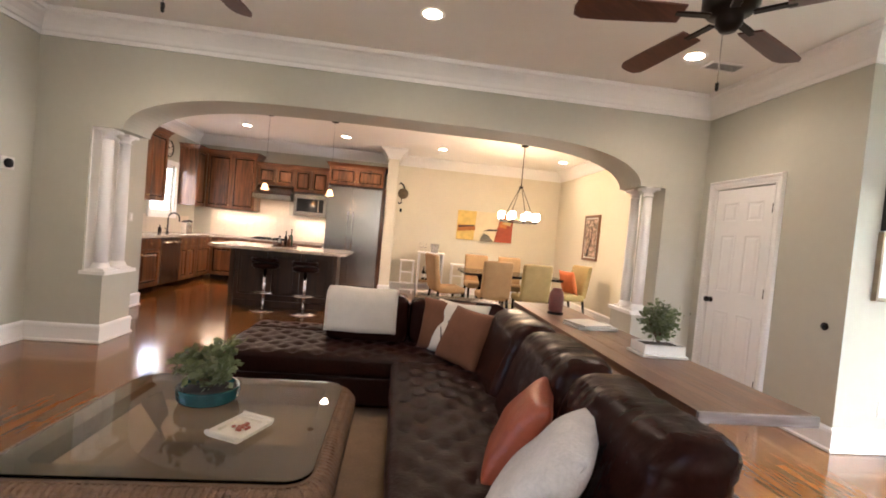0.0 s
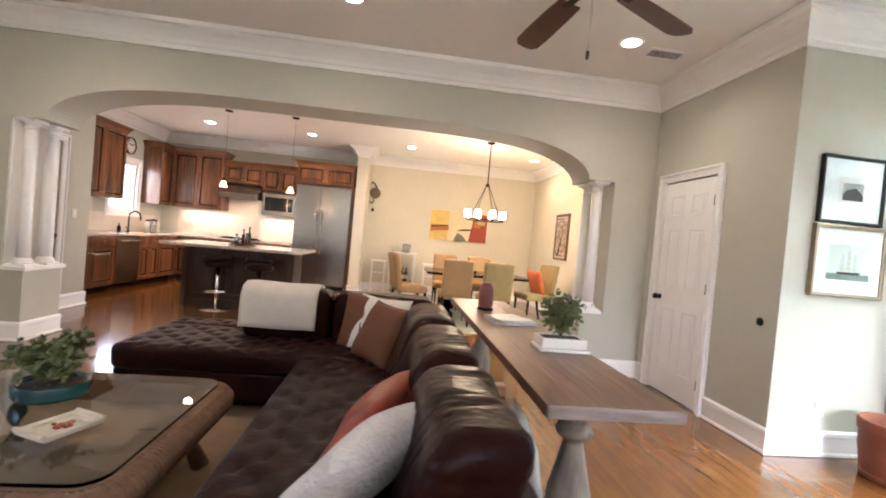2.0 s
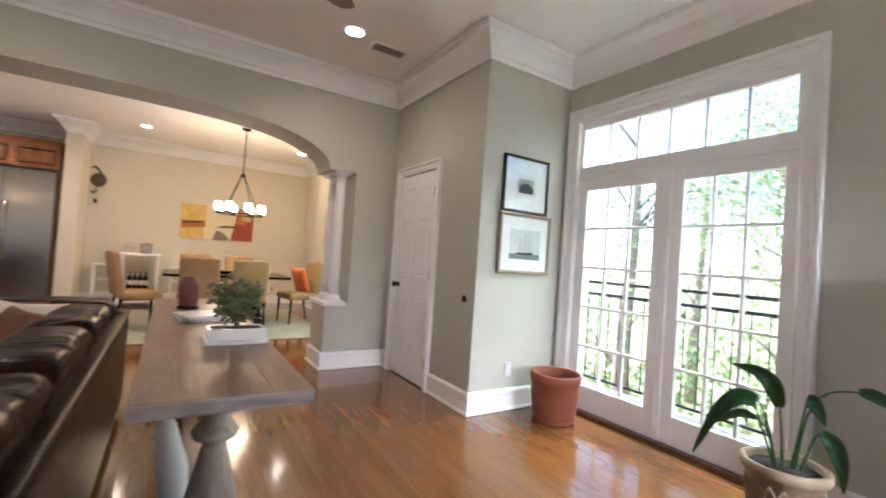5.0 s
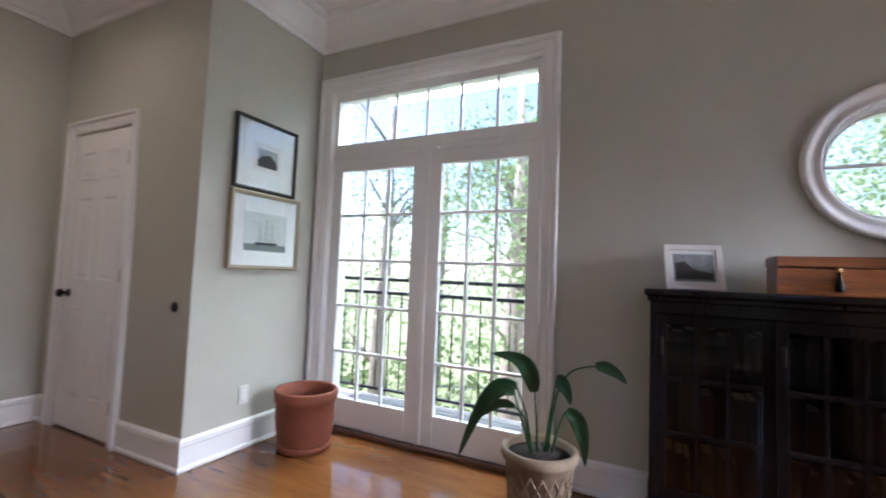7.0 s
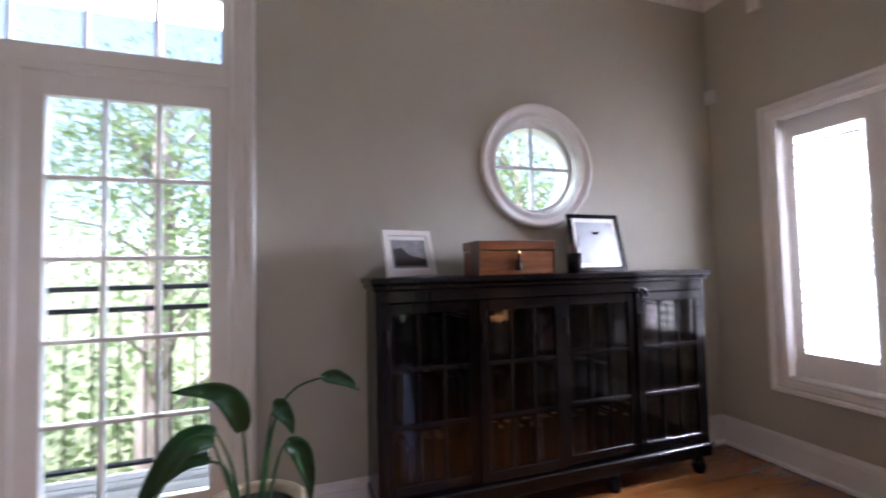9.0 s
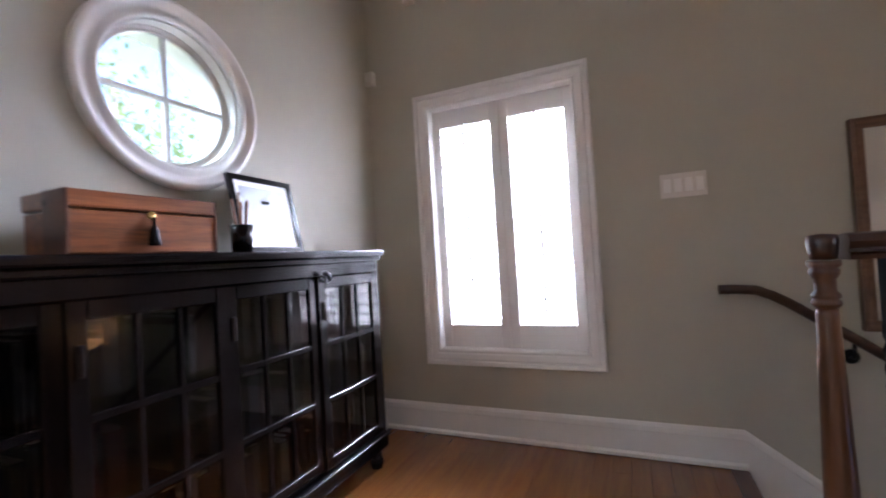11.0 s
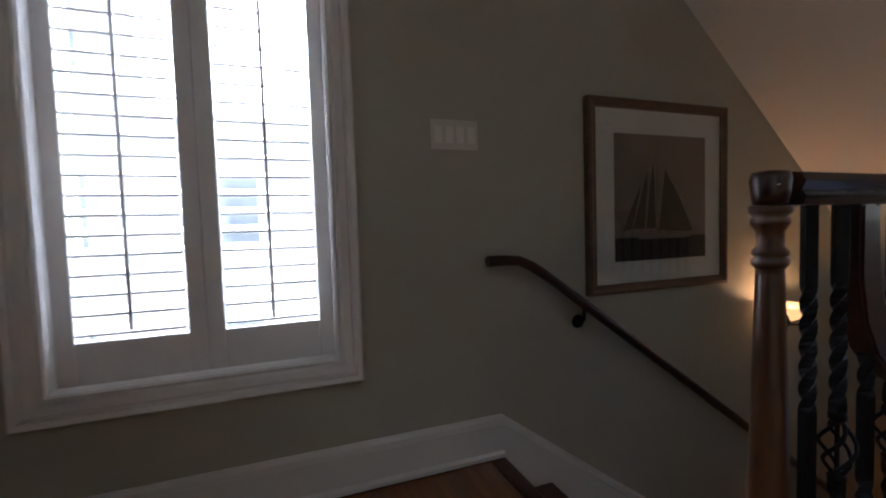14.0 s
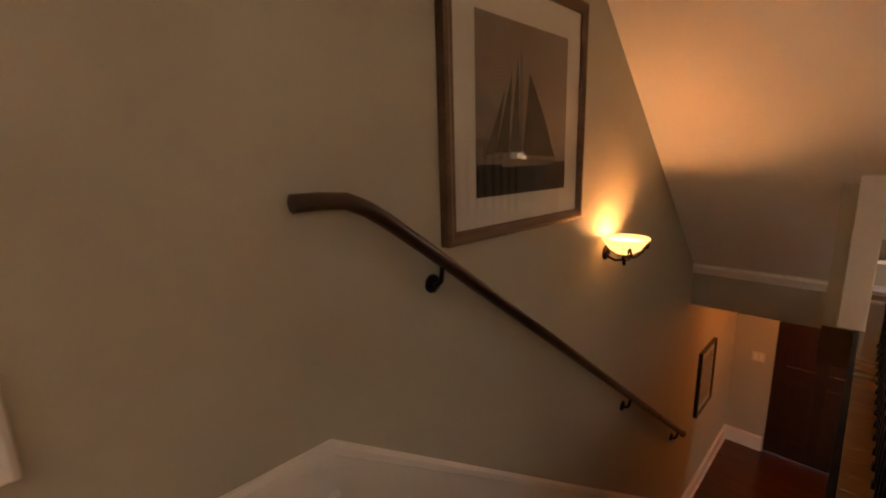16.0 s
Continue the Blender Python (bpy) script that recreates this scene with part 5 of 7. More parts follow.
for i in range(4):
    a = y0 + 0.05 + i * lw
    xx = -BD + (0.0 if i in (0, 2) else 0.012)
    bm = bmesh.new()
    z0, z1 = 0.18, BH - 0.112
    for b in ((a, a + 0.045, z0, z1), (a + lw - 0.045, a + lw, z0, z1), (a + 0.045, a + lw - 0.045, z0, z0 + 0.05), (a + 0.045, a + lw - 0.045, z1 - 0.05, z1)):
        box(xx, xx + 0.024, b[0], b[1], b[2], b[3], 0.003, 1, bm)
    d = part("glazed_door", bm, EBONY, bc)
    gy0, gy1, gz0, gz1 = a + 0.045, a + lw - 0.045, z0 + 0.05, z1 - 0.05
    for k in (1, 2):
        part("glazing_bar", box(xx + 0.002, xx + 0.02, gy0 + (gy1 - gy0) * k / 3 - 0.008, gy0 + (gy1 - gy0) * k / 3 + 0.008, gz0, gz1, 0.002, 1), EBONY, d)
        part("glazing_bar", box(xx + 0.001, xx + 0.021, gy0, gy1, gz0 + (gz1 - gz0) * k / 3 - 0.011, gz0 + (gz1 - gz0) * k / 3 + 0.011, 0.002, 1), EBONY, d)
    for k in range(3):
        for j in range(3):
            p = part("pane", box(xx + 0.01, xx + 0.013, gy0 + (gy1 - gy0) * k / 3, gy0 + (gy1 - gy0) * (k + 1) / 3, gz0 + (gz1 - gz0) * j / 3, gz0 + (gz1 - gz0) * (j + 1) / 3), CGLASS, d)
            p.visible_shadow = False
    part("door_pull", box(xx - 0.012, xx, a + lw - 0.032, a + lw - 0.018, 0.82, 0.9, 0.003, 1), BRONZE, d)
hook = [(-BD - 0.02, 0.463, BH - 0.08), (-BD - 0.034, 0.458, BH - 0.075), (-BD - 0.036, 0.44, BH - 0.085), (-BD - 0.03, 0.425, BH - 0.105), (-BD - 0.012, 0.42, BH - 0.115)]
part("latch_hook", moved(tube(hook, 0.01, 8, [0.006, 0.011, 0.013, 0.01, 0.006]), pose(0, -0.915, -0.02)), IRON, bc, "curved black iron latch")
rnd = random.Random(11)
COVERS = [mat("book_cloth", c, 0.6, vary=0.1, scale=20, random_obj=0.25) for c in ((0.07, 0.012, 0.010), (0.016, 0.021, 0.033), (0.13, 0.12, 0.10), (0.012, 0.011, 0.011), (0.04, 0.016, 0.010), (0.013, 0.021, 0.016), (0.25, 0.24, 0.23), (0.075, 0.05, 0.012), (0.02, 0.013, 0.012))]
for si, z in enumerate(SH):
    yy = y0 + 0.07
    while yy < y1 - 0.11:
        if rnd.random() < 0.13:
            yy += rnd.uniform(0.03, 0.09)
            continue
        w, h, dpt = rnd.uniform(0.018, 0.052), rnd.uniform(0.17, 0.25), rnd.uniform(0.13, 0.18)
        bk = thing("book", (XF - 0.006 - 0.02, -0.488 + yy + w / 2, z), "cloth-bound book standing on a bookcase shelf", "book", "books in the bookcase")
        part("cover", box(-dpt, 0, -w / 2, w / 2, 0, h, 0.003, 1), rnd.choice(COVERS), bk)
        part("page_block", box(-dpt + 0.008, -0.004, -w / 2 + 0.003, w / 2 - 0.003, h - 0.003, h + 0.0015), PAGE, bk)
        yy += w + rnd.uniform(0.001, 0.006)

# things on the bookcase
def easel_frame(at, turn, w, h, fw, material, label, tilt=-12):
    e = thing("photo_frame", at, label, "photo frame", "", turn)
    r = pose(0, 0, 0.002, tilt, 0, 0)
    part("frame", moved(moved(frame_ring(rect(-w / 2, w / 2, 0, h), rect(-w / 2 + fw, w / 2 - fw, fw, h - fw), -0.009, 0.009), pose(0, 0, 0, 90, 0, 0)), r), material, e)
    part("backing", moved(box(-w / 2 + 0.004, w / 2 - 0.004, 0.003, 0.008, 0.004, h - 0.004), r), EBONY, e)
    part("mat_board", moved(box(-w / 2 + fw, w / 2 - fw, -0.001, 0.003, fw, h - fw), r), MAT_W, e)
    part("strut", moved(box(-0.02, 0.02, 0.0, 0.006, 0.0, h * 0.7), pose(0, 0.09, 0.0, 14, 0, 0)), EBONY, e)
    return e, r


e, r = easel_frame((4.19, 0.24, BH), -78, 0.25, 0.225, 0.026, CERAM, "black-and-white photograph in a pale silver frame", -18)
part("photograph", moved(flat(rect(-0.088, 0.088, 0.04, 0.178), -0.0025), r), mat("grey_photo", (0.22, 0.22, 0.22), 0.4, vary=0.5, scale=18), e)
part("printed_shape", moved(flat([(-0.08, 0.05), (0.08, 0.05), (0.08, 0.08), (0.0, 0.1), (-0.04, 0.14), (-0.08, 0.13)], -0.0042), r), SEA, e)
e, r = easel_frame((4.2, -0.815, BH), -88, 0.34, 0.32, 0.022, EBONY, "pale photograph under glass in a thin black frame")
p = part("glazing", moved(box(-0.148, 0.148, -0.006, -0.004, 0.022, 0.298), r), PGLASS, e)
p.visible_shadow = False
part("photograph", moved(flat(rect(-0.125, 0.125, 0.045, 0.275), -0.0025), r), mat("pale_photo", (0.27, 0.29, 0.31), 0.4, vary=0.4, scale=14), e)

HUM = wood("humidor_wood", (0.08, 0.022, 0.007), (0.28, 0.095, 0.026), 0.3, 2.2, 1, 0.05, 0, 0.4)
hb = thing("wooden_box", (4.17, -0.24, BH), "polished striped wooden box with a brass lock and a dark tassel", "box", turn=0)
part("body", box(-0.1, 0.1, -0.197, 0.197, 0.0, 0.112, 0.004, 1), HUM, hb)
part("lid", box(-0.103, 0.103, -0.2, 0.2, 0.115, 0.16, 0.006), HUM, hb)
part("lock", moved(lathe([(0.012, 0), (0.01, 0.003), (0, 0.004)], 14), pose(-0.1, 0, 0.105, 0, -90, 0)), mat("brass", (0.6, 0.42, 0.16), 0.3, 1.0), hb)
part("tassel", lathe([(0.003, 0.1), (0.005, 0.075), (0.011, 0.06), (0.012, 0.05), (0.016, 0.025), (0.014, 0.02)], 12, (-0.108, 0, 0)), EBONY, hb)
for a in (-0.202, 0.194):
    part("corner_edge", box(-0.104, 0.0, a, a + 0.008, 0.0, 0.16, 0.002, 1), STAIR, hb)
pen = thing("pencil_cup", (4.14, -0.60, BH), "dark cup holding brushes and pens", "cup")
part("cup", lathe([(0.035, 0), (0.04, 0.1), (0.034, 0.1), (0.03, 0.01)], 20), EBONY, pen)
rnd = random.Random(4)
for i in range(7):
    a = rnd.uniform(0, 6.28)
    part("brush", tube([(0.01 * math.cos(a), 0.01 * math.sin(a), 0.012), (0.03 * math.cos(a), 0.03 * math.sin(a), rnd.uniform(0.17, 0.24))], 0.004, 6), HUM, pen)

# ---- sconce ----
sc = thing("wall_sconce", (0.77, YW, 0.39), "lit alabaster bowl sconce on a scrolled iron bracket", "wall lamp")
ALAB = bpy.data.materials.new("alabaster_glass")
ALAB.use_nodes = True
_p = ALAB.node_tree.nodes["Principled BSDF"]
_p.inputs["Base Color"].default_value = (0.9, 0.62, 0.34, 1)
_p.inputs["Subsurface Weight"].default_value = 0.0
_p.inputs["Emission Color"].default_value, _p.inputs["Emission Strength"].default_value = (1.0, 0.50, 0.17, 1), 0.7
bm = lathe([(0.0, 0.0), (0.04, 0.008), (0.075, 0.03), (0.1, 0.065), (0.118, 0.085), (0.114, 0.09), (0.092, 0.066), (0.066, 0.034), (0.0, 0.012)], 32, (0, 0.1, 0.03))
for v in bm.verts:
    v.co.y = max(v.co.y, 0.004)
part("bowl", bm, ALAB, sc, "glowing amber glass bowl")
part("back_plate", moved(lathe([(0.04, 0), (0.038, 0.008), (0.016, 0.014)], 20), pose(0, 0, 0.03, -90, 0, 0)), BRONZE, sc)
part("finial", lathe([(0.0, -0.03), (0.011, -0.018), (0.008, -0.006), (0.016, 0.005), (0.016, 0.03)], 14, (0, 0.1, 0)), BRONZE, sc)
part("arm", tube([(0, 0.01, 0.01), (0, 0.05, -0.005), (0, 0.1, 0.004)], 0.007, 8), BRONZE, sc)
for s in (-1, 1):
    pts = [(s * 0.01, 0.11, 0.012), (s * 0.045, 0.14, 0.016), (s * 0.075, 0.165, 0.045), (s * 0.1, 0.17, 0.07)]
    for i in range(8):
        a = i * 0.75
        pts.append((s * (0.115 - 0.016 * math.cos(a)), 0.17, 0.07 + 0.016 * math.sin(a)))
    part("scroll", tube(pts, 0.006, 8), BRONZE, sc)
point_light("sconce_lamp", (0.77, YW + 0.1, 0.455), 2.3, (1.0, 0.54, 0.24), 0.02)
point_light("lower_hall_lamp", (-1.95, -0.95, -0.45), 2.6, (1.0, 0.30, 0.07), 0.06)

m = pose(-1.55, YW + 0.001, -1.22, 0, 0, 180)
p4 = picture("framed_print", m, 0.5, 0.66, 0.03, 0.03, FRB, 0.08, "dim framed print low on the stair wall")
part("printed_view", flat(rect(-0.17, 0.17, -0.24, 0.24), -0.018), SKYP, p4)
plate("light_switch", pose(-2.8, -1.6, LOW + 1.15, 0, 0, 90), 0.12, 0.115, (-0.025, 0.025), "white double light switch plate", "switch")

# ---- setting: kitchen and dining room ----
KY, KX = 9.9, -4.28
wall_with_holes("wall_kitchen_west", 0, KX - 0.15, KX, 6.2, KY + 0.15, 0, CZ, [(8.2, 8.98, 1.28, 2.2)], WALL)
structure("wall_kitchen_north", box(KX, 0.06, KY, KY + 0.15, 0, CZ), WALL)
structure("wall_partition", box(-0.16, 0.06, 9.12, YD, 0, CZ), CREAM, "cream end wall beside the refrigerator")
structure("wall_dining_north", box(0.06, XD + 0.2, YD, YD + 0.15, 0, CZ), CREAM)
wall_with_holes("wall_dining_east", 0, XD, XD + 0.2, YA2, YD, 0, CZ, [(5.2, 6.3, 0.7, 2.4)], CREAM)
wall_with_holes("wall_kitchen_nook", 0, -3.45, -3.3, YA2, 6.1, 0, CZ, [(4.95, 5.72, 0, 2.05)], WALL)
structure("wall_nook_return", box(KX, -3.3, 6.1, 6.25, 0, CZ), WALL)
bm = bmesh.new()
moulding(bm, (KX, 6.25), (KX, KY), (1, 0), CROWN)
moulding(bm, (KX, KY), (-0.16, KY), (0, -1), CROWN)
moulding(bm, (-0.16, KY), (-0.16, 9.12), (-1, 0), CROWN, -1, 1)
moulding(bm, (-0.16, 9.12), (0.06, 9.12), (0, -1), CROWN, 1, 1)
moulding(bm, (0.06, 9.12), (0.06, YD), (1, 0), CROWN, 1, -1)
moulding(bm, (0.06, YD), (XD, YD), (0, -1), CROWN)
moulding(bm, (XD, YD), (XD, YA2), (-1, 0), CROWN)
structure("crown_moulding_kitchen", bm, TRIM, "white crown moulding of the kitchen and dining room")
bm = bmesh.new()
moulding(bm, (-0.16, 9.12), (0.06, 9.12), (0, -1), BASE, 1, 1)
moulding(bm, (0.06, 9.12), (0.06, YD), (1, 0), BASE, 1, -1)
moulding(bm, (0.06, YD), (XD, YD), (0, -1), BASE)
moulding(bm, (XD, YD), (XD, YA2), (-1, 0), BASE)
moulding(bm, (-3.3, 5.8), (-3.3, 6.25), (1, 0), BASE, 0, 1)
structure("baseboard_kitchen", bm, TRIM)

# ---- kitchen ----
GRAN = mat("speckled_granite", (0.46, 0.38, 0.31), 0.16, vary=0.4, scale=18, spec=0.6)
TILE = mat("cream_wall_tile", (0.62, 0.54, 0.44), 0.3, vary=0.08, scale=12)
BLACKG = mat("black_glass", (0.012, 0.012, 0.013), 0.08, vary=0.05)
BRASSK = mat("antique_brass", (0.35, 0.25, 0.12), 0.35, 1.0)


def front(parent, x0, x1, z0, z1, name="cabinet_door", handle="knob", side=1):
    """A raised-panel front on the plane y = 0 that faces -y."""
    big = z1 - z0 > 0.2
    if big:
        w = 0.058
        bm = moved(frame_ring(rect(x0 + 0.003, x1 - 0.003, z0 + 0.003, z1 - 0.003), rect(x0 + w, x1 - w, z0 + w, z1 - w), -0.0, 0.024), pose(0, 0, 0, 90, 0, 0))
        d = part(name, bm, CAB, parent)
        t = bmesh.new()
        rings = []
        for o, y in ((0.017, -0.001), (0.017, -0.006), (0.05, -0.021)):
            rings.append([t.verts.new((a, y, b)) for a, b in rect(x0 + w + o, x1 - w - o, z0 + w + o, z1 - w - o)])
        for a, b in zip(rings, rings[1:]):
            for k in range(4):
                t.faces.new((a[k], a[(k + 1) % 4], b[(k + 1) % 4], b[k]))
        t.faces.new(rings[-1])
        bmesh.ops.recalc_face_normals(t, faces=t.faces)
        part("raised_panel", t, CAB, d)
        # Black sheet behind the panel, showing as a dark line round it.
        part("glazed_groove", box(x0 + w - 0.001, x1 - w + 0.001, -0.004, -0.0005, z0 + w - 0.001, z1 - w + 0.001), EBONY, d, "dark backing of the groove")
    else:
        d = part(name, box(x0 + 0.003, x1 - 0.003, -0.024, 0.0, z0 + 0.003, z1 - 0.003, 0.006, 2), CAB, parent)
    hx, hz = ((x1 - 0.035 if side > 0 else x0 + 0.035), (z0 + 0.07 if z0 > 1.2 else z1 - 0.07)) if z1 - z0 > 0.2 else ((x0 + x1) / 2, (z0 + z1) / 2)
    part("knob", moved(lathe([(0.006, 0), (0.006, 0.012), (0.014, 0.016), (0.012, 0.026), (0, 0.028)], 12), pose(hx, -0.02, hz, 90, 0, 0)), BRASSK, d)
    return d


def cabinet(name, at, turn, w, d, z0, z1, doors, drawer, label, crown=False, toe=False):
    e = thing(name, at, label, "cabinet", "stained kitchen cabinets", turn)
    part("body", box(0, w, 0.0, d, z0 + (0.1 if toe else 0), z1, 0.002, 1), CAB, e)
    if toe:
        part("toe_kick", box(0, w, 0.07, d, 0.0, 0.1), EBONY, e)
    zt = z1
    lo = z0 + (0.12 if toe else 0.01)
    if drawer:
        for i in range(doors):
            front(e, w * i / doors, w * (i + 1) / doors, z1 - 0.17, z1 - 0.01, "drawer_front")
        zt = z1 - 0.17
    for i in range(doors):
        front(e, w * i / doors, w * (i + 1) / doors, lo, zt - 0.01, side=1 if i % 2 == 0 else -1)
    if crown:
        bm = bmesh.new()
        prof = [(0, z1 - 0.02), (0.012, z1 - 0.02), (0.018, z1 + 0.01), (0.05, z1 + 0.055), (0.06, z1 + 0.06), (0.06, z1 + 0.075), (0, z1 + 0.075)]
        moulding(bm, (0, -0.02), (w, -0.02), (0, -1), prof, 1, 1)
        moulding(bm, (0, d), (0, -0.02), (-1, 0), prof, 0, 1)
        moulding(bm, (w, -0.02), (w, d), (1, 0), prof, 1, 0)
        bmesh.ops.recalc_face_normals(bm, faces=bm.faces)
        part("cornice", bm, CAB_X, e)
    return e


UP, BASEL = "raised-panel upper cabinet in stained brown wood", "raised-panel base cabinet in stained brown wood"
# west run, fronts facing the room
cabinet("upper_cabinet", (-3.96, 6.9, 0), 90, 1.12, 0.33, 1.48, 2.62, 2, False, UP, True)
cabinet("upper_cabinet", (-3.96, 9.13, 0), 90, 0.45, 0.33, 1.48, 2.62, 1, False, UP, True)
cabinet("base_cabinet", (-3.66, 6.26, 0), 90, 1.15, 0.6, 0, 0.88, 2, True, BASEL, False, True)
cabinet("base_cabinet", (-3.66, 8.06, 0), 90, 0.6, 0.6, 0, 0.88, 2, True, BASEL, False, True)
cabinet("base_cabinet", (-3.66, 8.68, 0), 90, 0.6, 0.6, 0, 0.88, 1, True, BASEL, False, True)
dw = thing("dishwasher", (-3.66, 7.43, 0), "stainless steel dishwasher with a bar handle", "dishwasher", turn=90)
part("body", box(0, 0.61, 0.0, 0.58, 0.1, 0.875), STEEL, dw)
part("door", box(0.004, 0.606, -0.028, 0.0, 0.11, 0.872, 0.005, 1), STEEL, dw)
part("handle", tube([(0.05, -0.03, 0.8), (0.05, -0.07, 0.8), (0.56, -0.07, 0.8), (0.56, -0.03, 0.8)], 0.012, 8), CHROME, dw)
# north run
cabinet("upper_cabinet", (-3.92, 9.57, 0), 0, 0.5, 0.33, 1.48, 2.62, 1, False, UP, True)
cabinet("upper_cabinet", (-3.41, 9.52, 0), 0, 0.5, 0.38, 1.48, 2.62, 1, False, UP, True)
cabinet("upper_cabinet", (-2.9, 9.57, 0), 0, 0.76, 0.33, 2.08, 2.46, 2, False, UP + " over the hood", True)
cabinet("upper_cabinet", (-2.13, 9.52, 0), 0, 0.72, 0.38, 1.98, 2.46, 2, False, UP + " over the microwave", True)
fc = cabinet("upper_cabinet", (-1.38, 9.28, 0), 0, 1.15, 0.6, 2.2, 2.58, 2, False, UP + " over the refrigerator", True)
part("side_panel", box(1.137, 1.212, 0.0, 0.6, 0.0, 2.195, 0.004, 1), CAB, fc)
cabinet("base_cabinet", (-3.64, 9.3, 0), 0, 0.75, 0.6, 0, 0.88, 1, True, BASEL, False, True)
cabinet("base_cabinet", (-2.88, 9.3, 0), 0, 0.74, 0.6, 0, 0.88, 2, True, BASEL, False, True)
cabinet("base_cabinet", (-2.13, 9.3, 0), 0, 0.72, 0.6, 0, 0.88, 2, True, BASEL, False, True)
ct2 = thing("kitchen_worktop", (0, 0, 0.88), "speckled tan granite worktop", "worktop")
part("slab", box(-4.28, -3.62, 6.26, 9.88, 0, 0.035, 0.006, 2), GRAN, ct2)
part("slab", box(-3.62, -1.4, 9.26, 9.88, 0, 0.035, 0.006, 2), GRAN, ct2)
# tiled backsplash
bs = tagged(new("backsplash"), "cream tiled backsplash", "", "", "structure")
tile_me = {}


def tile_row(x0, x1, z0, rows, w, h, put):
    n = int((x1 - x0) / w)
    for j in range(rows):
        for i in range(n):
            k = (w, h)
            if k not in tile_me:
                me = bpy.data.meshes.new("tile")
                bm = box(0.0015, w - 0.0015, -0.008, 0, 0.0015, h - 0.0015, 0.001, 1)
                bm.to_mesh(me)
                bm.free()
                me.materials.append(TILE)
                tile_me[k] = me
            ob = new("tile", tile_me[k])
            ob.parent = bs
            ob.matrix_world = put(x0 + i * w, z0 + j * h)


tile_row(-3.92, -1.4, 0.916, 5, 0.153, 0.11, lambda a, z: pose(a, YD - 0.002, z))
tile_row(-2.9, -2.14, 1.466, 4, 0.153, 0.11, lambda a, z: pose(a, YD - 0.002, z))
tile_row(6.3, 9.8, 0.916, 3, 0.153, 0.11, lambda a, z: pose(-4.278, a, z, 0, 0, 90))
KUC = (1.0, 0.80, 0.56)
area_light("under_cabinet_lamp", (-3.3, 9.72, 1.46), (-3.3, 9.7, 0.9), 1.1, 0.05, 1.3, KUC)
area_light("under_microwave_lamp", (-1.77, 9.74, 1.42), (-1.77, 9.7, 0.9), 0.6, 0.05, 1.0, KUC)
area_light("hood_lamp", (-2.52, 9.62, 1.73), (-2.52, 9.6, 0.9), 0.4, 0.1, 0.6, KUC)
# fridge
fr = thing("refrigerator", (-1.36, 9.24, 0), "tall built-in stainless steel side-by-side refrigerator", "refrigerator")
part("body", box(0, 1.11, 0.01, 0.65, 0.08, 2.17), STEEL, fr)
part("grille", box(0.01, 1.1, 0.0, 0.02, 0.02, 0.1), BLACKG, fr)
for x0, x1, hx in ((0.004, 0.5, 0.45), (0.506, 1.106, 0.555)):
    d = part("door", box(x0, x1, -0.03, 0.01, 0.11, 2.16, 0.006, 2), STEEL, fr)
    part("handle", tube([(hx, -0.03, 0.75), (hx, -0.085, 0.77), (hx, -0.085, 1.63), (hx, -0.03, 1.65)], 0.014, 10), CHROME, d)
# microwave, hood, cooktop
mw = thing("microwave", (-2.1, 9.5, 1.48), "built-in stainless steel microwave with a black window", "microwave")
part("trim", box(0, 0.68, -0.012, 0.38, 0, 0.46, 0.004, 1), STEEL, mw)
part("window", box(0.06, 0.5, -0.02, -0.012, 0.09, 0.37, 0.003, 1), BLACKG, mw)
part("control_panel", box(0.52, 0.62, -0.02, -0.012, 0.09, 0.37, 0.003, 1), BLACKG, mw)
hd = thing("range_hood", (-2.9, 9.3, 1.76), "low stainless steel range hood", "range hood")
part("canopy", prism([(0.0, 0.0), (0.0, 0.1), (0.3, 0.3), (0.58, 0.3), (0.58, 0.0)], 0.01, 0.75, 0), STEEL, hd)
part("lip", box(0.0, 0.76, -0.01, 0.02, 0.0, 0.09, 0.004, 1), STEEL, hd)
ck = thing("cooktop", (-2.88, 9.34, 0.915), "black glass cooktop with iron grates", "cooktop")
part("glass", box(0, 0.74, 0.0, 0.46, 0, 0.012, 0.004, 1), BLACKG, ck)
for gx in (0.18, 0.56):
    for k in range(3):
        part("grate", box(gx - 0.14, gx + 0.14, 0.1 + k * 0.12, 0.115 + k * 0.12, 0.012, 0.035), IRON, ck)
# kitchen window with shutters and its casing
structure("window_casing_kitchen", rect_casing(0, KX, 1, 8.2, 8.98, 1.28, 2.2, 0.09), TRIM)
kw = tagged(new("window_4"), "white shuttered kitchen window", "", "", "structure")
kw.location = (KX - 0.05, 8.59, 0)
part("shutter_frame", moved(frame_ring(rect(-0.39, 0.39, 1.28, 2.2), rect(-0.34, 0.34, 1.34, 2.14), -0.015, 0.015), pose(0, 0, 0, 90, 0, 90)), TRIM, kw)
for i in range(13):
    part("louvre", moved(box(-0.025, 0.025, -0.34, 0.34, -0.004, 0.004, 0.002, 1), pose(0, 0, 1.37 + i * 0.06, 0, 25, 0)), TRIM, kw)
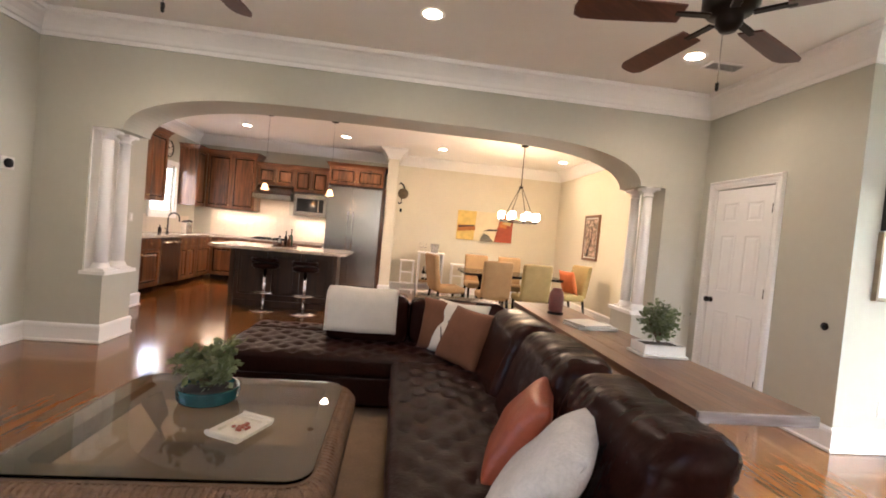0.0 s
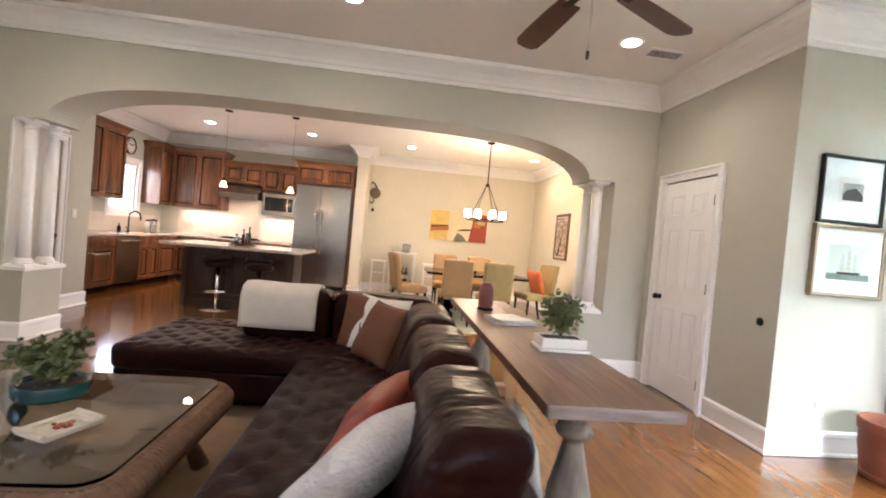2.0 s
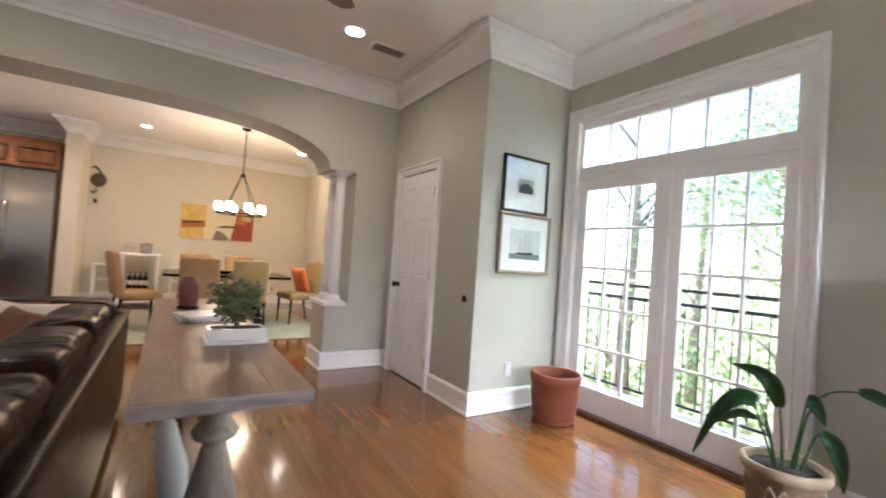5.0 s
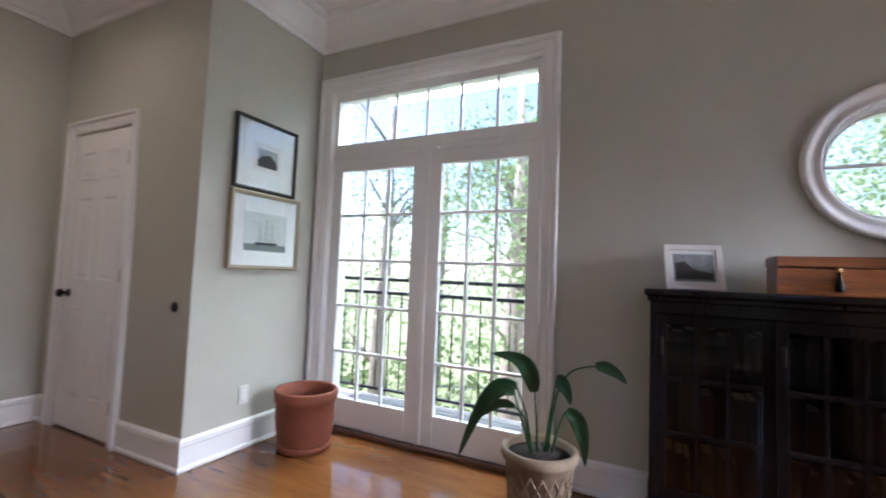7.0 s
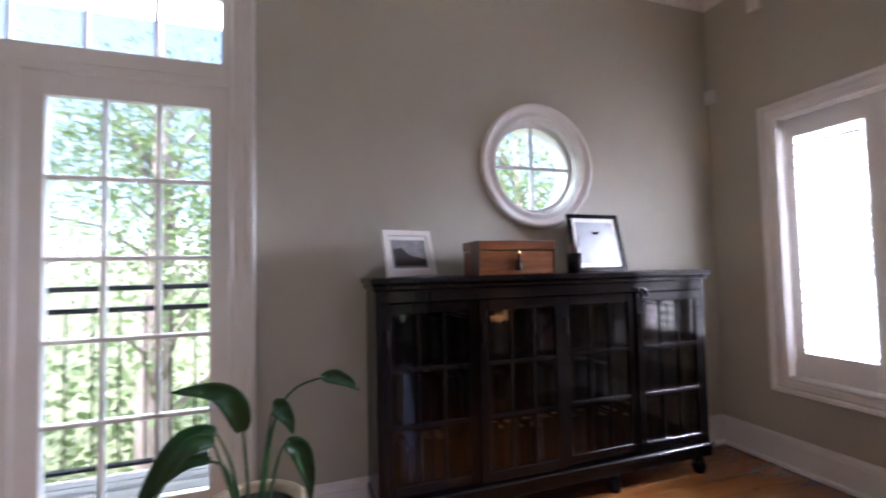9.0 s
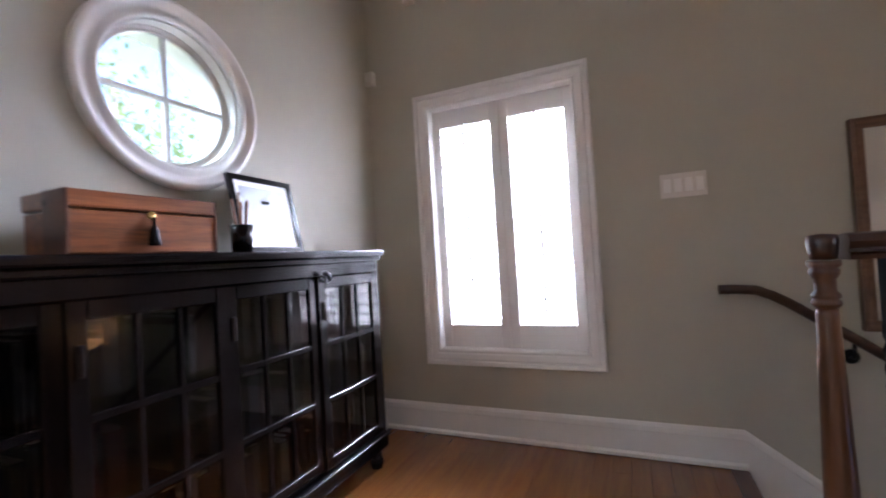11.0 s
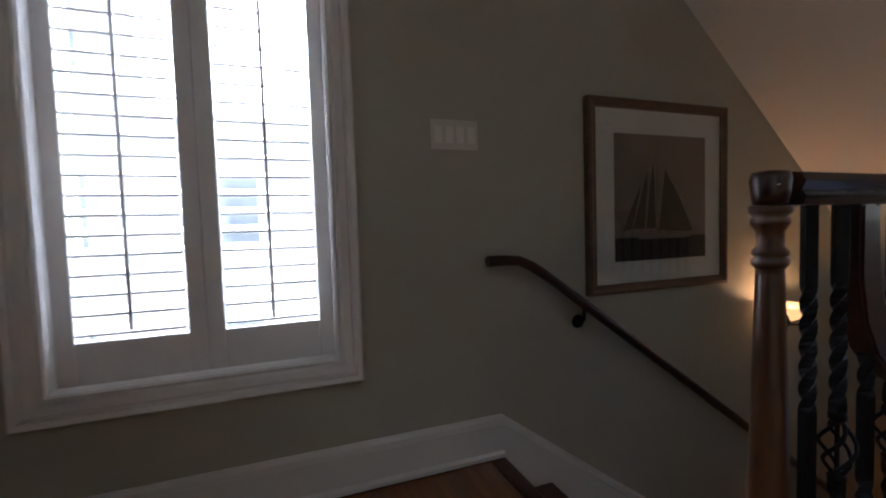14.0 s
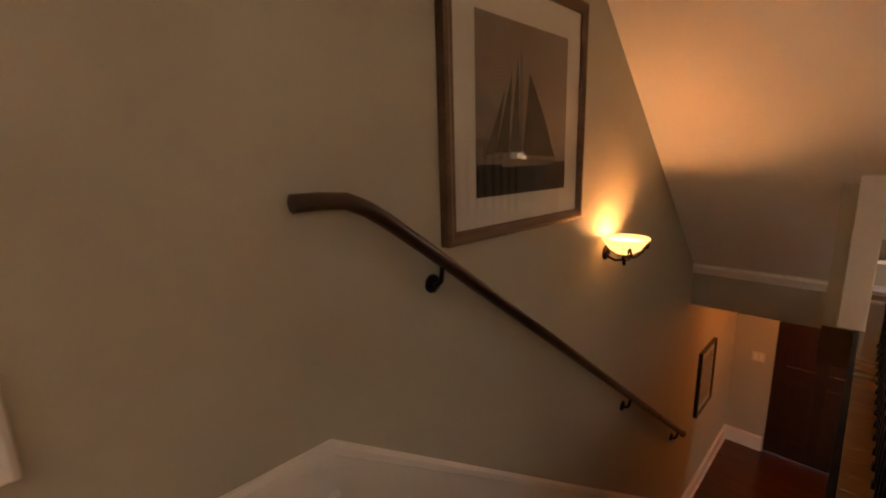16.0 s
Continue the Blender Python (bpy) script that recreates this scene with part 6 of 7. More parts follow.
# sink tap, crocks
fa = thing("kitchen_tap", (-4.1, 8.5, 0.915), "tall dark bronze gooseneck kitchen tap", "tap")
part("spout", tube([(0, 0, 0), (0, 0, 0.28)] + [(0.1 - 0.1 * math.cos(a), 0, 0.28 + 0.1 * math.sin(a)) for a in [0.4, 0.8, 1.2, 1.6, 2.0, 2.4, 2.8]] + [(0.2, 0, 0.22)], 0.014, 10), BRONZE, fa)
part("base", lathe([(0.03, 0), (0.028, 0.02), (0.016, 0.03)], 16), BRONZE, fa)
part("lever", tube([(0, -0.02, 0.05), (0, -0.09, 0.09)], 0.008, 8), BRONZE, fa)
so = thing("soap_dispenser", (-4.08, 8.2, 0.915), "small dark soap pump by the sink", "soap dispenser")
part("bottle", lathe([(0.03, 0), (0.03, 0.09), (0.01, 0.11), (0.01, 0.15)], 14), BRONZE, so)
for y, h, r, c in ((9.2, 0.22, 0.07, STEEL), (9.0, 0.2, 0.045, CERAM)):
    k = thing("kitchen_canister", (-4.05, y, 0.915), "upright canister on the worktop", "canister", "worktop canisters")
    part("body", lathe([(r, 0), (r, h), (r * 0.9, h + 0.01)], 20), c, k)
    part("lid", lathe([(r * 1.02, h + 0.01), (r * 1.02, h + 0.03), (0.015, h + 0.035), (0.015, h + 0.05), (0, h + 0.052)], 20), BRONZE, k)
# island
isl = thing("kitchen_island", (0, 0, 0), "dark stained kitchen island with panelled sides", "kitchen island")
part("body", box(-2.28, -0.78, 6.75, 7.5, 0.0, 0.88, 0.004, 1), CAB_D, isl)
for i in range(3):
    x0 = -2.24 + i * 0.49
    bm = moved(frame_ring(rect(x0, x0 + 0.47, 0.12, 0.86), rect(x0 + 0.06, x0 + 0.41, 0.19, 0.79), 0.0, 0.022), pose(0, 6.75, 0, 90, 0, 0))
    part("panel_frame", bm, CAB_D, isl)
    part("raised_panel", box(x0 + 0.09, x0 + 0.38, 6.735, 6.75, 0.22, 0.76, 0.007, 1), CAB_D, isl)
for x in (-2.3, -0.8):
    part("corner_post", box(x, x + 0.07, 6.7, 6.78, 0.0, 0.88, 0.01), CAB_D, isl)
part("plinth", box(-2.3, -0.76, 6.73, 7.52, 0.0, 0.1, 0.006, 1), CAB_D, isl)
top = [(-2.55, 6.5), (-2.35, 6.38), (-0.75, 6.38), (-0.58, 6.5), (-0.58, 7.6), (-2.55, 7.6)]
it = thing("island_worktop", (0, 0, 0.88), "pale granite island top with clipped corners", "worktop")
bm = prism(top, 0, 0.04, 2)
bmesh.ops.bevel(bm, geom=bm.edges[:], offset=0.008, segments=2, affect="EDGES")
part("slab", bm, GRAN, it)


def stool(x, y):
    s = thing("bar_stool", (x, y, 0), "chrome pedestal bar stool with a dark round seat", "bar stool", "bar stools at the island")
    part("base", lathe([(0.2, 0), (0.2, 0.012), (0.05, 0.03), (0.03, 0.05)], 28), CHROME, s)
    part("column", lathe([(0.025, 0.04), (0.025, 0.62)], 16), CHROME, s)
    part("footrest", tube([(0.15 * math.cos(a), -0.03 + 0.15 * math.sin(a), 0.27) for a in [radians(180 + 18 * i) for i in range(11)]], 0.01, 8), CHROME, s)
    part("footrest_arm", tube([(-0.15, -0.03, 0.27), (0.15, -0.03, 0.27)], 0.009, 8), CHROME, s)
    part("seat", lathe([(0.17, 0.62), (0.19, 0.64), (0.19, 0.67), (0.16, 0.695), (0, 0.7)], 28), LEATHER, s)
    part("backrest", tube([(0.17 * math.cos(a), 0.17 * math.sin(a) - 0.02, 0.75) for a in [radians(190 + 16 * i) for i in range(11)]], 0.025, 8), LEATHER, s)


stool(-1.72, 6.5)
stool(-1.13, 6.42)
tr = thing("serving_tray", (-1.62, 7.1, 0.92), "dark round tray holding bottles and jars", "tray")
part("dish", lathe([(0.16, 0), (0.19, 0.012), (0.2, 0.03), (0.19, 0.03), (0.17, 0.012)], 28), STAIR, tr)
for x, y, r, h, c in ((-1.7, 7.06, 0.035, 0.14, STEEL), (-1.62, 7.12, 0.025, 0.22, BRONZE), (-1.55, 7.05, 0.03, 0.16, CAB), (-1.54, 7.14, 0.027, 0.26, LEAF2)):
    b = thing("bottle", (x, y, 0.934), "small bottle standing on the island tray", "bottle", "bottles on the tray")
    part("body", lathe([(r, 0), (r, h * 0.6), (r * 0.4, h * 0.75), (r * 0.4, h)], 14), c, b)
    part("cap", lathe([(r * 0.45, h), (r * 0.45, h + 0.015), (0, h + 0.017)], 12), EBONY, b)
PEND = glow("amber_pendant_glass", (1.0, 0.5, 0.17), 0.9)
for x, y in ((-2.09, 7.4), (-1.03, 7.36)):
    p = thing("pendant_lamp", (x, y, CZ), "small amber glass pendant on a thin dark cord", "pendant lamp", "island pendants")
    part("canopy", lathe([(0.06, 0), (0.058, -0.015), (0.015, -0.025)], 20), BRONZE, p)
    part("cord", lathe([(0.0016, -0.02), (0.0016, -1.12)], 8), BRONZE, p)
    part("socket", lathe([(0.012, -1.08), (0.02, -1.12), (0.02, -1.14)], 12), BRONZE, p)
    part("shade", lathe([(0.02, -1.13), (0.035, -1.15), (0.06, -1.23), (0.055, -1.23), (0.03, -1.155)], 18), PEND, p)
    point_light("pendant_bulb", (x, y, CZ - 1.24), 0.4, WARM, 0.03)
cl = thing("wall_clock", (KX, 8.68, 2.5), "round white wall clock with a thin dark rim", "clock")
part("rim", moved(lathe([(0.16, 0), (0.16, 0.03), (0.145, 0.035), (0.14, 0.019)], 32, cap=False), pose(0, 0, 0, 0, 90, 0)), BRONZE, cl)
part("face", moved(lathe([(0.142, 0.0), (0.142, 0.019)], 32), pose(0, 0, 0, 0, 90, 0)), CERAM, cl)
for i in range(12):
    a = math.pi * i / 6
    part("hour_mark", moved(box(0.02, 0.023, -0.006, 0.006, 0.1, 0.125), pose(0, 0, 0, 30 * i, 0, 0)), EBONY, cl)
part("hour_hand", moved(box(0.024, 0.027, -0.006, 0.006, 0, 0.07), pose(0, 0, 0, 50, 0, 0)), EBONY, cl)
part("minute_hand", moved(box(0.027, 0.03, -0.004, 0.004, 0, 0.105), pose(0, 0, 0, -60, 0, 0)), EBONY, cl)
for x, y in ((-0.99, 8.5), (-2.81, 8.45)):
    can(x, y, 16.0, (1.0, 0.77, 0.56))
# The last two are unseen behind the arch, added to light the dining room.
for x, y in ((0.9, 8.65), (3.4, 8.6), (0.9, 6.2), (3.2, 6.0)):
    can(x, y, 3.6, (1.0, 0.74, 0.46))
for x, y in ((-2.9, 7.3),):
    vn = copy_thing(vent, pose(x, y, CZ))
# nook door
nd = tagged(new("door_3"), "closed white panel door beside the kitchen", "", "", "structure")
nd.location = (-3.31, 5.335, 0.012)
nd.rotation_euler = (0, 0, math.pi)
panel_door(nd, 0.76, 2.03, 0.04, [(0.22, 0.82), (1.0, 1.58), (1.7, 1.9)], 2, 0.115, TRIM, -1)
bm = lathe([(0.028, 0), (0.028, 0.006), (0.01, 0.01), (0.01, 0.03), (0.026, 0.036), (0.03, 0.05), (0.024, 0.064), (0.0, 0.068)], 18)
part("door_knob", moved(bm, pose(0, -0.3, 0.91, 0, -90, 0)), BRONZE, nd)
structure("door_casing_nook", rect_casing(0, -3.3, 1, 4.95, 5.72, 0.0, 2.05, 0.085, False), TRIM)
plate("light_switch", pose(-3.3, 5.98, 1.2, 0, 0, 90), 0.08, 0.115, (0,), "white light switch by the kitchen", "switch")

# ---- dining room ----
DRUG = mat("pale_green_rug", (0.36, 0.35, 0.24), 0.95, vary=0.15, scale=6, bump=0.4, bump_scale=150)
solid("dining_rug", box(0.9, 3.4, 6.0, 8.8, 0.002, 0.012, 0.004, 1), DRUG, "pale sage rug under the dining table", "rug")
dt = thing("dining_table", (2.15, 7.4, 0.012), "dark wooden dining table on a heavy pedestal", "dining table")
bm = prism(rounded_rect(-0.85, 0.85, -0.52, 0.52, 0.12), 0.71, 0.75, 2)
part("tabletop", bm, EBONY, dt)
for s in (-1, 1):
    part("pedestal", tube([(s * 0.45, 0, 0.71), (s * 0.5, 0, 0.4), (s * 0.42, 0, 0.1)], 0.1, 12, [0.14, 0.08, 0.12]), EBONY, dt)
    part("foot", box(s * 0.42 - 0.06, s * 0.42 + 0.06, -0.35, 0.35, 0, 0.1, 0.03), EBONY, dt)
UPH = mat("tan_chair_fabric", (0.37, 0.225, 0.105), 0.9, vary=0.1, scale=10, bump=0.3, bump_scale=150, spec=0.2)
UPG = mat("gold_green_fabric", (0.35, 0.25, 0.105), 0.85, vary=0.15, scale=10, bump=0.3, bump_scale=150, spec=0.2)


def dining_chair(x, y, turn, fabric, label):
    c = thing("dining_chair", (x, y, 0.012), label, "chair", "chairs round the dining table", turn)
    part("seat", soft_box(-0.24, 0.24, -0.24, 0.24, 0.38, 0.49, 0.04, 5, 0.004, x), fabric, c)
    bm = soft_box(-0.23, 0.23, -0.05, 0.05, 0.42, 1.0, 0.035, 7, 0.004, y)
    for v in bm.verts:
        v.co.y -= 0.23 + (v.co.z - 0.42) * 0.16
    part("backrest", bm, fabric, c)
    for sx in (-0.2, 0.2):
        part("leg", tube([(sx, 0.2, 0.39), (sx, 0.21, 0.0)], 0.02, 6, [0.024, 0.016]), EBONY, c)
        part("leg", tube([(sx, -0.22, 0.42), (sx, -0.26, 0.2), (sx, -0.31, 0.0)], 0.02, 6, [0.024, 0.02, 0.016]), EBONY, c)


T1, T2 = "high-backed dining chair in tan fabric", "high-backed dining chair in gold-green fabric"
dining_chair(1.72, 6.72, 0, UPH, T1 + " with its back to the arch")
dining_chair(2.33, 6.68, 0, UPG, T2 + " with its back to the arch")
dining_chair(1.75, 8.1, 180, UPH, T1 + " across the table")
dining_chair(2.42, 8.1, 180, UPH, T1 + " across the table")
dining_chair(1.05, 7.15, -75, UPH, T1 + " pulled out at the table end")
dining_chair(3.18, 7.3, 105, UPG, T2 + " with an orange cushion")
PIL_O = mat("orange_cushion", (0.5, 0.12, 0.03), 0.8, vary=0.15, scale=10)
ob = solid("chair_cushion", cushion(0.43, 0.43, 0.11, 0.4, 12), PIL_O, "burnt orange cushion on a dining chair", "cushion")
ob.matrix_world = pose(3.22, 7.31, 0.70, 0, 72, 15)
rd = solid("table_runner_dish", lathe([(0.09, 0), (0.13, 0.03), (0.12, 0.03), (0.08, 0.008)], 24), EBONY, "small dark dish on the dining table", "dish")
rd.location = (2.1, 7.5, 0.762)
# chandelier
ch = thing("chandelier", (2.26, 7.5, CZ), "iron ring chandelier with glowing glass cups", "chandelier")
part("canopy", lathe([(0.07, 0), (0.068, -0.02), (0.02, -0.035)], 24), BRONZE, ch)
part("stem", lathe([(0.009, -0.03), (0.009, -0.74)], 10), BRONZE, ch)
part("hub", lathe([(0.012, -0.72), (0.035, -0.73), (0.035, -0.76), (0.012, -0.77)], 16), BRONZE, ch)
part("ring", tube([(0.33 * math.cos(a), 0.33 * math.sin(a), -1.36) for a in [2 * math.pi * i / 36 for i in range(37)]], 0.011, 8), BRONZE, ch)
CUP = glow("lit_glass_cup", (1.0, 0.80, 0.52), 3.5)
for i in range(4):
    a = math.pi / 4 + i * math.pi / 2
    part("rod", tube([(0.025 * math.cos(a), 0.025 * math.sin(a), -0.75), (0.33 * math.cos(a), 0.33 * math.sin(a), -1.36)], 0.006, 8), BRONZE, ch)
for i in range(8):
    a = math.pi * i / 4 + 0.2
    x, y = 0.33 * math.cos(a), 0.33 * math.sin(a)
    part("socket", lathe([(0.02, -1.36), (0.03, -1.34), (0.03, -1.33)], 12, (x, y, 0)), BRONZE, ch)
    part("glass_cup", lathe([(0.025, -1.33), (0.045, -1.315), (0.055, -1.28), (0.056, -1.245), (0.047, -1.2), (0.042, -1.2), (0.05, -1.245), (0.04, -1.305)], 18, (x, y, 0)), CUP, ch)
point_light("chandelier_lamp", (2.26, 7.5, CZ - 1.1), 8, (1.0, 0.74, 0.44), 0.3)
# abstract painting
pt = thing("painting", (2.155, YD - 0.001, 1.623), "wide abstract painting in yellow, white and red on canvas", "painting")
part("canvas", box(-0.66, 0.66, -0.035, 0, -0.34, 0.34, 0.003, 1), mat("cream_canvas", (0.74, 0.63, 0.40), 0.8, vary=0.1, scale=4, bump=0.3, bump_scale=90), pt)
for k, (poly, c) in enumerate((([(-0.655, -0.335), (-0.25, -0.335), (-0.22, 0.335), (-0.655, 0.335)], (0.70, 0.48, 0.12)), ([(-0.64, -0.15), (-0.22, -0.1), (-0.24, 0.02), (-0.64, 0.0)], (0.42, 0.13, 0.015)), ([(-0.62, -0.06), (-0.25, -0.01), (-0.25, 0.02), (-0.62, -0.02)], (0.05, 0.025, 0.015)), ([(0.24, -0.335), (0.655, -0.335), (0.655, 0.3), (0.36, 0.335), (0.3, 0.0)], (0.36, 0.06, 0.02)), ([(0.34, 0.02), (0.5, 0.0), (0.55, 0.3), (0.4, 0.33)], (0.52, 0.17, 0.03)), ([(-0.1, -0.335), (0.22, -0.33), (0.1, -0.2), (-0.02, -0.15)], (0.2, 0.17, 0.13)), ([(-0.05, -0.1), (0.3, -0.08), (0.34, -0.04), (0.1, -0.05)], (0.06, 0.04, 0.03)), ([(0.4, 0.1), (0.6, 0.06), (0.62, 0.16), (0.46, 0.2)], (0.62, 0.42, 0.18)))):
    part("painted_patch", flat(poly, -0.0352 - 0.0012 * k, 0.001), mat("oil_paint", c, 0.6, vary=0.2, scale=9), pt)
p5 = picture("framed_blossom_print", pose(XD - 0.001, 8.0, 1.54, 0, 0, -90), 0.62, 0.88, 0.05, 0.035, CAB, 0.1, "blossom branch print in a dark red-brown frame")
part("printed_ground", flat(rect(-0.24, 0.24, -0.37, 0.37), -0.0235), mat("grey_print_ground", (0.17, 0.11, 0.08), 0.8, vary=0.2, scale=6), p5)
bm = bmesh.new()
rnd = random.Random(9)
for i in range(110):
    x, z, r = rnd.uniform(-0.22, 0.22), rnd.uniform(-0.34, 0.35), rnd.uniform(0.012, 0.036)
    merge(bm, flat([(x + r * math.cos(a), z + r * math.sin(a)) for a in [1.05 * k for k in range(6)]], -0.0248 - 0.0002 * (i % 6), 0.0008))
part("printed_blossom", bm, mat("pale_blossom", (0.6, 0.42, 0.34), 0.8, vary=0.25, scale=30), p5)
part("printed_branch", flat([(-0.16, -0.36), (-0.08, -0.36), (-0.02, -0.18), (0.06, 0.02), (0.03, 0.2), (0.012, 0.2), (0.035, 0.03), (-0.06, -0.16)], -0.0268), INK, p5)
# white shelf, stools, wall ornament
su = thing("white_side_shelf", (0.93, 9.55, 0), "open white side shelf with a wooden shelf and wine bottles", "shelf")
for x in (-0.28, 0.24):
    part("side", box(x, x + 0.04, -0.2, 0.2, 0, 0.9, 0.003, 1), TRIM, su)
part("top", box(-0.3, 0.3, -0.21, 0.21, 0.9, 0.935, 0.004, 1), TRIM, su)
part("shelf", box(-0.24, 0.24, -0.19, 0.2, 0.28, 0.31), UPH, su)
part("shelf", box(-0.24, 0.24, -0.19, 0.2, 0.05, 0.08), TRIM, su)
for i in range(4):
    b = thing("wine_bottle", (0.79 + i * 0.08, 9.5, 0.31), "dark wine bottle standing on the white shelf", "bottle", "wine bottles")
    part("glass", lathe([(0.036, 0), (0.038, 0.18), (0.014, 0.24), (0.014, 0.3)], 14), BLACKG, b)
    part("label_band", lathe([(0.0385, 0.06), (0.0392, 0.14)], 14, cap=False), PAGE, b)
ib = thing("ice_bucket", (1.0, 9.55, 0.935), "steel ice bucket on the white shelf", "bucket")
part("pail", lathe([(0.08, 0), (0.1, 0.18), (0.105, 0.185), (0.095, 0.18), (0.075, 0.01)], 22), STEEL, ib)
for x in (0.7, 0.78):
    g = thing("wine_glass", (x, 9.55, 0.935), "clear stemmed wine glass on the white shelf", "glass", "wine glasses")
    part("bowl", lathe([(0.035, 0), (0.006, 0.006), (0.005, 0.08), (0.03, 0.1), (0.038, 0.14), (0.032, 0.19)], 14, cap=False), PANE, g)
for x in (0.42, 1.55):
    w = thing("step_stool", (x, 9.5, 0), "white ladder-sided step stool against the wall", "stool", "white stools")
    for sx in (-0.15, 0.12):
        part("leg", box(sx, sx + 0.03, -0.14, -0.11, 0, 0.7, 0.003, 1), TRIM, w)
        part("leg", box(sx, sx + 0.03, 0.11, 0.14, 0, 0.7, 0.003, 1), TRIM, w)
    for z in (0.22, 0.45):
        part("rung", box(-0.12, 0.12, -0.135, -0.115, z, z + 0.03), TRIM, w)
    part("step", box(-0.16, 0.16, -0.15, 0.15, 0.7, 0.725, 0.003, 1), TRIM, w)
wo = thing("wall_ornament", (0.2, YD, 2.2), "dark scrolled iron wall ornament with a bronze disc", "wall ornament")
part("disc", moved(lathe([(0.11, 0), (0.12, 0.02), (0.1, 0.03), (0, 0.035)], 24), pose(0, 0, 0, 90, 0, 0)), mat("aged_bronze", (0.14, 0.10, 0.06), 0.45, 0.7, 0.4, 20), wo)
for s in (-1, 1):
    part("scroll", tube([(0.03 * s, -0.02, s * 0.12), (-0.02, -0.02, s * 0.2), (-0.07, -0.02, s * 0.24), (-0.1, -0.02, s * 0.2)], 0.016, 8), IRON, wo)
part("pendant_piece", box(-0.05, 0.0, -0.02, 0, -0.42, -0.34, 0.006, 1), IRON, wo)
# Window out of view, added to let daylight in from the dining side.
structure("window_casing_dining", rect_casing(0, XD, -1, 5.2, 6.3, 0.7, 2.4, 0.1), TRIM)
dn = tagged(new("window_5"), "unseen dining room window with white bars, added for daylight", "", "", "structure")
dn.location = (XD + 0.06, 0, 0)
glazed_leaf(dn, 5.2, 6.3, 0.7, 2.4, 4, 3, 0.05, 0.05, 0.06, "sash")

# ---- outside ----
GRASS = mat("lawn", (0.17, 0.20, 0.09), 0.9, vary=0.4, scale=3, bump=0.6, bump_scale=30)
DECK = wood("grey_deck_wood", (0.16, 0.15, 0.135), (0.26, 0.245, 0.22), 0.7, 1.0, 1, 0.3)
bm = bmesh.new()
quad_box(bm, -400, 400, -400, 400, -2.95, -2.9)
structure("ground", bm, GRASS, "bright lawn below the house")
bm = bmesh.new()
for i in range(7):
    quad_box(bm, XF + 0.24 + i * 0.125, XF + 0.355 + i * 0.125, -1.0, 4.2, -0.1, -0.06)
structure("balcony_deck", bm, DECK, "grey boards of the balcony outside the french doors")
br = thing("balcony_railing", (5.28, 1.6, -0.06), "black iron balcony railing with two top bars", "railing")
for z, r in ((0.12, 0.01), (1.015, 0.016), (1.14, 0.016)):
    part("rail", box(-0.02, 0.02, -2.6, 2.6, z - r, z + r, 0.003, 1), IRON, br)
for i in range(41):
    part("picket", box(-0.0045, 0.0045, -2.6 + i * 0.13 - 0.0045, -2.6 + i * 0.13 + 0.0045, 0.12, 1.015), IRON, br)
for y in (-2.6, 2.6):
    part("post", box(-0.03, 0.03, y - 0.03, y + 0.03, 0.0, 1.16, 0.004, 1), IRON, br)
TRUNK = mat("tree_bark", (0.26, 0.22, 0.19), 0.95, vary=0.35, scale=6, bump=1.0, bump_scale=14, stretch=(3, 3, 0.5))
CROWNL = mat("sunlit_tree_leaf", (0.15, 0.21, 0.10), 0.5, vary=0.35, scale=0.8)


def let_light_through(m, colour, share):
    """Adds the light that thin leaves pass on from behind."""
    n, l = m.node_tree.nodes, m.node_tree.links
    tr, mx = n.new("ShaderNodeBsdfTranslucent"), n.new("ShaderNodeMixShader")
    tr.inputs[0].default_value = (*colour, 1)
    mx.inputs[0].default_value = share
    l.new(n["Principled BSDF"].outputs[0], mx.inputs[1])
    l.new(tr.outputs[0], mx.inputs[2])
    l.new(mx.outputs[0], n["Material Output"].inputs[0])


let_light_through(CROWNL, (0.34, 0.46, 0.16), 0.5)


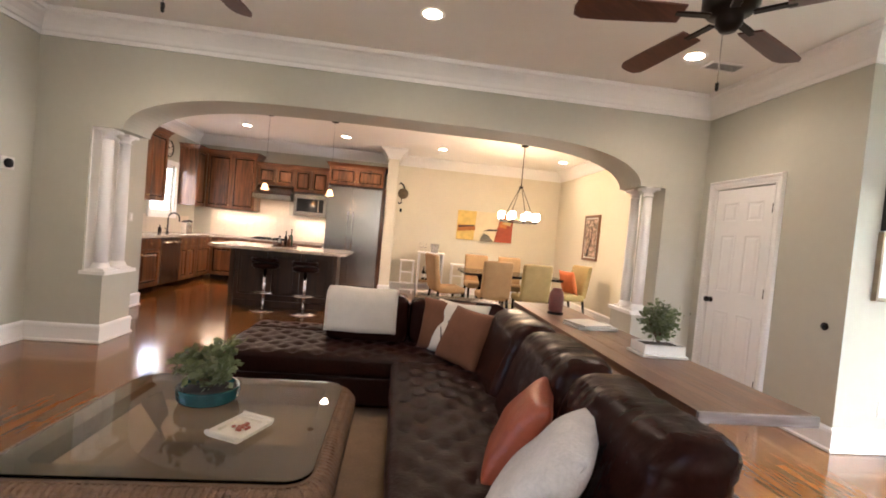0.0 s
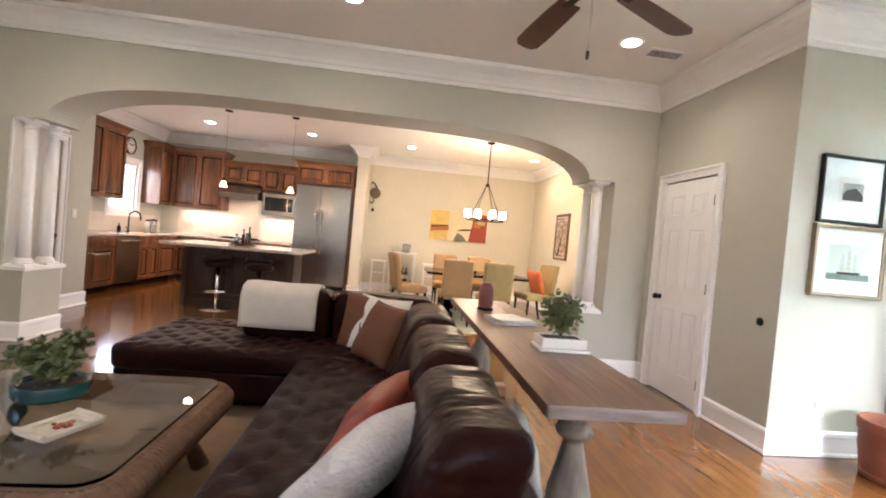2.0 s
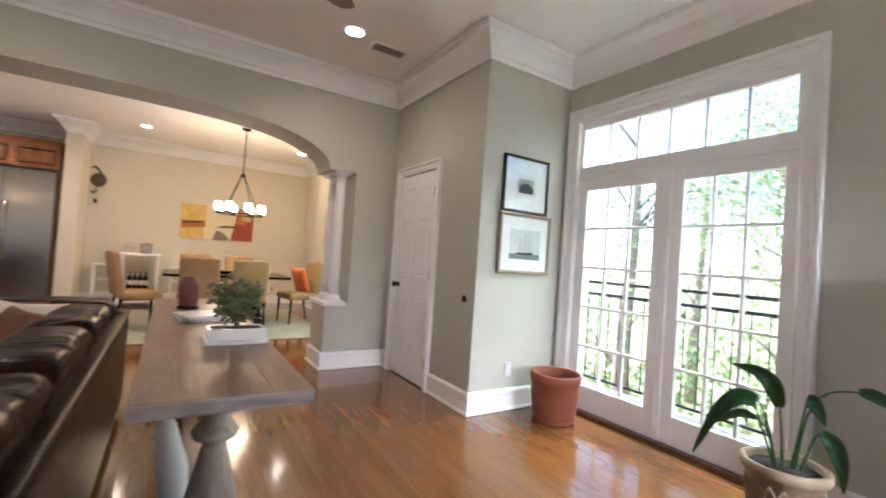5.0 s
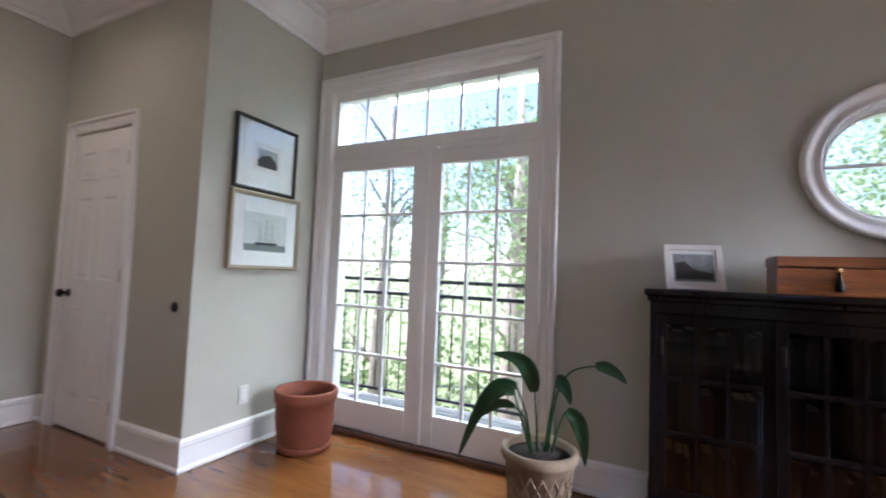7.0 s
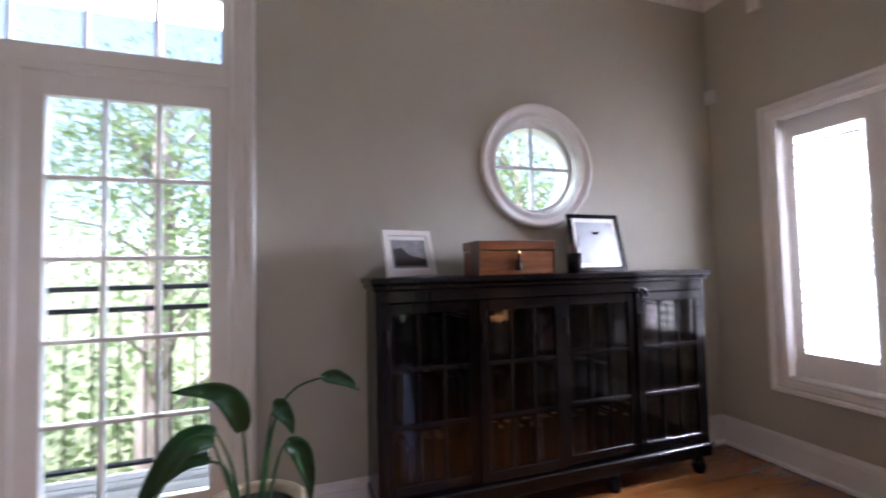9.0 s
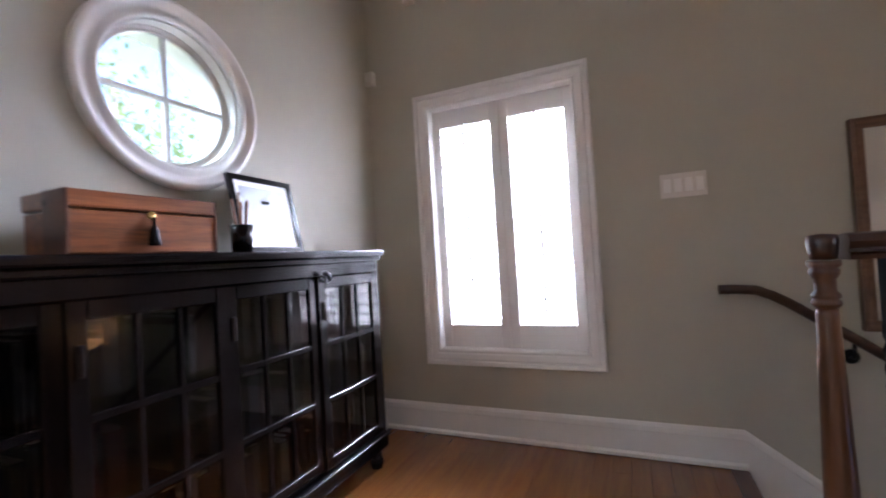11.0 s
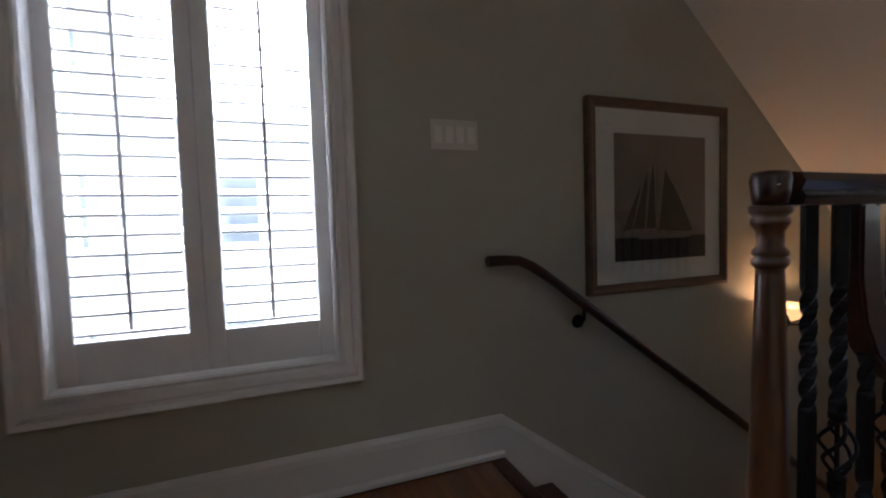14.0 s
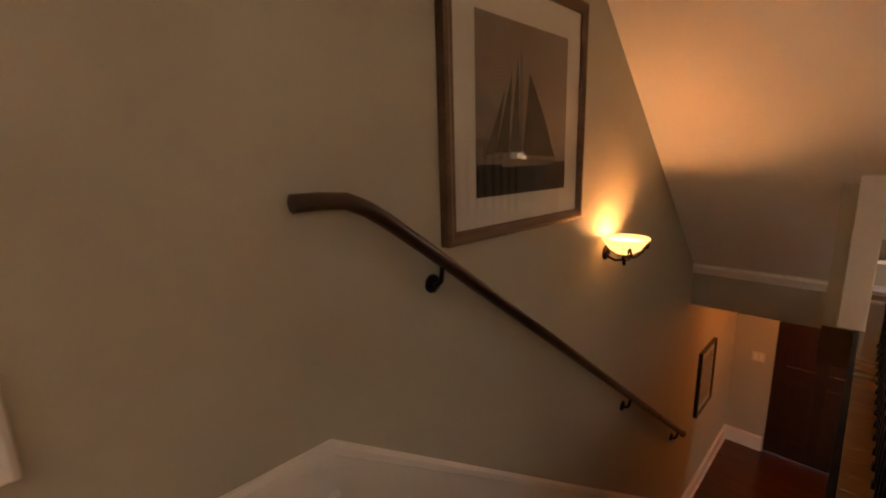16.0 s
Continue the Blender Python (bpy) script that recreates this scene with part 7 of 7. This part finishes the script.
def tree(x, y, h, spread, seed, n=2600, trunk=0.16, low=0.25, base=-2.9):
    rnd = random.Random(seed)
    t = thing("tree", (x, y, base), "leafy broad-crowned tree behind the house", "tree", "trees in the garden")
    lean = rnd.uniform(-0.3, 0.3)
    bm = tube([(0, 0, 0), (lean * 0.3, 0.05, h * 0.3), (lean, -0.05, h * 0.6), (lean * 1.3, 0, h * 0.92)], 0.1, 10, [trunk * 1.25, trunk, trunk * 0.7, trunk * 0.2])
    tips = []
    for i in range(11):
        z = h * rnd.uniform(low + 0.05, 0.85)
        a = rnd.uniform(0, 6.28)
        r = spread * rnd.uniform(0.5, 1.0) * (1.1 - 0.5 * z / h)
        tip = Vector((lean * z / h + r * math.cos(a), r * math.sin(a), z + rnd.uniform(0.1, 0.9)))
        merge(bm, tube([(lean * z / h * 0.8, 0, z - 0.3), tip * 0.5 + Vector((0, 0, z * 0.5 + 0.1)), tip], 0.05, 6, [trunk * 0.26, trunk * 0.13, 0.008]))
        tips.append(tip)
    part("trunk", bm, TRUNK, t)
    verts, faces = [], []
    for i in range(n):
        c = rnd.choice(tips).lerp(Vector((0, 0, h * 0.7)), rnd.uniform(-0.1, 0.6)) + Vector([rnd.gauss(0, spread * 0.22) for _ in range(3)])
        d = Vector([rnd.gauss(0, 1) for _ in range(3)]).normalized()
        s = d.orthogonal().normalized()
        L = rnd.uniform(0.06, 0.14)
        k = len(verts)
        verts += [c, c + d * L * 0.5 + s * L * 0.3, c + d * L, c + d * L * 0.5 - s * L * 0.3]
        faces.append((k, k + 1, k + 2, k + 3))
    me = bpy.data.meshes.new("crown")
    me.from_pydata([tuple(v) for v in verts], [], faces)
    me.materials.append(CROWNL)
    ob = new("crown", me)
    ob.parent = t


for i, (x, y, h, s) in enumerate(((8.6, 2.4, 8.0, 1.9), (10.5, 0.6, 7.0, 2.2), (9.5, 5.6, 8.5, 2.3), (12.5, 3.4, 9, 2.8), (13.0, -1.8, 8, 2.6), (10.0, -3.4, 7.5, 2.2), (16, 7.5, 10, 3.2), (17, 0.5, 10, 3.3), (15.5, -6, 9.5, 3.2), (12, 9.5, 9, 2.8))):
    tree(x, y, h, s, 40 + i, 4600, 0.16 if i else 0.2, 0.2)
SHRUB = mat("hedge_leaf", (0.13, 0.17, 0.08), 0.6, vary=0.4, scale=2)
let_light_through(SHRUB, (0.30, 0.42, 0.15), 0.5)
rnd = random.Random(77)
verts, faces = [], []
for i in range(8000):
    a, b = rnd.uniform(-9, 14), rnd.gauss(0, 0.5)
    c = Vector((11.2 + b + 0.8 * math.sin(a * 0.7), a, -2.9 + rnd.uniform(0, 1) ** 0.8 * (2.4 + 0.6 * math.sin(a * 1.7))))
    d = Vector([rnd.gauss(0, 1) for _ in range(3)]).normalized()
    s = d.orthogonal().normalized()
    L = rnd.uniform(0.1, 0.24)
    k = len(verts)
    verts += [c, c + d * L * 0.5 + s * L * 0.3, c + d * L, c + d * L * 0.5 - s * L * 0.3]
    faces.append((k, k + 1, k + 2, k + 3))
me = bpy.data.meshes.new("hedge")
me.from_pydata([tuple(v) for v in verts], [], faces)
me.materials.append(SHRUB)
tagged(new("hedge", me), "dense uneven green hedge along the garden", "hedge", "", "stuff")

SIDING = mat("white_house_siding", (0.74, 0.74, 0.72), 0.7, vary=0.05, scale=1)
WINB = mat("house_window_glass", (0.26, 0.30, 0.33), 0.15, vary=0.2, scale=2)
ROOF = mat("grey_shingles", (0.14, 0.13, 0.125), 0.9, vary=0.25, scale=12, bump=0.5, bump_scale=30)
hs = thing("neighbour_house", (3.5, -9.0, -2.9), "white sided neighbouring house in bright sunlight", "house")
bm = box(-7, 7, -6, 0, 0, 9.0)
for i in range(45):
    quad_box(bm, -7.0, 7.0, 0.0, 0.018, i * 0.2, i * 0.2 + 0.19)
part("wall", bm, SIDING, hs)
part("roof", prism([(-7.5, 9.0), (7.5, 9.0), (0, 12.4)], -6.4, 0.5, 1), ROOF, hs)
for x in (-4.5, -1.6, 0.6, 3.2, 5.4):
    for z in (0.9, 3.6, 6.6):
        w = part("window", frame_ring(rect(x - 0.5, x + 0.5, 0, 1.5), rect(x - 0.42, x + 0.42, 0.08, 1.42), 0.0, 0.05), TRIM, hs)
        w.data.transform(Matrix.Translation((0, 0.02, z)) @ Matrix.Rotation(radians(90), 4, "X"))
        part("pane", box(x - 0.42, x + 0.42, 0.02, 0.03, z + 0.08, z + 1.42), WINB, w)

# ---- oak boards ----
PW, PT = 0.083, 0.012
rnd = random.Random(21)
shapes = {}
sf = bpy.data.objects["floor"]
rest_v, rest_f = [], []
count = 0


def plank_mesh(w, l):
    key = (round(w, 3), round(l, 1))
    if key not in shapes:
        me = bpy.data.meshes.new("plank")
        bm = box(-key[0] / 2 + 0.0001, key[0] / 2 - 0.0001, -key[1] / 2 + 0.0001, key[1] / 2 - 0.0001, -PT, 0.0, 0.0006, 1)
        bm.to_mesh(me)
        bm.free()
        me.materials.append(OAK_P)
        shapes[key] = me
    return shapes[key]


def lay(x0, x1, y0, y1, near):
    global count
    nx_ = int(round((x1 - x0) / PW))
    pw = (x1 - x0) / nx_
    for i in range(nx_):
        xc = x0 + (i + 0.5) * pw
        y = y0
        first = True
        while y < y1 - 1e-6:
            l = round(rnd.choice((0.6, 0.8, 1.0, 1.2, 1.4)) * (rnd.choice((0.3, 0.7, 1)) if first else 1), 1)
            l = max(l, 0.2)
            first = False
            e_ = min(y + l, y1)
            if y1 - e_ < 0.2:
                e_ = y1
            yc = (y + e_) / 2
            if near(xc, yc) and count < 300:
                ob = new("plank", plank_mesh(pw, round(e_ - y, 1)))
                ob.parent = sf
                ob.location = (xc, yc, 0)
                ob.scale = (1, (e_ - y) / round(e_ - y, 1), 1)
                count += 1
            else:
                k = len(rest_v)
                a, b, c, d = xc - pw / 2 + 0.0002, xc + pw / 2 - 0.0002, y + 0.0002, e_ - 0.0002
                rest_v.extend(((a, c, 0), (b, c, 0), (b, d, 0), (a, d, 0), (a, c, -PT), (b, c, -PT), (b, d, -PT), (a, d, -PT)))
                rest_f.extend(((k, k + 1, k + 2, k + 3), (k, k + 4, k + 5, k + 1), (k + 1, k + 5, k + 6, k + 2), (k + 2, k + 6, k + 7, k + 3), (k + 3, k + 7, k + 4, k)))
            y = e_


lay(1.2, XF, YR, YP, lambda x, y: True)
lay(2.498, XF, YW, YR, lambda x, y: True)
lay(1.2, XC, YP, YA2, lambda x, y: x > 1.9)
lay(XL, 1.2, YR, YA2, lambda x, y: False)
lay(KX, XD, YA2, YD, lambda x, y: False)
me = bpy.data.meshes.new("floor_boards")
me.from_pydata(rest_v, [], rest_f)
me.materials.append(OAK)
ob = tagged(new("floor_boards", me), "polished oak floor boards", "", "", "stuff")
ob.parent = sf
